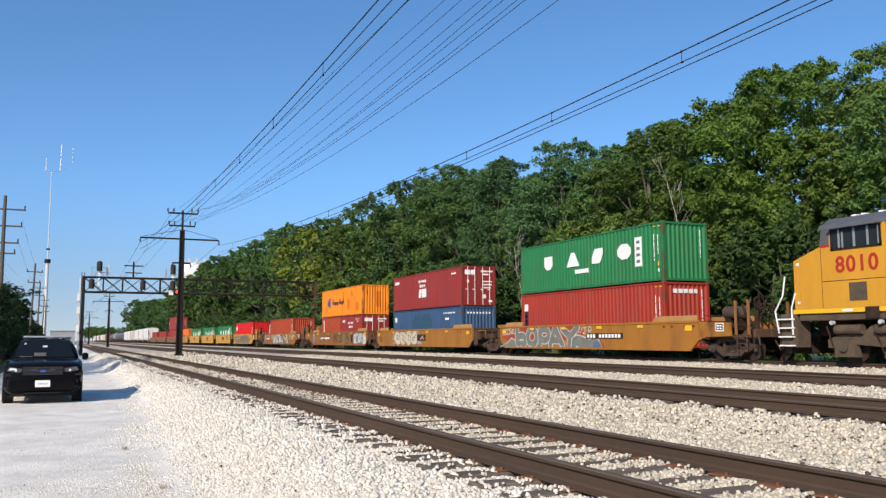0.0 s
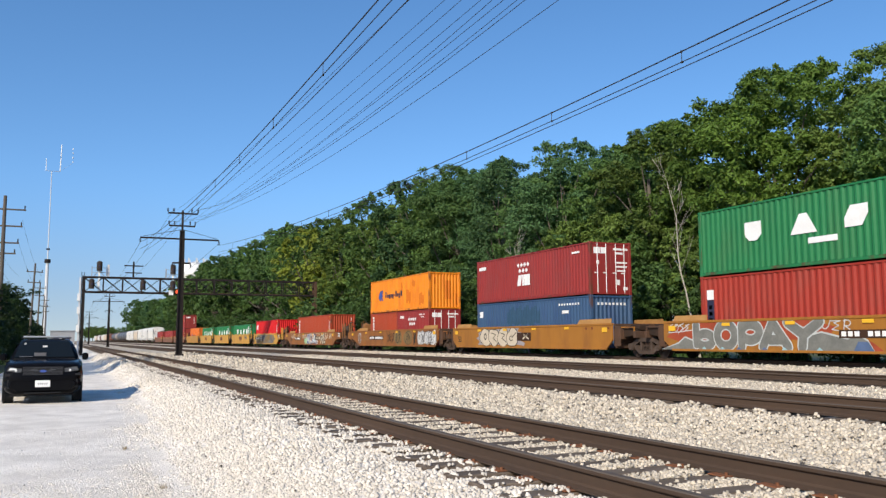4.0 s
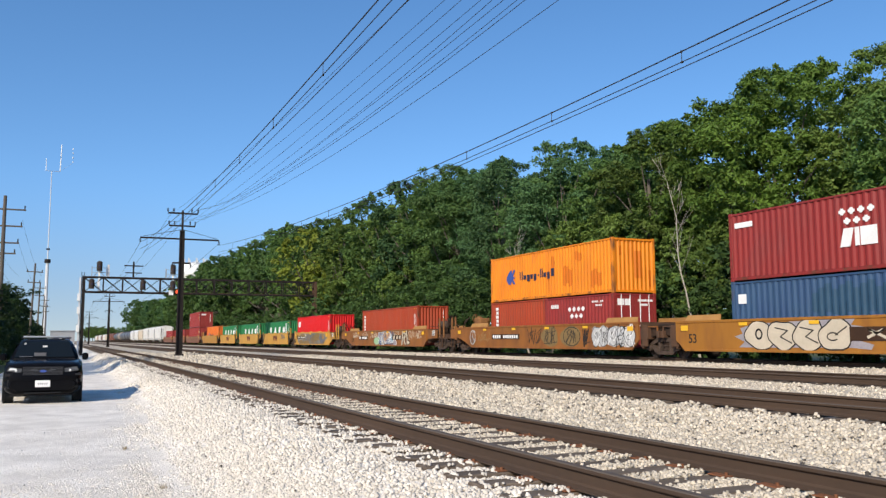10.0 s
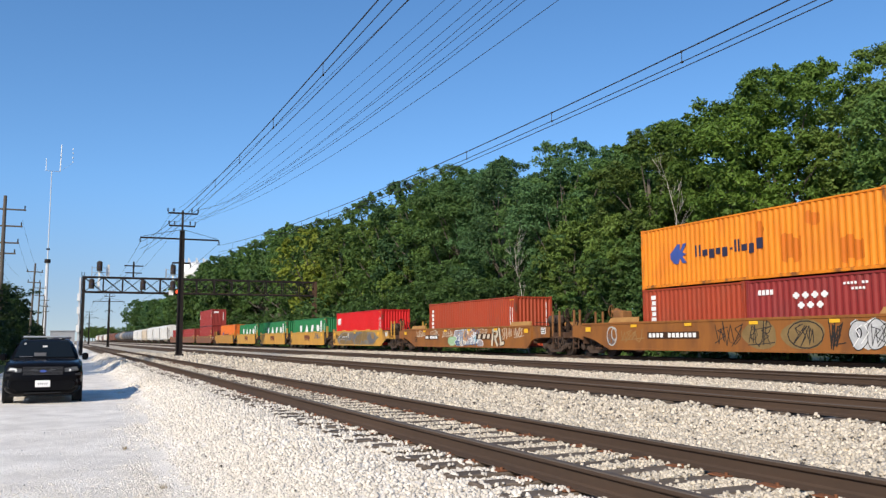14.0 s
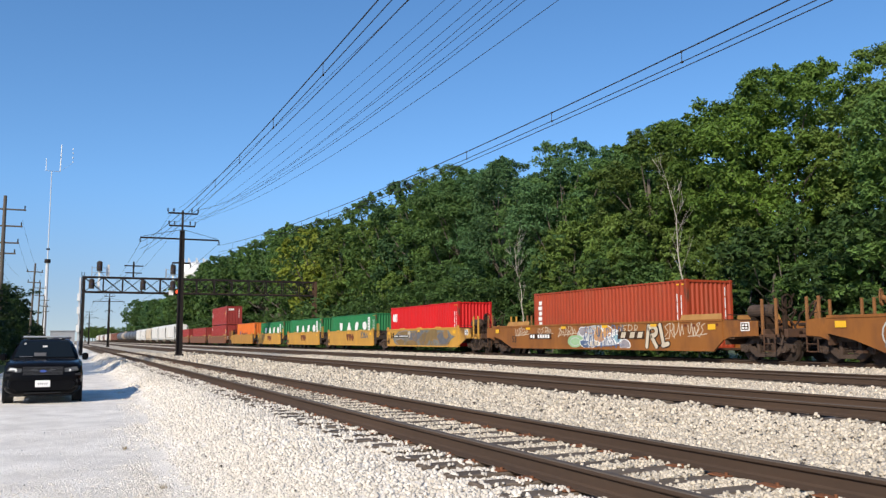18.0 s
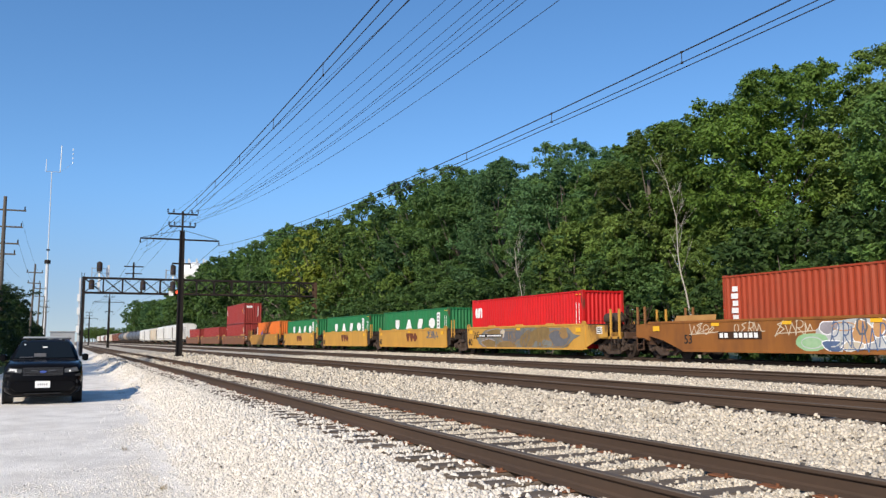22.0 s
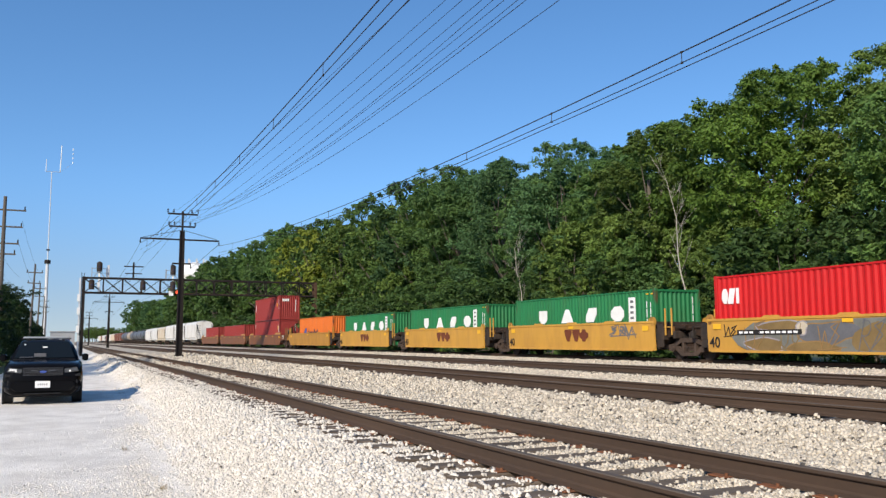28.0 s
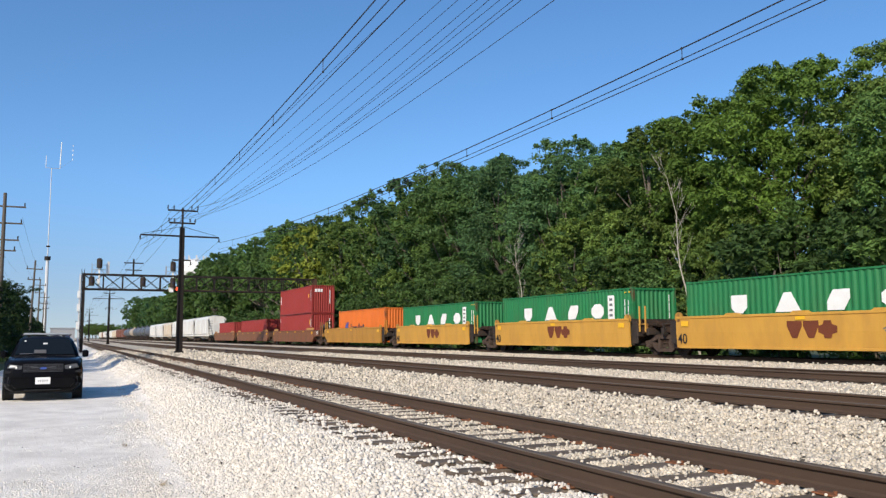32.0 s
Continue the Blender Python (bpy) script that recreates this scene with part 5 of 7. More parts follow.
    container(-74.12, FL, 6.06, 2.591, maroon, "short maroon container with white door bars in a well car", right="doors", end_marks=[(0.25, 0.62, 2.02, 2.32), (0.66, 0.95, 2.02, 2.32), (1.4, 1.9, 2.2, 2.3), (1.95, 2.25, 2.2, 2.3), (1.5, 1.95, 2.0, 2.1)], marks=[("painted_bar", 0.6 + 0.19 * i, 0.74 + 0.19 * i, 2.02, 2.2, "white_mark") for i in range(4)] + [("painted_bar", 4.3 + 0.14 * i, 4.39 + 0.14 * i, 2.2, 2.28, "white_mark") for i in range(7) if i != 4] + [("painted_bar", 4.6 + 0.14 * i, 4.69 + 0.14 * i, 2.02, 2.1, "white_mark") for i in range(4)] + [("star", 2.2 + 0.4 * i + (0.2 if r else 0), 2.48 + 0.4 * i + (0.2 if r else 0), 1.82 - 0.34 * r, 2.05 - 0.34 * r, "white_mark") for r in (0, 1) for i in range(4 - r)])
    container(-80.24, FL + 2.591, 12.19, 2.591, orange, "orange steel container with patched paint and blue emblem",
              marks=HL + [("paint_patch", 8.0, 8.9, 0.55, 1.5, "patch"), ("paint_patch", 10.5, 11.3, 0.35, 1.15, "patch"), ("paint_patch", 9.3, 9.7, 1.7, 2.2, "patch"), ("paint_patch", 6.9, 7.3, 1.5, 2.1, "patch")])
    # next wagon: one red-brown container
    w4 = well_car(-108.09, -89.4, rusty, "rusty ochre well car with pale graffiti lettering", [-107.4, -87.7], ends=(2.0, 2.0), slope=2.15, lips=((1.7, 4.1), (-2.4, -0.02)), marks=[("dark_plate", 4.2, 6.4, 0.83, 1.11, "plate_brown")])
    container(-103.87, FL, 12.19, 2.896, tan, "red-brown steel container in a well car", marks=[("painted_block", 0.44 + 0.06 * (i % 2), 0.78, 0.9 + 0.27 * i, 1.1 + 0.27 * i, "white_mark") for i in range(6)])
    # bright red container
    w5 = well_car(-125.8, -112.9, yellow, "yellow well car covered in grey graffiti", [-127.4, -111.2], ends=(1.2, 2.0), cut=0.15, marks=[("dark_plate", 1.6, 4.6, 0.98, 1.16, "black_mark")])
    container(-125.66, FL, 12.19, 2.896, red, "bright red steel container in a yellow well car", marks=[("disc", 0.4, 0.72, 1.8, 2.38, "white_mark"), ("slant", 0.7, 1.12, 1.8, 2.38, "white_mark"), ("painted_block", 1.15, 1.3, 1.8, 2.38, "white_mark")])
    for i, (a, b, c0) in enumerate(((-141.8, -129.05, -141.45), (-157.6, -144.95, -157.2), (-173.5, -161.2, -172.9))):
        LAST[0] = well_car(a, b, yellow, "yellow well car with a dark red emblem on its side", [a - 1.3], ends=(1.2, 1.2), cut=0.15,
                 marks=[("wedge", 5.75, 6.45, 0.74, 1.32, "brown_mark"), ("wedge", 6.45, 7.15, 0.74, 1.32, "brown_mark"), ("star", 7.1, 7.85, 0.74, 1.32, "brown_mark")])
        number_mark(LAST[0], "40", 0.10, 0.52, 0.56, "black_mark")
        if i == 0:
            for k in range(3):
                tag(LAST[0], 9.6, 11.4, 0.95 + 0.05 * k, 1.42, "slate_mark", 66 + k, 0.05, 3)
        container(c0, FL + 0.05, 12.19, 2.591, green, "green steel container with white block lettering in a yellow well car",
                  marks=emblem_row(letters, 1.24, 1.92) + [("painted_bar", 10.3, 10.8, 1.18, 2.28, "white_mark")])
    well_car(-192.0, -177.0, paint("yellow_brown_wagon_paint", (0.44, 0.22, 0.04), (0.26, 0.12, 0.03), 0.5), "dull yellow well car carrying an orange container", [-193.4], ends=(2.0, 1.2), cut=0.15)
    container(-189.0, FL, 12.19, 2.80, paint("faded_orange_container_paint", (0.62, 0.15, 0.025), (0.45, 0.12, 0.03), 0.4), "orange steel container with a blue emblem in a yellow well car", marks=HL)
    well_car(-214.6, -196.6, oxide, "oxide red well car carrying two stacked dark red containers", [-195.6, -216.0], ends=(1.2, 2.0))
    container(-212.2, FL, 13.716, 2.896, darkred, "dark red steel container in a well car", end_marks=[(0.5, 0.62, 0.6, 0.85), (1.9, 1.98, 1.2, 2.4)], marks=[("painted_block", 12.9, 13.2, 1.8, 2.2, "yellow_mark"), ("painted_bar", 13.4, 13.5, 1.5, 2.3, "white_mark"), ("painted_bar", 0.3, 0.45, 2.1, 2.5, "white_mark")])
    container(-212.2, FL + 2.896, 13.716, 2.896, darkred, "dark red steel container stacked on another", end_marks=[(0.35, 0.6, 2.2, 2.5), (0.65, 0.9, 2.2, 2.5), (0.95, 1.15, 2.2, 2.5), (1.9, 1.98, 1.0, 2.4)], marks=[("painted_bar", 0.4, 0.6, 1.3, 2.2, "white_mark"), ("painted_block", 12.4, 12.65, 1.6, 2.0, "yellow_mark"), ("painted_bar", 13.3, 13.4, 1.3, 2.4, "white_mark")])
    well_car(-237.5, -217.4, oxide, "oxide red well car carrying a dark red container", [-238.6], ends=(1.2, 1.2))
    container(-235.6, FL, 16.15, 2.75, darkred, "long dark red container in a well car")
    well_car(-257.5, -239.8, oxide, "oxide red well car at the end of its set", [-258.6], ends=(1.6, 1.2))
    container(-254.4, FL, 13.0, 2.75, darkred, "faded red container in a well car")
    spray_sides(w1, w2, w3, w4, w5)
    stroke(w2, [(9.0, 0.84), (9.6, 1.1), (9.3, 0.97), (9.05, 1.1), (9.65, 0.84)], 0.09, "cream_mark", -1.528)
    for ob in (w2, w4):
        number_mark(ob, "53", 0.75 if ob is w2 else 2.25, 0.66, 0.5, "black_mark")
    number_mark(w5, "40", 0.12, 0.52, 0.56, "black_mark")
    build_locomotive()
    build_far_wagons()


def text_mesh(body, size, m, bold=0.0):
    cu = bpy.data.curves.new("numerals", "FONT")
    cu.body, cu.size, cu.extrude, cu.offset = body, size, 0.003, bold
    tmp = new("tmp", cu)
    bpy.context.view_layer.update()
    me = bpy.data.meshes.new_from_object(tmp.evaluated_get(bpy.context.evaluated_depsgraph_get()))
    bpy.data.objects.remove(tmp)
    me.materials.clear()
    me.materials.append(MAT[m])
    return me


def number_mark(car, body, x, z, size, m):
    part("numerals", text_mesh(body, size, m, 0.006), None, car, "dark stencilled numerals", at=Matrix.Translation((x, -1.507, z)) @ Euler((radians(90), 0, 0)).to_matrix().to_4x4())


def build_locomotive():
    loco = train_thing("locomotive", "yellow diesel locomotive with grey roof and red number on its cab", "locomotive", -21.24)
    yel = paint("locomotive_yellow", (0.62, 0.30, 0.03), (0.45, 0.21, 0.03), 0.3, 0.45)
    grey = paint("locomotive_grey", (0.11, 0.115, 0.125), (0.07, 0.065, 0.06), 0.3, 0.5)
    z = -RAIL_Z
    near = -1.52
    part("nose", Shape().prism([(0.0, 1.95 + z), (0.0, 3.72 + z), (1.15, 4.12 + z), (1.15, 1.95 + z)], near, 1.52), yel, loco)
    part("cab", Shape().prism([(1.15, 1.95 + z), (1.15, 4.2 + z), (1.25, 4.72 + z), (3.6, 4.72 + z), (3.6, 1.95 + z)], near, 1.52), yel, loco)
    part("cab_roof", Shape().prism([(-1.54, 4.66 + z), (-1.50, 4.78 + z), (-1.0, 5.05 + z), (1.0, 5.05 + z), (1.50, 4.78 + z), (1.54, 4.66 + z)], 1.12, 3.75, axis="x"), grey, loco, "grey cab roof")
    part("grey_band", Shape().prism([(1.13, 4.14 + z), (1.22, 4.68 + z), (1.55, 4.68 + z), (1.50, 4.14 + z)], near - 0.006, near + 0.0), grey, loco)
    part("red_band", Shape().box(1.13, 1.52, near - 0.008, near, 4.07 + z, 4.16 + z), MAT["red_mark"], loco, "red stripe")
    w = part("side_window", Shape().box(1.62, 3.42, near - 0.012, near + 0.01, 3.98 + z, 4.64 + z), glass_material("dark_cab_glass"), loco, "dark sliding cab windows")
    for a, b, c, d in ((1.58, 1.66, 3.94, 4.66), (3.38, 3.46, 3.94, 4.66), (1.58, 3.46, 3.93, 4.0), (1.58, 3.46, 4.6, 4.68), (1.88, 1.95, 3.98, 4.6), (2.02, 2.08, 3.98, 4.5), (2.45, 2.53, 3.98, 4.62), (2.95, 3.02, 3.98, 4.62), (3.34, 3.40, 3.98, 4.62)):
        part("window_frame", Shape().box(a, b, near - 0.03, near - 0.004, c + z, d + z), MAT["galvanised"] if a in (1.88, 2.02, 2.45, 2.95, 3.34) else MAT["dark_steel"], w)
    part("sunshade", Shape().prism([(1.6, 4.66 + z), (1.6, 4.62 + z), (3.5, 4.62 + z), (3.5, 4.66 + z)], near - 0.22, near), grey, loco)
    part("hood", Shape().box(3.6, 20.5, -1.2, 1.2, 1.95 + z, 4.6 + z, 0.08), yel, loco)
    part("hood_roof", Shape().box(3.7, 20.4, -1.1, 1.1, 4.6 + z, 4.85 + z, 0.05), grey, loco)
    part("side_sill", Shape().box(-0.1, 21.2, near - 0.01, near + 0.12, 1.92 + z, 2.06 + z, 0.01), MAT["yellow_mark"], loco, "bright yellow sill stripe")
    part("underframe", Shape().box(0.1, 21.0, -1.45, 1.45, 1.68 + z, 1.93 + z, 0.02), MAT["loco_truck"], loco)
    part("centre_sill", Shape().box(0.1, 21.0, -0.6, 0.6, 1.2 + z, 1.68 + z, 0.02), MAT["truck"], loco)
    part("vent_panel", Shape().box(2.2, 2.85, near - 0.008, near + 0.01, 2.28 + z, 2.86 + z), MAT["loco_truck"], loco, "grey-brown vent panel")
    part("side_seam", Shape().box(1.15, 3.6, near - 0.006, near, 2.94 + z, 2.96 + z), MAT["dark_steel"], loco)
    for a in (0.12,):
        for zz in (2.25, 3.55):
            part("nose_reflector", Shape().box(a, a + 0.12, near - 0.006, near, zz + z, zz + 0.1 + z), MAT["white_mark"], loco)
    for a, b in ((1.9, 2.3), (4.2, 4.6), (6.2, 6.6)):
        part("sill_reflector", Shape().box(a, b, near - 0.016, near - 0.01, 1.96 + z, 2.03 + z), MAT["white_mark"], loco)
    fuel = Shape().prism([(-1.4, 0.45), (-1.5, 0.8), (-1.5, 1.35), (1.5, 1.35), (1.5, 0.8), (1.4, 0.45)], 7.2, 13.6, axis="x")
    part("fuel_tank", fuel, MAT["truck"], loco)
    for cx in (3.6, 17.4):
        s = Shape().prism([(cx - 2.6, 0.5), (cx - 2.6, 0.78), (cx - 2.1, 0.95), (cx - 1.2, 1.0), (cx - 0.9, 1.25), (cx + 0.9, 1.25), (cx + 1.2, 1.0), (cx + 2.1, 0.95), (cx + 2.6, 0.78), (cx + 2.6, 0.5), (cx + 1.5, 0.62), (cx + 0.6, 0.55), (cx - 0.6, 0.55), (cx - 1.5, 0.62)], -1.2, -1.02)
        for a in (-1.85, 0, 1.85):
            s.prism([(cx + a - 0.42, 0.22), (cx + a - 0.3, 0.75), (cx + a + 0.3, 0.75), (cx + a + 0.42, 0.22)], -1.34, -1.05).tube((cx + a, -1.42, 0.52), (cx + a, -1.3, 0.52), 0.14, 12)
        part("truck_frame", s, MAT["loco_truck"], loco)
        for a in (-1.85, 0, 1.85):
            wh = Shape().tube((0, -0.83, 0), (0, -0.68, 0), 0.53, 28).tube((0, 0.68, 0), (0, 0.83, 0), 0.53, 28).tube((0, -0.9, 0), (0, 0.9, 0), 0.1, 10)
            ob = part("wheelset", wh, MAT["wheel"], loco, at=pose(cx + a, 0, 0.53))
            WHEELS.append((ob, cx + a, 0.53))
    st = part("step_well", Shape().box(-0.72, -0.08, -1.5, -1.42, 0.58, 1.93 + z).box(-0.75, -0.68, -1.5, -0.9, 0.52, 1.93 + z).box(-0.08, 0.02, -1.5, -0.9, 0.52, 1.93 + z), MAT["loco_truck"], loco)
    for k in range(4):
        part("step", Shape().box(-0.68, -0.08, -1.66, -1.3, 0.55 + 0.3 * k, 0.60 + 0.3 * k, 0.008), MAT["white_mark"], st, "white-edged step")
    hr = Shape()
    for a, b in (((-0.78, -1.5, 1.0), (-0.92, -1.5, 1.75)), ((-0.92, -1.5, 1.75), (-0.55, -1.5, 2.3)), ((-0.55, -1.5, 2.3), (-0.42, -1.5, 2.95)), ((-0.12, -1.55, 0.95), (-0.14, -1.55, 1.85)), ((-0.14, -1.55, 1.85), (0.05, -1.55, 2.35))):
        hr.tube(a, b, 0.028, 8)
    part("handrail", hr, MAT["white_mark"], loco, "white handrail")
    part("front_plate", Shape().box(-0.42, -0.36, -1.1, 1.1, 1.75, 2.9, 0.01).box(-0.25, 0.0, -1.4, 1.4, 1.5, 1.76), MAT["truck"], loco)
    part("coupler", Shape().box(-1.1, -0.3, -0.12, 0.12, 0.72, 0.98, 0.03).box(-0.7, -0.4, -1.35, 1.35, 0.3, 0.9, 0.02), MAT["black_steel"], loco)
    part("number_board", Shape().box(0.95, 1.14, -1.1, -0.6, 4.2 + z, 4.5 + z, 0.02), MAT["dark_steel"], loco)
    part("nose_headlamp", Shape().tube((-0.03, -0.15, 3.35 + z), (0.02, -0.15, 3.35 + z), 0.1, 12), MAT["white_mark"], loco)
    part("nose_headlamp", Shape().tube((-0.03, 0.15, 3.35 + z), (0.02, 0.15, 3.35 + z), 0.1, 12), MAT["white_mark"], loco)
    for a in (1.4, 2.9):
        part("air_reservoir", Shape().tube((a, -1.25, 1.38 + z), (a + 1.0, -1.25, 1.38 + z), 0.16, 12), MAT["loco_truck"], loco)
    for a in (1.05, 2.85, 4.7):
        part("sand_pipe", Shape().tube((a, -1.3, 1.5 + z), (a + 0.18, -1.15, 0.35), 0.03, 6), MAT["truck"], loco)
        part("lift_lug", Shape().tube((a + 0.4, near - 0.03, 1.6 + z), (a + 0.4, near + 0.1, 1.6 + z), 0.07, 10), MAT["silver_mark"], loco)
    part("door_seam", Shape().box(1.15, 1.165, near - 0.005, near, 2.1 + z, 4.05 + z), MAT["dark_steel"], loco)
    part("sill_gap", Shape().box(2.75, 3.25, near - 0.018, near + 0.01, 1.72 + z, 2.08 + z), MAT["truck"], loco)
    part("nose_grab", Shape().tube((0.25, near - 0.06, 2.3 + z), (0.25, near - 0.06, 3.3 + z), 0.018, 6), yel, loco)
    for a in (1.9, 2.25, 2.9):
        part("roof_fitting", Shape().box(a, a + 0.16, -0.9, -0.6, 5.0 + z, 5.12 + z, 0.02), MAT["white_mark"], loco)
    for k, figure in enumerate("8010"):
        part("numeral", text_mesh(figure, 0.72, "red_mark", 0.016), None, loco, "red numeral", at=Matrix.Translation((1.72 + 0.41 * k, near - 0.008, 3.22 + z)) @ Euler((radians(90), 0, 0)).to_matrix().to_4x4())


def hopper(x, length, paint_mat, label, top=4.55):
    h = train_thing("hopper_car", label, "railway wagon", x, group="far freight wagons")
    sec = [(-1.35, 1.25), (-1.6, 1.5), (-1.62, top - 0.55), (-1.2, top - 0.12), (-0.5, top), (0.5, top), (1.2, top - 0.12), (1.62, top - 0.55), (1.6, 1.5), (1.35, 1.25)]
    part("body", Shape().prism(sec, 1.1, length - 1.1, axis="x"), paint_mat, h)
    for i in range(4):
        a = 1.6 + i * (length - 3.2) / 4
        b = a + (length - 3.2) / 4
        part("discharge_bay", Shape().add([(a + 0.2, -1.3, 1.3), (b - 0.2, -1.3, 1.3), (b - 0.2, 1.3, 1.3), (a + 0.2, 1.3, 1.3), ((a + b) / 2 - 0.4, -0.5, 0.5), ((a + b) / 2 + 0.4, -0.5, 0.5), ((a + b) / 2 + 0.4, 0.5, 0.5), ((a + b) / 2 - 0.4, 0.5, 0.5)],
                                          [(0, 1, 5, 4), (1, 2, 6, 5), (2, 3, 7, 6), (3, 0, 4, 7), (4, 5, 6, 7), (0, 3, 2, 1)]), paint_mat, h)
    part("side_sill", Shape().box(0, length, -1.55, -1.4, 1.05, 1.3).box(0, length, 1.4, 1.55, 1.05, 1.3), paint_mat, h)
    for i in range(1, 8):
        a = 1.1 + i * (length - 2.2) / 8
        part("side_rib", Shape().box(a - 0.05, a + 0.05, -1.66, -1.6, 1.4, top - 0.6), paint_mat, h)
    part("roof_walk", Shape().box(1.0, length - 1.0, -0.35, 0.35, top + 0.02, top + 0.1), MAT["galvanised"], h)
    for base in (0.0, length):
        s = 1 if base == 0 else -1
        e = Shape()
        for y in (-1.4, 1.4):
            e.bar((base + s * 0.15, y, 1.1), (base + s * 1.1, y, top - 0.6), 0.08)
            e.bar((base + s * 0.15, y, 0.6), (base + s * 0.15, y, top - 0.7), 0.05)
        for k in range(7):
            e.bar((base + s * 0.15, -1.4, 1.1 + k * 0.42), (base + s * 0.15, -0.8, 1.1 + k * 0.42), 0.04)
        part("end_ladder", e, MAT["dark_steel"], h)
        truck(h, base + s * 1.9)
    return h


def tank_car(x, length, paint_mat, label):
    c = train_thing("tank_car", label, "railway wagon", x, group="far freight wagons")
    r, zc = 1.5, 2.75
    s = Shape().tube((0.9, 0, zc), (length - 0.9, 0, zc), r, 24, cap=False)
    for a, b in ((0.9, 0.35), (length - 0.9, length - 0.35)):
        s.tube((a, 0, zc), (a + (b - a) * 0.7, 0, zc), r, 24, r * 0.75, cap=False).tube((a + (b - a) * 0.7, 0, zc), (b, 0, zc), r * 0.75, 24, r * 0.1)
    part("tank", s, paint_mat, c, smooth=True)
    part("dome", Shape().tube((length / 2, 0, zc + r - 0.1), (length / 2, 0, zc + r + 0.4), 0.5, 14), paint_mat, c)
    part("walkway", Shape().box(length / 2 - 1.3, length / 2 + 1.3, -1.0, 1.0, zc + r - 0.15, zc + r - 0.08), MAT["dark_steel"], c)
    part("underframe", Shape().box(0, length, -0.5, 0.5, 0.85, 1.2).box(0, 1.8, -1.4, 1.4, 1.0, 1.25).box(length - 1.8, length, -1.4, 1.4, 1.0, 1.25), MAT["black_steel"], c)
    for t in (1.9, length - 1.9):
        truck(c, t)
    return c


def box_car(x, length, paint_mat, label):
    c = train_thing("box_car", label, "railway wagon", x, group="far freight wagons")
    part("body", Shape().prism([(-1.5, 1.0), (-1.5, 4.2), (-1.2, 4.45), (1.2, 4.45), (1.5, 4.2), (1.5, 1.0)], 0.5, length - 0.5, axis="x"), paint_mat, c)
    part("door", Shape().box(length / 2 - 1.6, length / 2 + 1.6, -1.58, -1.5, 1.1, 4.1, 0.02), paint_mat, c)
    for i in range(10):
        a = 1.0 + i * (length - 2) / 9
        if abs(a - length / 2) > 1.8:
            part("side_rib", Shape().box(a - 0.06, a + 0.06, -1.57, -1.5, 1.05, 4.15), paint_mat, c)
    part("underframe", Shape().box(0, length, -1.2, 1.2, 0.85, 1.05), MAT["black_steel"], c)
    for t in (2.0, length - 2.0):
        truck(c, t)
    return c


def build_far_wagons():
    white = paint("white_wagon_paint", (0.70, 0.69, 0.66), (0.42, 0.36, 0.30), 0.4)
    cream = paint("cream_wagon_paint", (0.62, 0.55, 0.44), (0.5, 0.28, 0.12), 0.55)
    slate = paint("slate_grey_tank_paint", (0.10, 0.11, 0.13), (0.06, 0.05, 0.045), 0.4)
    pale = paint("pale_buff_tank_paint", (0.45, 0.36, 0.27), (0.3, 0.2, 0.12), 0.4)
    brown = paint("brown_wagon_paint", (0.20, 0.085, 0.06), (0.12, 0.06, 0.04), 0.4)
    x = -263.4
    for i in range(2):
        hopper(x - 17.6, 17.2, white, "white covered hopper wagon with ladders at its ends")
        x -= 18.4
    hopper(x - 17.6, 17.2, white, "white covered hopper wagon, stained along its side")
    x -= 18.6
    for i in range(3):
        hopper(x - 17.6, 17.2, cream if i == 0 else white, "cream covered hopper wagon with orange stains" if i == 0 else "white covered hopper wagon far down the track", 4.4)
        x -= 18.6
    for i, (kind, m, lab) in enumerate((("t", slate, "slate-grey tank wagon"), ("t", slate, "slate-grey tank wagon"), ("t", slate, "slate-grey tank wagon"), ("t", slate, "slate-grey tank wagon"), ("t", pale, "pale buff tank wagon"),
                                        ("t", slate, "slate-grey tank wagon"), ("t", slate, "slate-grey tank wagon"), ("b", brown, "brown box wagon"), ("b", brown, "brown box wagon"), ("b", brown, "brown box wagon"),
                                        ("h", cream, "cream covered hopper wagon"), ("h", cream, "cream covered hopper wagon"), ("h", white, "white covered hopper wagon"), ("h", white, "white covered hopper wagon"), ("b", brown, "brown box wagon"),
                                        ("t", slate, "slate-grey tank wagon"), ("h", white, "white covered hopper wagon"), ("h", white, "white covered hopper wagon"), ("b", brown, "brown box wagon"),
                                        ("h", cream, "cream covered hopper wagon"), ("h", white, "white covered hopper wagon"), ("h", white, "white covered hopper wagon"))):
        if kind == "t":
            tank_car(x - 16.4, 16.0, m, lab + " far down the track")
            x -= 17.2
        elif kind == "b":
            box_car(x - 17.4, 17.0, m, lab + " far down the track")
            x -= 18.2
        else:
            hopper(x - 17.6, 17.2, m, lab + " far down the track")
            x -= 18.4


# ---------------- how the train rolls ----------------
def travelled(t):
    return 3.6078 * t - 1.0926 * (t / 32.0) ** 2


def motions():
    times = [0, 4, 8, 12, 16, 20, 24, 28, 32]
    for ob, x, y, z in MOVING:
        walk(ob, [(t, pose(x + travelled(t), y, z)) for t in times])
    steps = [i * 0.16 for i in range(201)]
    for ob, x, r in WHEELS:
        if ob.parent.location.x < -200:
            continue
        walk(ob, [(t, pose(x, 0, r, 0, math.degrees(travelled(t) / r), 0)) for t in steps])
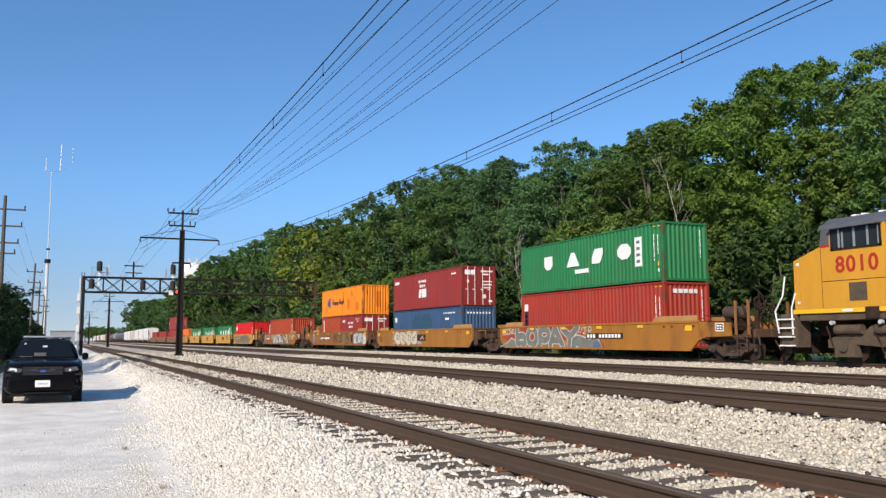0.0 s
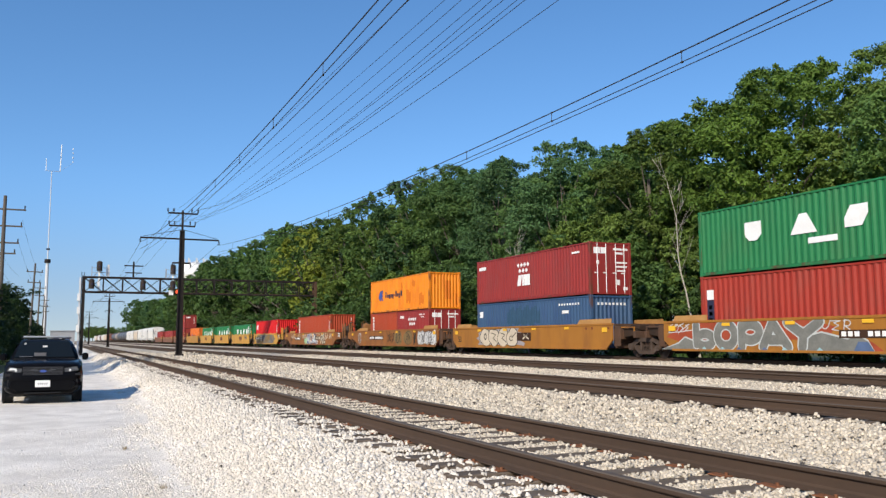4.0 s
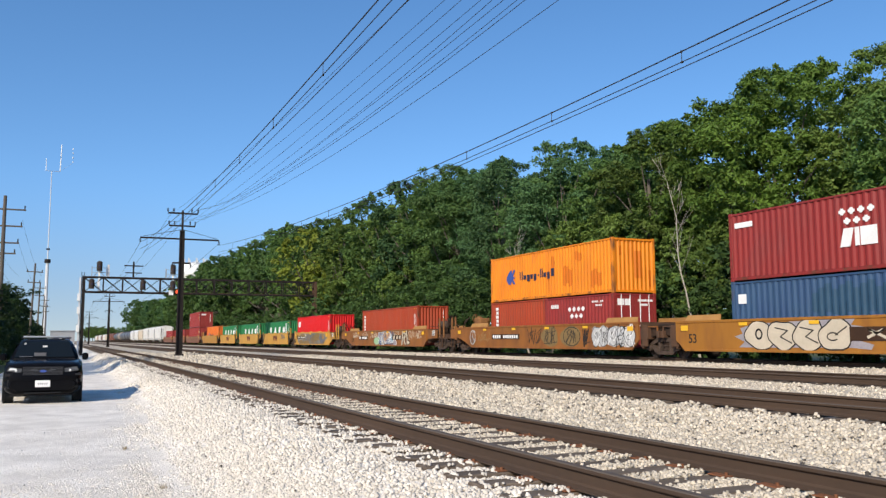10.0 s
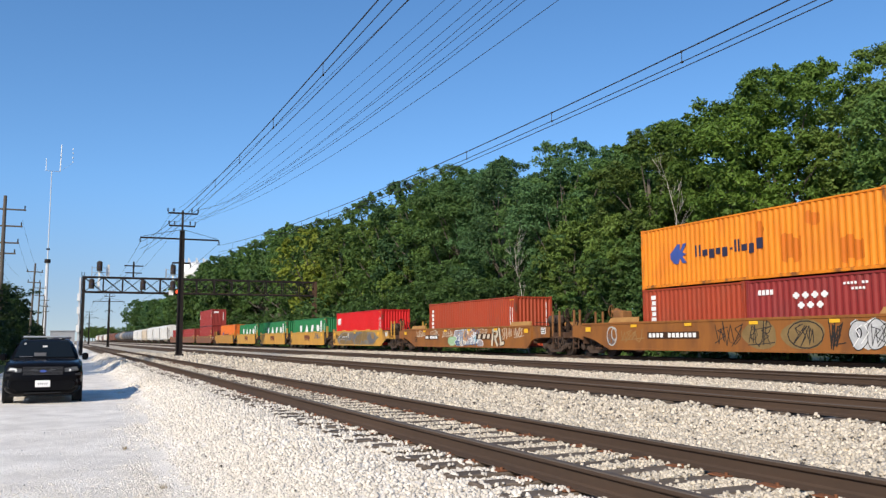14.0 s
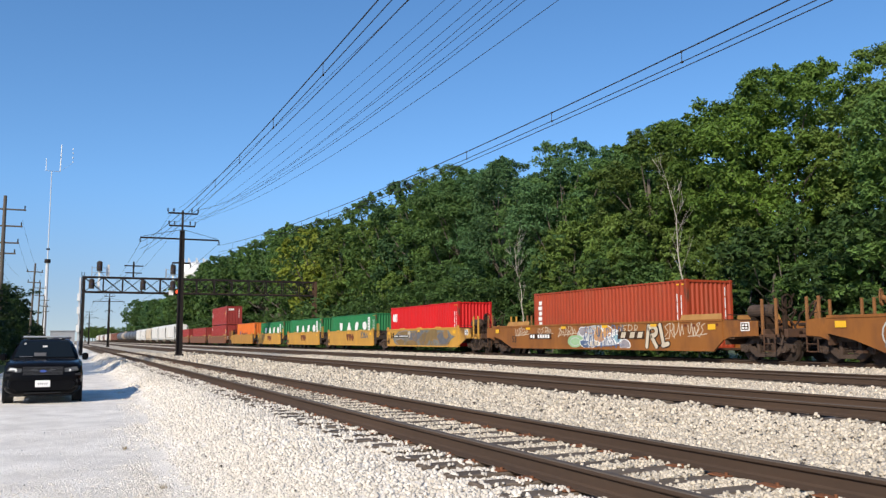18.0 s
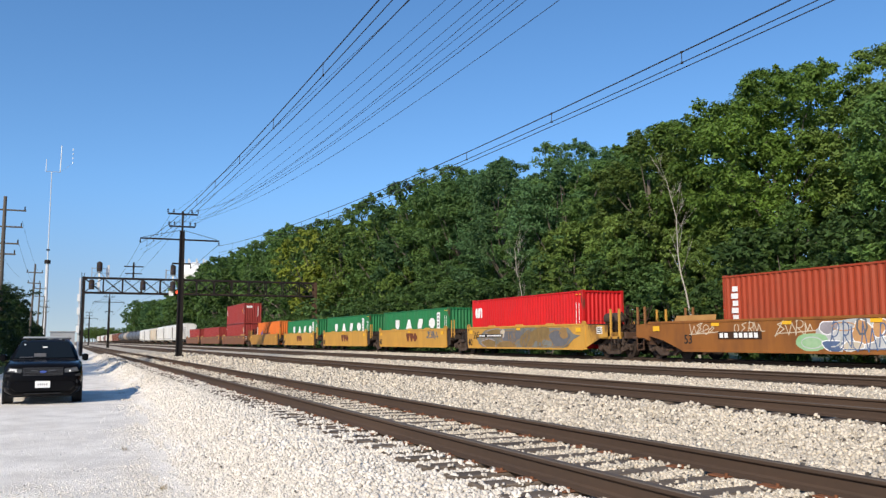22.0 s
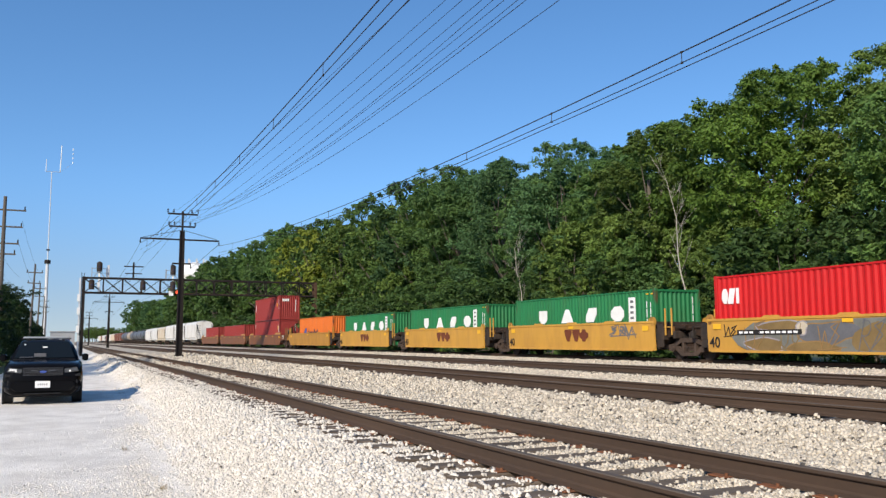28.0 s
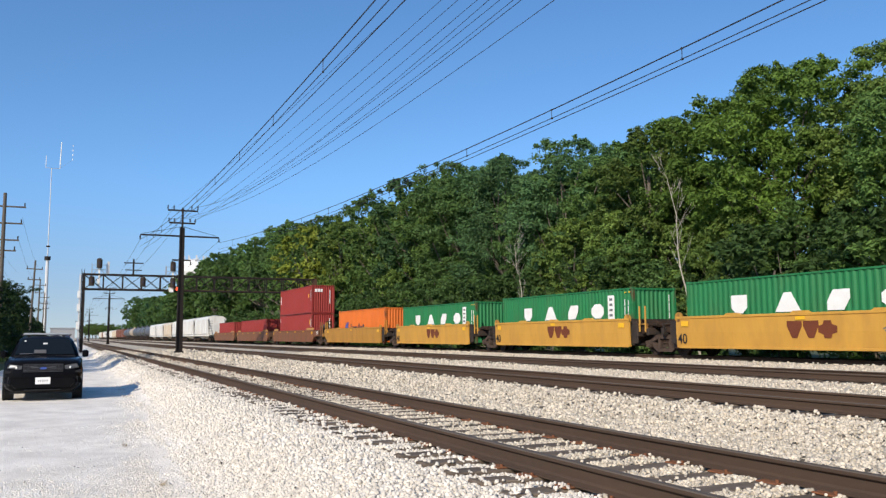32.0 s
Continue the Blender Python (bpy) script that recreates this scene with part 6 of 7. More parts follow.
# ---------------- overhead line, gantry, poles ----------------
def line_pole(x, y, lean=0.0):
    """A tall dark steel line pole with three crossarms."""
    p = thing("line_pole", "tall dark steel line pole with crossarms between tracks", "pole", "line poles", pose(x, y, 0, 0, lean, 0))
    m = MAT["dark_steel"]
    sh = Shape()
    for b in (-1, 1):
        sh.add([(x * k, b * 0.2 * k + y * 0.035, z) for z, k in ((-0.3, 1.0), (9.15, 0.66)) for x, y in ((-0.17, -1), (0.17, -1), (0.17, 1), (-0.17, 1))],
               [(0, 1, 2, 3), (4, 5, 6, 7), (0, 1, 5, 4), (1, 2, 6, 5), (2, 3, 7, 6), (3, 0, 4, 7)])
    sh.add([(x * k, y * k, z) for z, k in ((-0.3, 1.0), (9.15, 0.66)) for x, y in ((-0.05, -0.2), (0.05, -0.2), (0.05, 0.2), (-0.05, 0.2))],
           [(0, 1, 2, 3), (4, 5, 6, 7), (0, 1, 5, 4), (1, 2, 6, 5), (2, 3, 7, 6), (3, 0, 4, 7)])
    part("shaft", sh, m, p)
    part("top_pipe", Shape().tube((0, 0, 9.0), (0, 0, 10.62), 0.075, 10), m, p)
    part("footing", Shape().box(-0.3, 0.3, -0.3, 0.3, -0.4, 0.12, 0.03), MAT["dark_steel"], p, "stained concrete footing")
    for z, a, b in ((10.35, -1.05, 1.08), (9.42, -0.95, 0.9), (8.45, -2.9, 2.65), (6.68, -0.65, 0.65)):
        part("crossarm", Shape().box(-0.07, 0.07, a, b, z, z + 0.11, 0.01), m, p)
        for y in ((a, a * 0.6, b * 0.6, b) if z > 9 else (a, b)):
            s = 1 if z > 9 else -1
            zz = z + 0.11 if s > 0 else z
            part("insulator", Shape().tube((0, y, zz), (0, y, zz + s * 0.3), 0.03, 8).tube((0, y, zz + s * 0.08), (0, y, zz + s * 0.12), 0.075, 10).tube((0, y, zz + s * 0.2), (0, y, zz + s * 0.24), 0.075, 10), MAT["wire"], p)
    part("stay", Shape().bar((0, 0.1, 9.2), (0, 2.5, 8.6), 0.03).bar((0, -0.1, 9.2), (0, -2.7, 8.6), 0.03), m, p)
    return p


def wire(name, points, r, label):
    sh = Shape()
    v = [(x, y + r * math.cos(k * 1.2566), z + r * math.sin(k * 1.2566)) for x, y, z in points for k in range(5)]
    sh.add(v, [(i * 5 + k, i * 5 + (k + 1) % 5, (i + 1) * 5 + (k + 1) % 5, (i + 1) * 5 + k) for i in range(len(points) - 1) for k in range(5)])
    tagged(part(name, sh, MAT["wire"]), label, "overhead wire", "overhead wires")


def build_overhead():
    for x, y in ((-63.7, 7.62), (-172.0, 7.6), (-300.0, 7.3), (-420.0, 7.3), (13.0, 7.62)):
        line_pole(x, y)
    xs = [-63.7 + i * 2.5 for i in range(31)] + [13.0]

    def sag(y, z0, zmin, xmin, x):
        k = (z0 - zmin) / (-63.7 - xmin) ** 2
        return (x, y, zmin + k * (x - xmin) ** 2)

    # catenaries over the first and second track
    for y, dy, z0, za, zb, zc, xm in ((4.72, 0.24, 8.15, 6.80, 6.56, 6.58, -26.0), (10.28, 0.06, 8.15, 6.42, 6.22, 6.14, -16.0)):
        wire("messenger_wire", [sag(y, z0, za, xm, x) for x in xs], 0.0135, "dark sagging messenger wire above the track")
        wire("auxiliary_wire", [sag(y, z0 - 0.5, zb, xm, x) for x in xs], 0.010, "thin wire hung below the messenger")
        wire("contact_wire", [sag(y + dy, z0 - 0.7, zc, xm, x) for x in xs], 0.010, "contact wire above the track")
        for i, x in enumerate([-58 + 4.6 * k for k in range(14)]):
            h = Shape().tube(sag(y, z0, za, xm, x), sag(y, z0 - 0.5, zb, xm, x), 0.008, 5)
            c = sag(y, z0, za, xm, x)
            d = sag(y, z0 - 0.5, zb, xm, x)
            h.box(c[0] - 0.02, c[0] + 0.02, c[1] - 0.012, c[1] + 0.012, c[2] - 0.02, c[2] + 0.02).box(d[0] - 0.02, d[0] + 0.02, d[1] - 0.012, d[1] + 0.02, d[2] - 0.02, d[2] + 0.02)
            tagged(part("wire_hanger", h, MAT["wire"]), "short dark hanger between two wires", "wire hanger", "wire hangers")
    # feeders and signal lines between the poles
    for ya, za, drop, yb in ((7.25, 10.7, 0.8, 8.3), (8.05, 10.7, 1.0, 8.85), (8.05, 9.75, 0.8, 8.2), (8.55, 9.75, 0.9, 8.4), (8.55, 10.7, 2.4, 8.0),
                             (8.55, 9.75, 1.3, 8.5), (8.55, 10.7, 2.4, 8.8), (6.75, 9.75, 2.5, 8.2), (7.25, 9.75, 2.4, 9.0)):
        wire("feeder_wire", [(x, ya + (yb - ya) * (x + 63.7) / 76.7, za - 4 * drop * (x + 63.7) * (13 - x) / 76.7 ** 2) for x in xs], 0.007, "thin line wire strung between poles")
    for y, z in ((7.0, 10.75), (8.65, 10.75), (6.0, 8.2), (9.6, 8.2)):
        ya = {7.0: 7.0, 8.65: 8.2, 6.0: 4.75, 9.6: 10.2}[y]
        pts = [(-63.7 - 108.3 * k / 12, ya, z - 1.2 * (1 - (2 * k / 12 - 1) ** 2)) for k in range(13)]
        wire("line_wire", pts, 0.012, "line wire running on to the next pole")
        wire("line_wire", [(-172 - 128 * k / 8, ya, z - 1.2 * (1 - (2 * k / 8 - 1) ** 2)) for k in range(9)], 0.012, "line wire running on between far poles")


def signal_head(parent, x, y, z, lit=False):
    part("signal_head", Shape().tube((x, y, z), (x, y, z + 0.95), 0.30, 14).tube((x, y, z + 0.95), (x, y, z + 1.1), 0.30, 14, 0.12), MAT["black_steel"], parent)
    part("signal_lens", Shape().tube((x + 0.28, y, z + 0.5), (x + 0.36, y, z + 0.5), 0.12, 12), lamp_red if lit else MAT["dark_mark"], parent)


lamp_red = bpy.data.materials.new("lit_red_signal")
lamp_red.use_nodes = True
lamp_red.node_tree.nodes["Principled BSDF"].inputs["Base Color"].default_value = (0.6, 0.05, 0.02, 1)
lamp_red.node_tree.nodes["Principled BSDF"].inputs["Emission Color"].default_value = (1.0, 0.12, 0.04, 1)
lamp_red.node_tree.nodes["Principled BSDF"].inputs["Emission Strength"].default_value = 1.3


def build_gantry():
    g = thing("signal_gantry", "dark lattice steel signal gantry spanning the tracks", "signal gantry", at=pose(-100, 0, 0))
    y0, y1, zt, zb, d = 1.72, 27.7, 8.05, 6.40, 0.45
    for sx in (-d, d):
        part("top_chord", Shape().box(sx - 0.07, sx + 0.07, y0 - 0.1, y1 + 0.1, zt - 0.09, zt + 0.09, 0.01), MAT["dark_steel"], g)
        part("bottom_chord", Shape().box(sx - 0.07, sx + 0.07, y0 - 0.1, y1 + 0.1, zb - 0.08, zb + 0.08, 0.01), MAT["dark_steel"], g)
        n = 13
        for i in range(n):
            a, b = y0 + (y1 - y0) * i / n, y0 + (y1 - y0) * (i + 1) / n
            part("upright", Shape().box(sx - 0.05, sx + 0.05, a - 0.06, a + 0.06, zb, zt), MAT["dark_steel"], g)
            part("brace", Shape().bar((sx, a, zb), (sx, b, zt), 0.06).bar((sx, a, zt), (sx, b, zb), 0.06), MAT["dark_steel"], g)
    for i in range(14):
        a = y0 + (y1 - y0) * i / 13
        part("cross_tie", Shape().bar((-d, a, zb), (d, a, zb), 0.07).bar((-d, a, zt), (d, a, zt), 0.07), MAT["dark_steel"], g)
    part("walkway", Shape().box(-0.4, 0.4, y0, y1, zb + 0.08, zb + 0.12), MAT["brown_steel"], g)
    for y in (y0, y1):
        leg = Shape()
        for sx in (-d, d):
            leg.box(sx - 0.09, sx + 0.09, y - 0.16, y + 0.16, -0.5, zt + 0.1, 0.01)
        for k in range(9):
            leg.bar((-d, y, 0.2 + k * 0.8), (d, y, 1.0 + k * 0.8), 0.07)
        part("leg", leg, MAT["brown_steel"] if y == y1 else MAT["dark_steel"], g)
    lad = Shape()
    for yy in (1.5, 1.76):
        lad.bar((0.2, yy, -0.3), (0.2, yy, 8.6), 0.06)
    for k in range(26):
        lad.bar((0.2, 1.5, k * 0.33), (0.2, 1.76, k * 0.33), 0.035)
    part("ladder", lad, MAT["dark_steel"], g)
    part("conduit_post", Shape().box(0.26, 0.40, 1.28, 1.45, -0.5, 8.0, 0.01), MAT["mast_paint"], g, "pale conduit post beside the leg")
    for z in (5.4, 3.95, 2.0):
        part("equipment_box", Shape().box(0.42, 0.72, 1.13, 1.46, z, z + 0.8, 0.03), MAT["white_mark"], g, "white equipment case")
    for y, zz in ((3.25, 8.74), (11.02, 8.62)):
        signal_head(g, 0.5, y, zz)
        part("signal_mast", Shape().box(0.30, 0.46, y - 0.09, y + 0.09, 6.5, zz + 0.3, 0.01), MAT["white_mark"], g, "white signal mast")
        cage = Shape()
        for dy in (-0.75, 0.75):
            cage.bar((0.1, y + dy, 8.05), (0.1, y + dy, 9.25), 0.07).bar((0.75, y + dy, 8.05), (0.75, y + dy, 9.05), 0.06)
            cage.bar((0.4, y, zz + 0.1), (0.4, y + dy * 0.8, 8.05), 0.07)
        for z in (8.6, 9.1):
            cage.bar((0.1, y - 0.75, z), (0.1, y + 0.75, z), 0.05).bar((0.1, y + 0.75, z), (0.75, y + 0.75, z), 0.05).bar((0.1, y - 0.75, z), (0.75, y - 0.75, z), 0.05)
        part("signal_cage", cage, MAT["galvanised"], g)
        part("cage_ladder", Shape().box(0.08, 0.14, y + 0.82, y + 1.06, 8.1, 9.5, 0.01), MAT["mast_paint"], g, "pale maintenance ladder panel")
        part("junction_box", Shape().box(0.46, 0.66, y - 0.22, y + 0.10, 7.0, 7.55, 0.02), MAT["white_mark"], g)
    for y in (2.5, 7.8, 11.0):
        signal_head(g, 0.75, y, 6.75)
    part("marker_sign", Shape().box(0.62, 0.66, 10.6, 11.1, 6.2, 6.75), MAT["white_mark"], g)
    part("signal_lamp", Shape().tube((0.62, 11.55, 6.6), (0.75, 11.55, 6.6), 0.22, 14), lamp_red, g, "lit red signal lamp")
    m = Shape().box(-0.08, 0.08, 6.72, 6.9, 8.0, 9.9).box(-0.06, 0.06, 5.8, 7.85, 9.38, 9.5).box(-0.06, 0.06, 5.95, 7.7, 8.6, 8.7)
    part("wire_mast", m, MAT["dark_steel"], g)


def utility_pole(x, y, h, arms, lean=0.0, reach=1.55, thick=0.2):
    p = thing("utility_pole", "weathered wooden utility pole with crossarms behind trees", "utility pole", "utility poles", pose(x, y, -0.5, lean, 0, 0))
    part("pole", Shape().tube((0, 0, 0), (0, 0, h), thick, 12, thick * 0.65), MAT["wood_pole"], p)
    for k in range(arms):
        z = h - 1.15 - 1.35 * k + (0.5 if k == 3 else 0.0)
        half = reach - 0.2 * k
        part("crossarm", Shape().box(-0.06, 0.06, -half, half, z, z + 0.12, 0.01), MAT["wood_pole"], p)
        for y2 in (-half + 0.1, half - 0.1):
            part("insulator", Shape().tube((0, y2, z + 0.12), (0, y2, z + 0.4), 0.05, 8), MAT["wire"], p)


def build_left_side():
    utility_pole(-75, -4.75, 13.2, 4)
    utility_pole(-118, -4.05, 11.4, 2, -1.8, 0.95, 0.16)
    utility_pole(-165, -4.45, 12.0, 2, -1.0, 1.0, 0.17)
    utility_pole(-215, -4.7, 12.0, 2, -0.8, 1.1, 0.17)
    utility_pole(-270, -5.2, 12.5, 2, 0.0, 1.1, 0.18)
    for dy, z in ((-1.3, 11.3), (1.3, 11.3), (-1.1, 9.5), (1.1, 9.5)):
        pts = [(-75 - 43 * k / 10, -4.75 + dy + 0.65 * k / 10, z - 0.5 - 1.6 * k / 10 - 0.8 * (1 - (2 * k / 10 - 1) ** 2)) for k in range(11)]
        wire("utility_wire", pts, 0.008, "thin wire between wooden utility poles")
    mast = thing("antenna_mast", "tall slim white antenna mast far down the road", "antenna mast", at=pose(-300, -5.9, -0.5))
    part("lower_shaft", Shape().tube((0, 0, 0), (0, 0, 27), 0.56, 12, 0.50), MAT["mast_paint"], mast)
    part("upper_shaft", Shape().tube((0, 0, 27), (0, 0, 57), 0.17, 10, 0.13), MAT["mast_paint"], mast)
    part("collar", Shape().tube((0, 0, 26.7), (0, 0, 27.9), 0.95, 12).tube((0, 0, 31.0), (0, 0, 31.4), 0.6, 12), MAT["dark_steel"], mast)
    part("antenna_arm", Shape().bar((0, -1.8, 57), (0, 2.6, 57), 0.14), MAT["galvanised"], mast)
    part("whip_antenna", Shape().tube((0, 2.5, 57), (0, 2.7, 66), 0.15, 8), MAT["white_mark"], mast)
    part("whip_antenna", Shape().tube((0, -1.7, 57), (0, -1.7, 61), 0.1, 8), MAT["white_mark"], mast)
    for k in range(4):
        part("dipole", Shape().tube((0, 6.2, 60.2 + 1.5 * k), (0, 6.2, 60.7 + 1.5 * k), 0.16, 8), MAT["white_mark"], mast)
    part("stand_off", Shape().bar((0, 2.6, 57.2), (0, 6.2, 60.2), 0.03).bar((0, 6.2, 60.2), (0, 6.2, 65.2), 0.03), MAT["galvanised"], mast)
    wt = thing("water_tower", "white water tower above the treetops", "water tower", at=pose(-520, 70, 3.2))
    part("column", Shape().tube((0, 0, -5), (0, 0, 30), 3.0, 20, 2.2), MAT["white_mark"], wt)
    s = Shape()
    prof = [(2.2, 30), (7.5, 33), (9.5, 37), (9.2, 40.5), (6.0, 43.5), (0.6, 45)]
    for (ra, za), (rb, zb) in zip(prof, prof[1:]):
        s.tube((0, 0, za), (0, 0, zb), ra, 24, rb, cap=False)
    part("tank", s, MAT["white_mark"], wt, smooth=True)
    for k in range(9):
        a = k * math.tau / 9
        part("antenna_panel", Shape().box(6.6 * math.cos(a) - 0.4, 6.6 * math.cos(a) + 0.4, 6.6 * math.sin(a) - 0.4, 6.6 * math.sin(a) + 0.4, 42.6, 46.4), MAT["mast_paint"], wt)
    part("top_rail", Shape().ring((0, 0, 43.6), 6.6, 0.12, (0, 0, 1), 28, 5), MAT["galvanised"], wt)
    b = thing("trackside_building", "pale flat-roofed building far down the road", "building", at=pose(-240, -0.4, -0.5))
    part("wall", Shape().box(-12, 0, -2.9, 2.9, 0, 4.0), MAT["pale_concrete"], b)
    part("roof", Shape().box(-12.2, 0.2, -3.1, 3.1, 4.0, 4.25), MAT["galvanised"], b)
    for i in range(2):
        part("window", Shape().box(-0.02, 0.02, -2.2 + i * 2.6, -0.8 + i * 2.6, 1.2, 2.4), MAT["dark_mark"], b)


# ---------------- trees ----------------
def crown_leaves(rng, h, spread, bare, boughs, clumps, leaves, leaf):
    """A crown in three steps: boughs round its envelope, clumps over each bough, leaves over each clump. Gives leaf triangles and bough centres."""
    def unit(v):
        return v / np.linalg.norm(v, axis=1, keepdims=True)

    up = np.array([0, 0, 1.0])
    k = np.arange(boughs)
    cz = 1 - 2 * (k + 0.5) / boughs
    phi = k * 2.39996 + rng.uniform(-0.5, 0.5, boughs)
    ring = np.sqrt(1 - cz * cz)
    bd = np.stack([ring * np.cos(phi), ring * np.sin(phi), cz], 1)
    half = h * (1 - bare) / 2
    reach = np.where(rng.random(boughs) < 0.18, rng.uniform(0.1, 0.4, boughs), rng.uniform(0.55, 0.84, boughs))[:, None]
    br = spread * rng.uniform(0.24, 0.42, boughs)
    bc = bd * reach * np.array([spread, spread, half]) + up * h * (1 + bare) / 2
    bc[:, 2] = np.clip(bc[:, 2], 0.5 * br, h - 0.7 * br)
    cb = np.repeat(k, clumps)
    n = len(cb)
    cd = unit(rng.normal(size=(n, 3)) + 0.75 * bd[cb] + 0.5 * up)
    out = np.where(rng.random(n) < 0.14, rng.uniform(1.02, 1.3, n), rng.uniform(0.6, 1.0, n))
    cr = br[cb] * rng.uniform(0.2, 0.4, n) * np.where(out > 1.02, 0.7, 1.0)
    cc = bc[cb] + cd * (br[cb] * out)[:, None] * np.array([1, 1, 0.8])
    lc = np.repeat(np.arange(n), leaves)
    lc = lc[rng.random(len(lc)) < 0.3 + 0.7 * (cr[lc] / cr.max()) ** 1.5]
    m = len(lc)
    ld = unit(rng.normal(size=(m, 3)) + 0.5 * cd[lc] + 0.25 * up)
    pos = cc[lc] + ld * (cr[lc] * rng.uniform(0.3, 1.12, m))[:, None] * np.array([1, 1, 0.66])
    size = leaf * rng.uniform(0.55, 1.3, m)
    inner = rng.integers(0, boughs, m // 14)               # larger, fewer leaves inside close the boughs
    di = unit(rng.normal(size=(len(inner), 3)))
    pos = np.concatenate([pos, bc[inner] + di * (br[inner] * rng.uniform(0.1, 0.75, len(inner)))[:, None]])
    size = np.concatenate([size, leaf * rng.uniform(1.1, 1.6, len(inner))])[:, None]
    ld = np.concatenate([ld, di])
    pos[:, 2] *= h / np.quantile(pos[:, 2], 0.9995)
    nrm = unit(ld * 0.8 + rng.normal(scale=0.5, size=ld.shape) + 0.5 * up)
    t = unit(np.cross(nrm, rng.normal(size=ld.shape)))
    b = np.cross(nrm, t)
    v = np.stack([pos - t * size * 0.8 + b * size * 0.5, pos - t * size * 0.8 - b * size * 0.5, pos + t * size * 1.1 - nrm * size * 0.2], 1).reshape(-1, 3)
    return v, np.arange(len(v)), bc


TREES = {}


def tree_meshes(key, seed, h, spread, mat, boughs, clumps, leaves, leaf, bare=0.16):
    """Trunk, limbs and crown of one kind of tree, height h."""
    rng = np.random.default_rng(seed)
    rnd = random.Random(seed)
    trunk = Shape()
    p, r = Vector((0, 0, -0.6)), 0.022 * h
    spine = [p]
    for k in range(6):
        q = p + Vector((rnd.uniform(-0.02, 0.02) * h, rnd.uniform(-0.02, 0.02) * h, h * 0.13))
        trunk.tube(p, q, r, 9, r * 0.82, cap=False)
        p, r = q, r * 0.82
        spine.append(p)
    v, f, tips = crown_leaves(rng, h, spread, bare, boughs, clumps, leaves, leaf)
    limbs = Shape()
    for k, c in enumerate(tips):
        tip = Vector(c)
        base = min(spine, key=lambda s: abs(s.z - 0.62 * tip.z))
        mid = base.lerp(tip, 0.5) + Vector((rnd.uniform(-0.4, 0.4), rnd.uniform(-0.4, 0.4), -0.35))
        n0 = len(limbs.v)
        limbs.tube(base, mid, 0.0062 * h, 6, 0.004 * h, cap=False).tube(mid, tip, 0.004 * h, 6, 0.0012 * h, cap=False)
        limbs.f.append((n0 + 6, n0 + 7, n0 + 12))
        if n0:
            limbs.f.append((n0 - 24, n0 - 23, n0))
    TREES[key] = (trunk.mesh("trunk", MAT["bark"]), limbs.mesh("branchwork", MAT["bark"]), fast_mesh("crown", v, f, 3, mat), h)


def plant(key, x, y, h, turn, label, group="trees beside the railway", name="tree", z=-0.5, wide=1.0):
    tr, li, cr, base = TREES[key]
    t = thing(name, label, "tree" if name == "tree" else "shrub", group, pose(x, y, z, 0, 0, turn))
    k = h / base
    t.scale = (k * wide, k * wide, k)
    part("trunk", tr, None, t)
    part("branchwork", li, None, t)
    part("crown", cr, None, t)


SKYLINE_X = (-500, -470, -440, -390, -340, -287, -230, -197, -172, -148, -129, -117, -98, -90, -78, -71, -66, -60, -52, -49, -44, -40, -36, -28, 10)
SKYLINE_H = (24.6, 23.2, 21.8, 19.5, 18.3, 21.0, 23.6, 22.6, 21.0, 22.0, 20.4, 19.0, 19.3, 19.8, 19.8, 19.0, 18.7, 17.4, 17.0, 17.2, 15.6, 16.9, 16.9, 16.4, 15.5)


def wood_height(x):
    """Height of the wood's edge along the railway."""
    return float(np.interp(x, SKYLINE_X, SKYLINE_H))


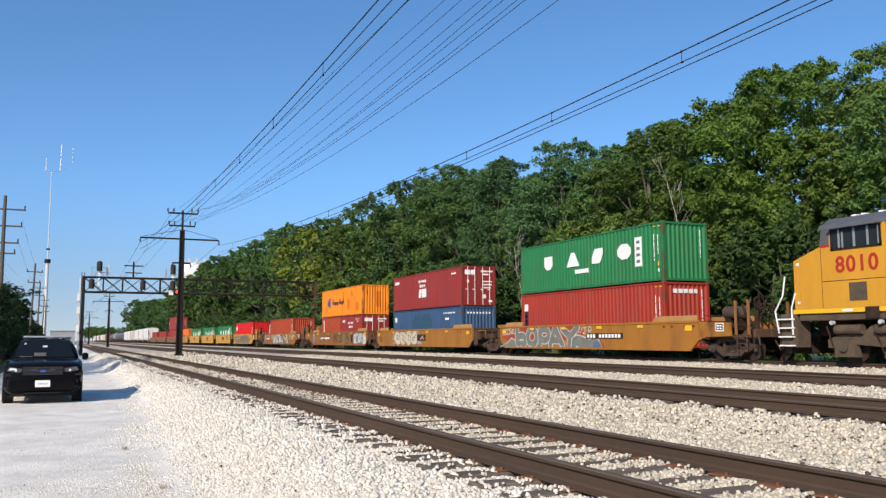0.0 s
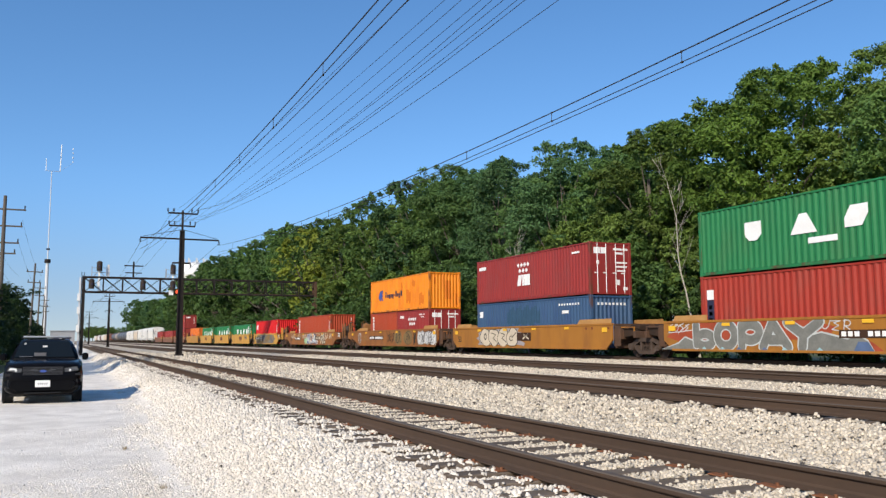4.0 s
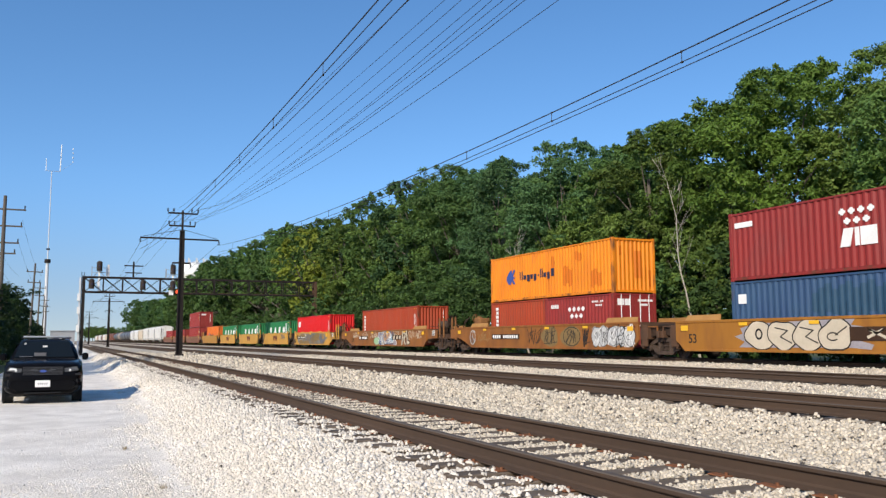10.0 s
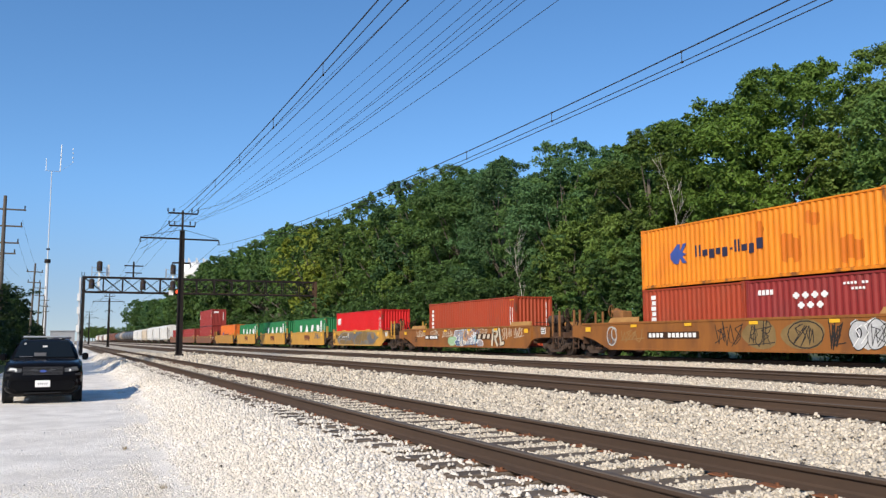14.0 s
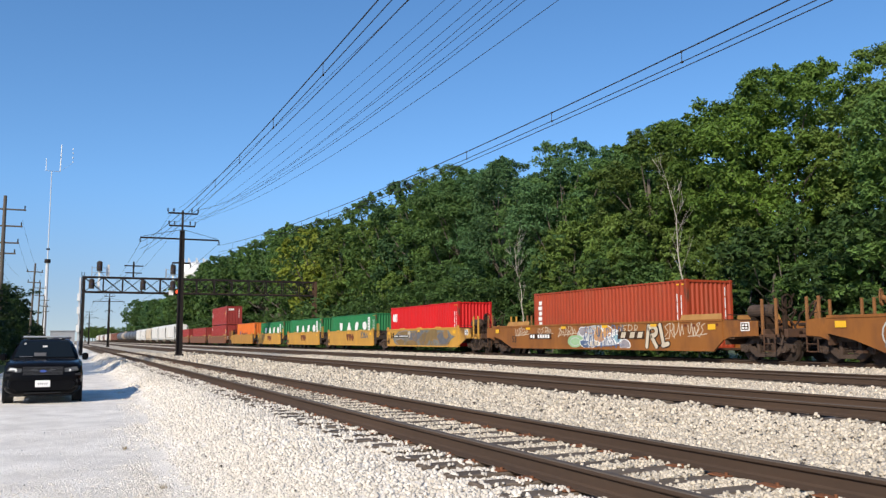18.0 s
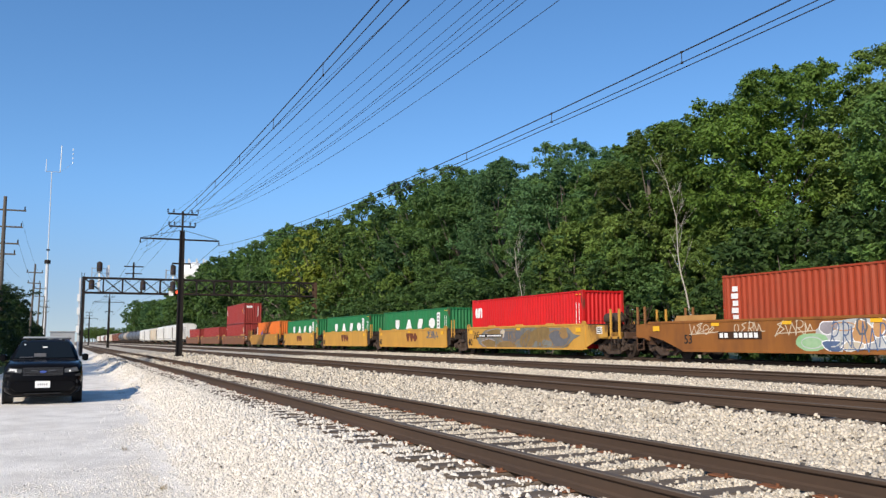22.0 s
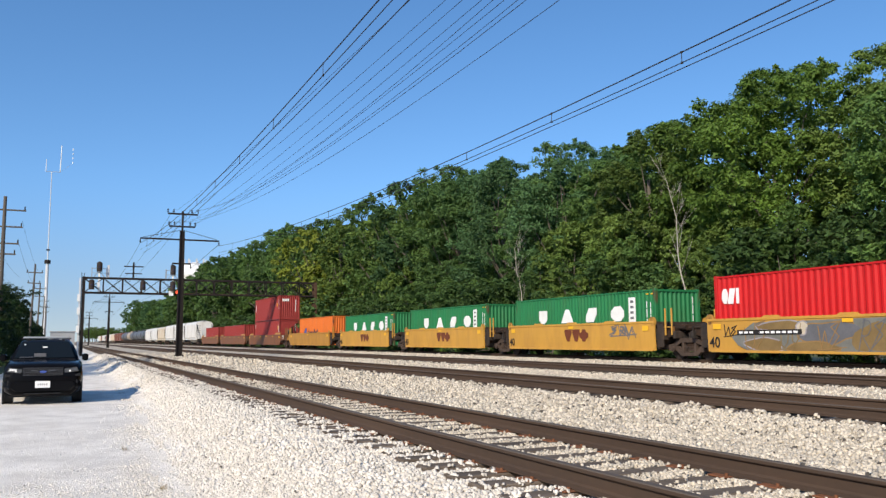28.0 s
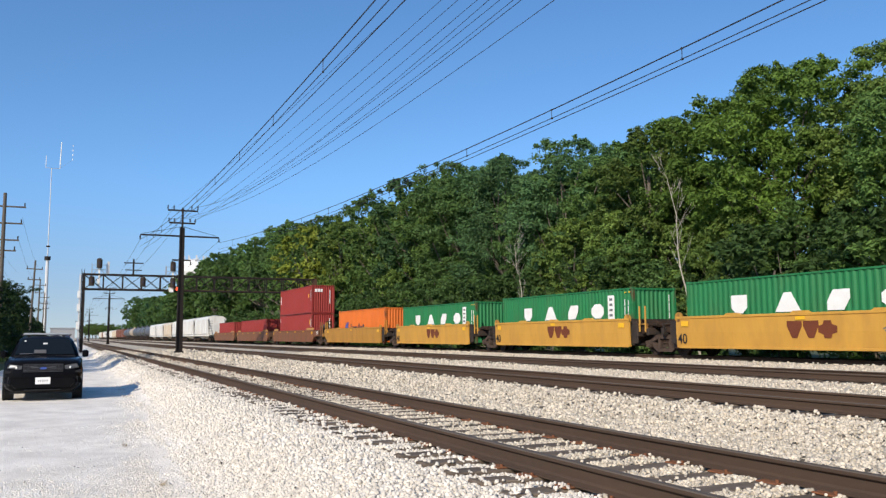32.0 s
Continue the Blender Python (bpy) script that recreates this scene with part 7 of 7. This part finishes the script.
def build_trees():
    kinds = (("oak", "leaf_a", 5.0), ("ash", "leaf_b", 4.6), ("maple", "leaf_c", 4.9), ("elm", "leaf_f", 4.6), ("locust", "leaf_e", 5.0))
    for i, (kind, leaf, spread) in enumerate(kinds):
        tree_meshes(kind, 41 + i, 16, spread, MAT[leaf], 30, 15, 165, 0.115)
        tree_meshes("mid_" + kind, 51 + i, 16, spread, MAT[leaf], 26, 12, 72, 0.182)
        tree_meshes("far_" + kind, 61 + i, 16, spread, MAT["leaf_y" if kind == "locust" else leaf], 22, 9, 62, 0.268)
    tree_meshes("shrub", 5, 5, 2.7, MAT["leaf_d"], 14, 11, 92, 0.096, 0.03)
    tree_meshes("bush", 6, 5, 2.6, MAT["leaf_a"], 14, 11, 92, 0.096, 0.03)
    tree_meshes("tall_shrub", 25, 9, 3.0, MAT["leaf_d"], 24, 13, 122, 0.095, 0.03)
    tree_meshes("tall_bush", 26, 9, 2.9, MAT["leaf_a"], 24, 13, 122, 0.095, 0.03)
    tree_meshes("tall_sapling", 28, 9, 2.6, MAT["leaf_b"], 22, 12, 115, 0.09, 0.08)
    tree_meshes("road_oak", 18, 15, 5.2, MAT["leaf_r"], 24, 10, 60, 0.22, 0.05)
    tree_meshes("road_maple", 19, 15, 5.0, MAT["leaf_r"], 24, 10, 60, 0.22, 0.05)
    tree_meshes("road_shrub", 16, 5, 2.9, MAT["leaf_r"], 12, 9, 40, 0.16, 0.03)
    tree_meshes("far_shrub", 15, 5, 2.9, MAT["leaf_d"], 12, 8, 30, 0.17, 0.03)
    rnd = random.Random(21)
    names = {"oak": "broad green tree in a dense wood beside the railway", "ash": "yellow-green leafy tree in a dense wood beside the railway",
             "maple": "dark green leafy tree in a dense wood beside the railway", "locust": "bright yellow-green leafy tree in a dense wood beside the railway", "elm": "blue-green leafy tree in a dense wood beside the railway"}
    # front row along the railway: where each stretch begins, and the kinds that grow in it
    stretches = ((10, ("oak", "ash")), (-21, ("oak", "ash", "locust")), (-33.5, ("locust", "ash", "locust")), (-45, ("elm", "elm", "oak")), (-51, ("elm", "maple", "elm")), (-74, ("elm", "ash", "oak")), (-92, ("ash", "ash", "oak")), (-121, ("oak", "maple", "oak")), (-250, ("maple", "oak", "elm")))
    x, i = 8.0, 0
    while x > -492:
        mix = [k for begin, k in stretches if x <= begin][-1]
        kind = mix[i % 3 % len(mix)]
        size = "far_" if x > -22 or x < -165 else ("" if x > -84 else "mid_")
        y = 36 + (1.2 if i % 2 else -1.0)
        h = 1.12 + (wood_height(x * 36 / y) + 0.5 - 1.12) * y / 36 - rnd.uniform(0.5, 1.2) + (0.35 if x > -36 else 0.75 if x > -45 else 0.0)
        plant(size + kind, x, y, h, rnd.uniform(0, 360), names[kind], wide=1.0 if x > -165 else 1.15)
        x -= (5.0 if x > -90 else 6.8 if x > -165 else 10.0 if x > -300 else 15.0) * rnd.uniform(0.9, 1.1)
        i += 1
    x = -515.0
    while x > -2000:
        plant("far_ash" if rnd.random() < 0.5 else "far_oak", x, 38 + rnd.uniform(0, 8), 2.2 - x * rnd.uniform(0.0125, 0.0155), rnd.uniform(0, 360), "low green tree far down the railway", wide=1.6)
        x *= 1.075
    plant("far_locust", -115.3, 31.8, 17.0, 40, names["locust"], wide=0.9)
    # two rows behind, filling the gaps
    for i in range(58):
        x = -12 - i * 5.9 - rnd.uniform(0, 2.5)
        y = (42.0 if i % 2 else 46.5) + rnd.uniform(-1, 1.5)
        h = 1.6 + (wood_height(x * 36 / y) - 1.1) * y / 36 * rnd.uniform(0.78, 0.92) * (0.5 if -50 < x < -28 else 1.0)
        plant(rnd.choice(["far_maple", "far_elm", "far_oak"]), x, y, h, rnd.uniform(0, 360), "dark green tree deep in the wood", wide=1.05)
    # small trees and tall shrubs before the wood
    for i in range(13):
        x = -14 - i * 5.9 - rnd.uniform(0, 2.0)
        kind = "tall_shrub" if x > -40 else rnd.choice(["tall_bush", "tall_shrub", "tall_sapling"])
        plant(kind, x, 32.4 + rnd.uniform(-0.6, 0.8), rnd.uniform(7.2, 10.4) * (0.76 if x > -42 else 1.0), rnd.uniform(0, 360), "tall green shrub in front of the wood", "shrubs along the track", "shrub", wide=0.95)
    for x, y, h, k in ((-26.5, 32.4, 7.6, "tall_shrub"), (-30, 32.6, 8.2, "tall_bush"), (-33.6, 32.0, 8.0, "tall_sapling"), (-38, 32.8, 8.2, "tall_sapling"), (-43, 32.6, 9.4, "tall_bush"), (-48, 32.4, 9.8, "tall_sapling")):
        plant(k, x, y, h, rnd.uniform(0, 360), "tall green shrub in front of the wood", "shrubs along the track", "shrub")
    # thicket at the foot of the wood
    for i in range(62):
        x = 4 - i * 4.1 - rnd.uniform(0, 1.5)
        k = rnd.choice(["shrub", "shrub", "bush"]) if -95 < x < -18 else "far_shrub"
        plant(k, x, 30.2 + rnd.uniform(-0.8, 1.6), rnd.uniform(4.2, 7.0), rnd.uniform(0, 360), "dense green shrub at the foot of the wood", "shrubs along the track", "shrub", wide=1.2)
    for i in range(20):
        x = -255 - i * 13
        plant("far_shrub", x, 30.5, rnd.uniform(5, 7.5), rnd.uniform(0, 360), "dense green shrub at the foot of the wood", "shrubs along the track", "shrub", wide=1.6)
    for bx, by, hh, seed in ((-33.1, 29.0, 10.0, 3), (-49.6, 28.8, 8.0, 4)):
        r2 = random.Random(seed)
        snag = thing("bare_tree", "pale leafless dead tree standing in the thicket", "tree", "dead trees", pose(bx, by, -0.5))
        p, r, sh = Vector((0, 0, 0)), 0.085, Shape()
        for k in range(10):
            q = p + Vector((-0.23 * hh / 10 + r2.uniform(-0.1, 0.1), r2.uniform(-0.12, 0.12), hh / 10))
            sh.tube(p, q, r, 7, r * 0.84, cap=False)
            if k > 3:
                for _ in range(2 if k < 7 else 3):
                    e = q + Vector((r2.uniform(-1.1, 0.9), r2.uniform(-0.6, 0.6), r2.uniform(0.5, 1.5)))
                    sh.tube(q, e, r * 0.28, 5, 0.006, cap=False)
                    for _ in range(2):
                        sh.tube(q.lerp(e, r2.uniform(0.4, 0.9)), e + Vector((r2.uniform(-0.6, 0.6), r2.uniform(-0.3, 0.3), r2.uniform(0.1, 0.7))), 0.009, 4, 0.003, cap=False)
            p, r = q, r * 0.84
        part("stem", sh, MAT["pale_bark"], snag)
    # left of the road
    for x, y, h, k in ((-55, -9.2, 7.2, "maple"), (-62, -8.6, 7.4, "oak"), (-70, -8.2, 7.6, "maple"), (-80, -8.8, 8.2, "maple"), (-92, -8.2, 8.0, "oak"), (-105, -8.0, 7.8, "maple"), (-120, -8.2, 7.5, "maple"), (-140, -8.4, 7.5, "oak"), (-165, -9.6, 7.0, "maple"), (-200, -10.5, 7.0, "maple"), (-47, -7.9, 9.6, "maple"), (-40, -8.2, 8.6, "oak"), (-55, -7.2, 7.8, "oak"), (-74, -6.0, 6.4, "oak"), (-88, -6.5, 7.4, "maple"), (-104, -7.0, 8.2, "oak"), (-122, -7.6, 8.6, "maple"), (-145, -8.3, 9.0, "oak"), (-170, -8.9, 9.0, "maple"), (-200, -9.6, 9.0, "oak"), (-240, -10.6, 9.4, "maple")):
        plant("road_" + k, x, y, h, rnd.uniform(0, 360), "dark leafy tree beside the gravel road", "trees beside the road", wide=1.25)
    # nearest two shrubs are added to stand for dark shade left of the car
    for x, y, h in ((-31, -2.9, 1.9), (-35.5, -3.2, 2.4), (-40, -3.5, 2.0), (-46, -3.8, 2.5), (-54, -4.4, 3.0), (-63, -5.0, 4.0)):
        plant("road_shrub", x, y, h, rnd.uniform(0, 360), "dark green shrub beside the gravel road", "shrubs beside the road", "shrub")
    for i in range(11):
        x, h = -84 - i * 13.0, min(5.6, 2.9 + i * 0.28)
        plant("road_shrub", x, x * 0.0225 - 0.50 * h, h, rnd.uniform(0, 360), "dark green shrub beside the gravel road", "shrubs beside the road", "shrub")
    for i in range(16):
        plant("road_shrub", -28 - i * 6.5, -6.6 - rnd.uniform(0, 0.6), rnd.uniform(2.4, 3.6), rnd.uniform(0, 360), "dark green shrub beside the gravel road", "shrubs beside the road", "shrub")


# ---------------- the parked car ----------------
def loft(sections, close=True):
    """A body from half cross-sections: each a station x and points (y, z) from the bottom middle up to the top middle."""
    sh = Shape()
    n = len(sections[0][1])
    v = []
    for x, pts in sections:
        v += [(x, y, z) for y, z in pts] + [(x, -y, z) for y, z in reversed(pts[1:-1])]
    m = 2 * n - 2
    f = []
    for i in range(len(sections) - 1):
        for j in range(m):
            f.append((i * m + j, i * m + (j + 1) % m, (i + 1) * m + (j + 1) % m, (i + 1) * m + j))
    if close:
        f += [tuple(range(m)), tuple(range((len(sections) - 1) * m, len(sections) * m))]
    return sh.add(v, f)


def build_suv():
    """A dark sport utility vehicle; x = 0 at its front bumper, the front towards +x."""
    black = material("near_black_car_paint", (0.004, 0.004, 0.005), 0.22, (0.008, 0.008, 0.008), 0.3, 2.0, 40.0, spec=0.07)
    trim = material("black_plastic_trim", (0.012, 0.012, 0.013), 0.6)
    glass = glass_material("tinted_car_glass", (0.008, 0.011, 0.013))
    lens = material("clear_lamp_lens", (0.10, 0.105, 0.11), 0.12, (0.03, 0.03, 0.03), 0.7, 14.0, 40.0)
    rim_m = material("dull_wheel_rim", (0.12, 0.12, 0.125), 0.4, metal=0.6)
    tyre_m = material("tyre_rubber", (0.02, 0.02, 0.02), 0.85)
    car = thing("police_car", "near-black sport utility car with roof light bar on gravel", "car", at=pose(-24.2, -0.455, -0.5))
    car.scale = (0.955, 0.955, 0.955)

    def sec(x, w, zb, zm, zs, zt, crown=0.03):
        return (x, [(0, zb), (w * 0.80, zb), (w * 0.97, zb + 0.12), (w, zm), (w * 0.985, zs), (w * 0.90, zt), (w * 0.55, zt + crown), (0, zt + crown * 1.4)])

    body = loft([sec(0.0, 0.78, 0.36, 0.55, 0.72, 0.84), sec(-0.05, 0.86, 0.28, 0.55, 0.86, 0.98), sec(-0.22, 0.95, 0.24, 0.6, 0.98, 1.06), sec(-0.6, 0.99, 0.24, 0.62, 1.02, 1.11), sec(-1.25, 1.0, 0.24, 0.65, 1.06, 1.16), sec(-1.6, 1.0, 0.24, 0.66, 1.08, 1.14, 0.0),
                 sec(-4.4, 1.0, 0.26, 0.68, 1.10, 1.15, 0.0), sec(-4.85, 0.95, 0.34, 0.7, 1.08, 1.14, 0.0), sec(-5.0, 0.86, 0.42, 0.7, 1.0, 1.08, 0.0)])
    part("body", body, black, car, smooth=True)

    def top(x, w0, w1, z0, z1):
        return (x, [(0, z0), (w0 * 0.9, z0), (w0, z0 + 0.02), (w0 * 0.5 + w1 * 0.5 + 0.02, (z0 + z1) / 2), (w1, z1 - 0.06), (w1 * 0.86, z1), (w1 * 0.5, z1 + 0.025), (0, z1 + 0.035)])

    cabin = loft([top(-1.30, 0.90, 0.86, 1.10, 1.17), top(-2.12, 0.92, 0.70, 1.10, 1.68), top(-2.6, 0.92, 0.70, 1.10, 1.73), top(-4.1, 0.92, 0.69, 1.10, 1.72), top(-4.55, 0.90, 0.66, 1.10, 1.66), top(-4.9, 0.86, 0.80, 1.08, 1.2)])
    part("cabin", cabin, black, car, smooth=True)
    ws = Shape().add([(-1.36, -0.78, 1.215), (-1.36, 0.78, 1.215), (-2.06, 0.62, 1.655), (-2.06, -0.62, 1.655)], [(0, 1, 2, 3)])
    ws.add([(x + 0.02, y, z + 0.02) for x, y, z in ws.v], [(0, 1, 2, 3)])
    part("windscreen", ws, glass, car, "dark tinted windscreen")
    part("underbody", Shape().box(-4.7, -0.25, -0.8, 0.8, 0.2, 0.34), trim, car)
    part("wiper_cowl", Shape().box(-1.42, -1.24, -0.8, 0.8, 1.16, 1.20, 0.01), trim, car)
    part("mirror_sticker", Shape().box(-1.80, -1.78, -0.07, 0.05, 1.51, 1.555), MAT["white_mark"], car)
    part("windscreen_sticker", Shape().box(-1.93, -1.91, -0.56, -0.51, 1.59, 1.625), MAT["white_mark"], car)
    part("dash_clutter", Shape().box(-1.40, -1.36, -0.66, -0.30, 1.225, 1.26, 0.008), MAT["slate_mark"], car)
    part("dash_card", Shape().box(-1.40, -1.385, -0.28, 0.03, 1.25, 1.36), MAT["slate_mark"], car)
    for s in (-1, 1):
        for a, b in ((-2.0, -2.95), (-3.05, -3.9), (-4.0, -4.5)):
            part("side_window", Shape().add([(a, s * 0.915, 1.2), (b, s * 0.915, 1.2), (b + 0.03, s * 0.745, 1.62), (a - 0.12, s * 0.745, 1.62)], [(0, 1, 2, 3)]), glass, car)
        m = part("wing_mirror", Shape().box(-1.75, -1.5, s * 1.0 - 0.02 if s > 0 else -1.15, 1.15 if s > 0 else -0.98, 1.14, 1.34, 0.04), black, car)
        part("mirror_glass", Shape().box(-1.765, -1.755, s * 1.07 - 0.06, s * 1.07 + 0.06, 1.17, 1.31), MAT["galvanised"], m)
        part("headlamp", Shape().prism([(s * 0.53, 0.84), (s * 0.52, 0.95), (s * 0.83, 1.0), (s * 0.88, 0.89)], -0.16, 0.0, axis="x"), lens, car, "clear headlamp")
        # sun glint painted in: strip white on the left lamp, dull on the right
        part("lamp_reflector", Shape().prism([(s * 0.66, 0.915), (s * 0.64, 0.955), (s * 0.80, 0.975), (s * 0.84, 0.91)], -0.02, 0.006, axis="x"), MAT["white_mark"] if s < 0 else rim_m, car, "headlamp strip coloured as a sun glint")
        # small white disc painted as the lamp's bright glint
        part("lamp_bulb", Shape().tube((-0.05, s * 0.66, 0.90), (0.012, s * 0.66, 0.90), 0.028, 10), MAT["white_mark"], car, "white disc coloured as a headlamp glint")
        part("headlamp_trim", Shape().prism([(s * 0.70, 0.76), (s * 0.72, 0.79), (s * 0.93, 0.83), (s * 0.93, 0.75)], -0.16, -0.02, axis="x"), trim, car)
        part("fog_lamp", Shape().tube((-0.12, s * 0.74, 0.50), (0.0, s * 0.74, 0.50), 0.055, 12), lens, car)
        part("fog_lamp_bezel", Shape().prism([(s * 0.60, 0.42), (s * 0.62, 0.62), (s * 0.86, 0.66), (s * 0.86, 0.42)], -0.14, -0.03, axis="x"), trim, car)
        part("roof_rail", Shape().tube((-2.3, s * 0.66, 1.78), (-4.2, s * 0.65, 1.77), 0.02, 8), trim, car)
        part("wheel_arch", Shape().ring((-0.95, s * 0.97, 0.40), 0.44, 0.035, (0, 1, 0), 24, 6), trim, car)
    for k in range(6):
        part("grille_bar", Shape().box(-0.03, 0.016, -0.49, 0.49, 0.785 + 0.037 * k, 0.794 + 0.037 * k, 0.003), rim_m, car)
    for s in (-1, 1):
        part("grille_wing", Shape().prism([(s * 0.12, 0.885), (s * 0.14, 0.915), (s * 0.30, 0.93), (s * 0.30, 0.905)], 0.012, 0.024, axis="x"), rim_m, car)
    part("grille", Shape().box(-0.08, 0.004, -0.50, 0.50, 0.77, 1.0, 0.01), trim, car)
    em = Shape()
    em.add([(0.024, 0.085 * math.cos(a), 0.88 + 0.034 * math.sin(a)) for a in [i * math.pi / 8 for i in range(16)]], [tuple(range(16))])
    part("oval_badge", em, MAT["blue_mark"], car, "plain blue oval badge")
    part("bumper", loft([sec(0.03, 0.80, 0.36, 0.48, 0.56, 0.62, 0.0), sec(-0.15, 0.96, 0.34, 0.48, 0.60, 0.68, 0.0)]), black, car)
    part("skid_trim", Shape().box(-0.05, 0.035, -0.45, 0.45, 0.29, 0.315), trim, car)
    pl = part("number_plate", Shape().box(0.03, 0.05, -0.185, 0.185, 0.455, 0.635, 0.004), MAT["white_mark"], car, "white number plate with dark bars")
    for k in range(5):
        part("plate_bar", Shape().box(0.051, 0.054, -0.115 + k * 0.052, -0.095 + k * 0.052, 0.52, 0.57), MAT["slate_mark"], pl)
    for x in (-0.95, -3.82):
        for s in (-1, 1):
            t = part("tyre", Shape().tube((x, s * 0.74, 0.37), (x, s * 0.97, 0.37), 0.37, 28).ring((x, s * 0.95, 0.37), 0.33, 0.035, (0, 1, 0), 28, 6), tyre_m, car)
            part("rim", Shape().tube((x, s * 0.96, 0.37), (x, s * 0.985, 0.37), 0.23, 20), rim_m, t)
    lb = part("light_bar", Shape().box(-2.75, -2.45, -0.62, 0.62, 1.775, 1.84, 0.02), material("light_bar_lens", (0.32, 0.34, 0.36), 0.25), car, "pale roof light bar")
    part("light_bar_foot", Shape().box(-2.72, -2.48, -0.5, -0.42, 1.70, 1.79), trim, lb)
    part("light_bar_foot", Shape().box(-2.72, -2.48, 0.42, 0.5, 1.70, 1.79), trim, lb)
    part("bonnet_seam", Shape().box(-1.2, -0.3, -0.735, -0.73, 1.13, 1.145), trim, car)
build_ground()
build_tracks()
build_train()
build_overhead()
build_gantry()
build_left_side()
build_suv()
build_trees()
build_stones()
build_weeds()
build_verge()


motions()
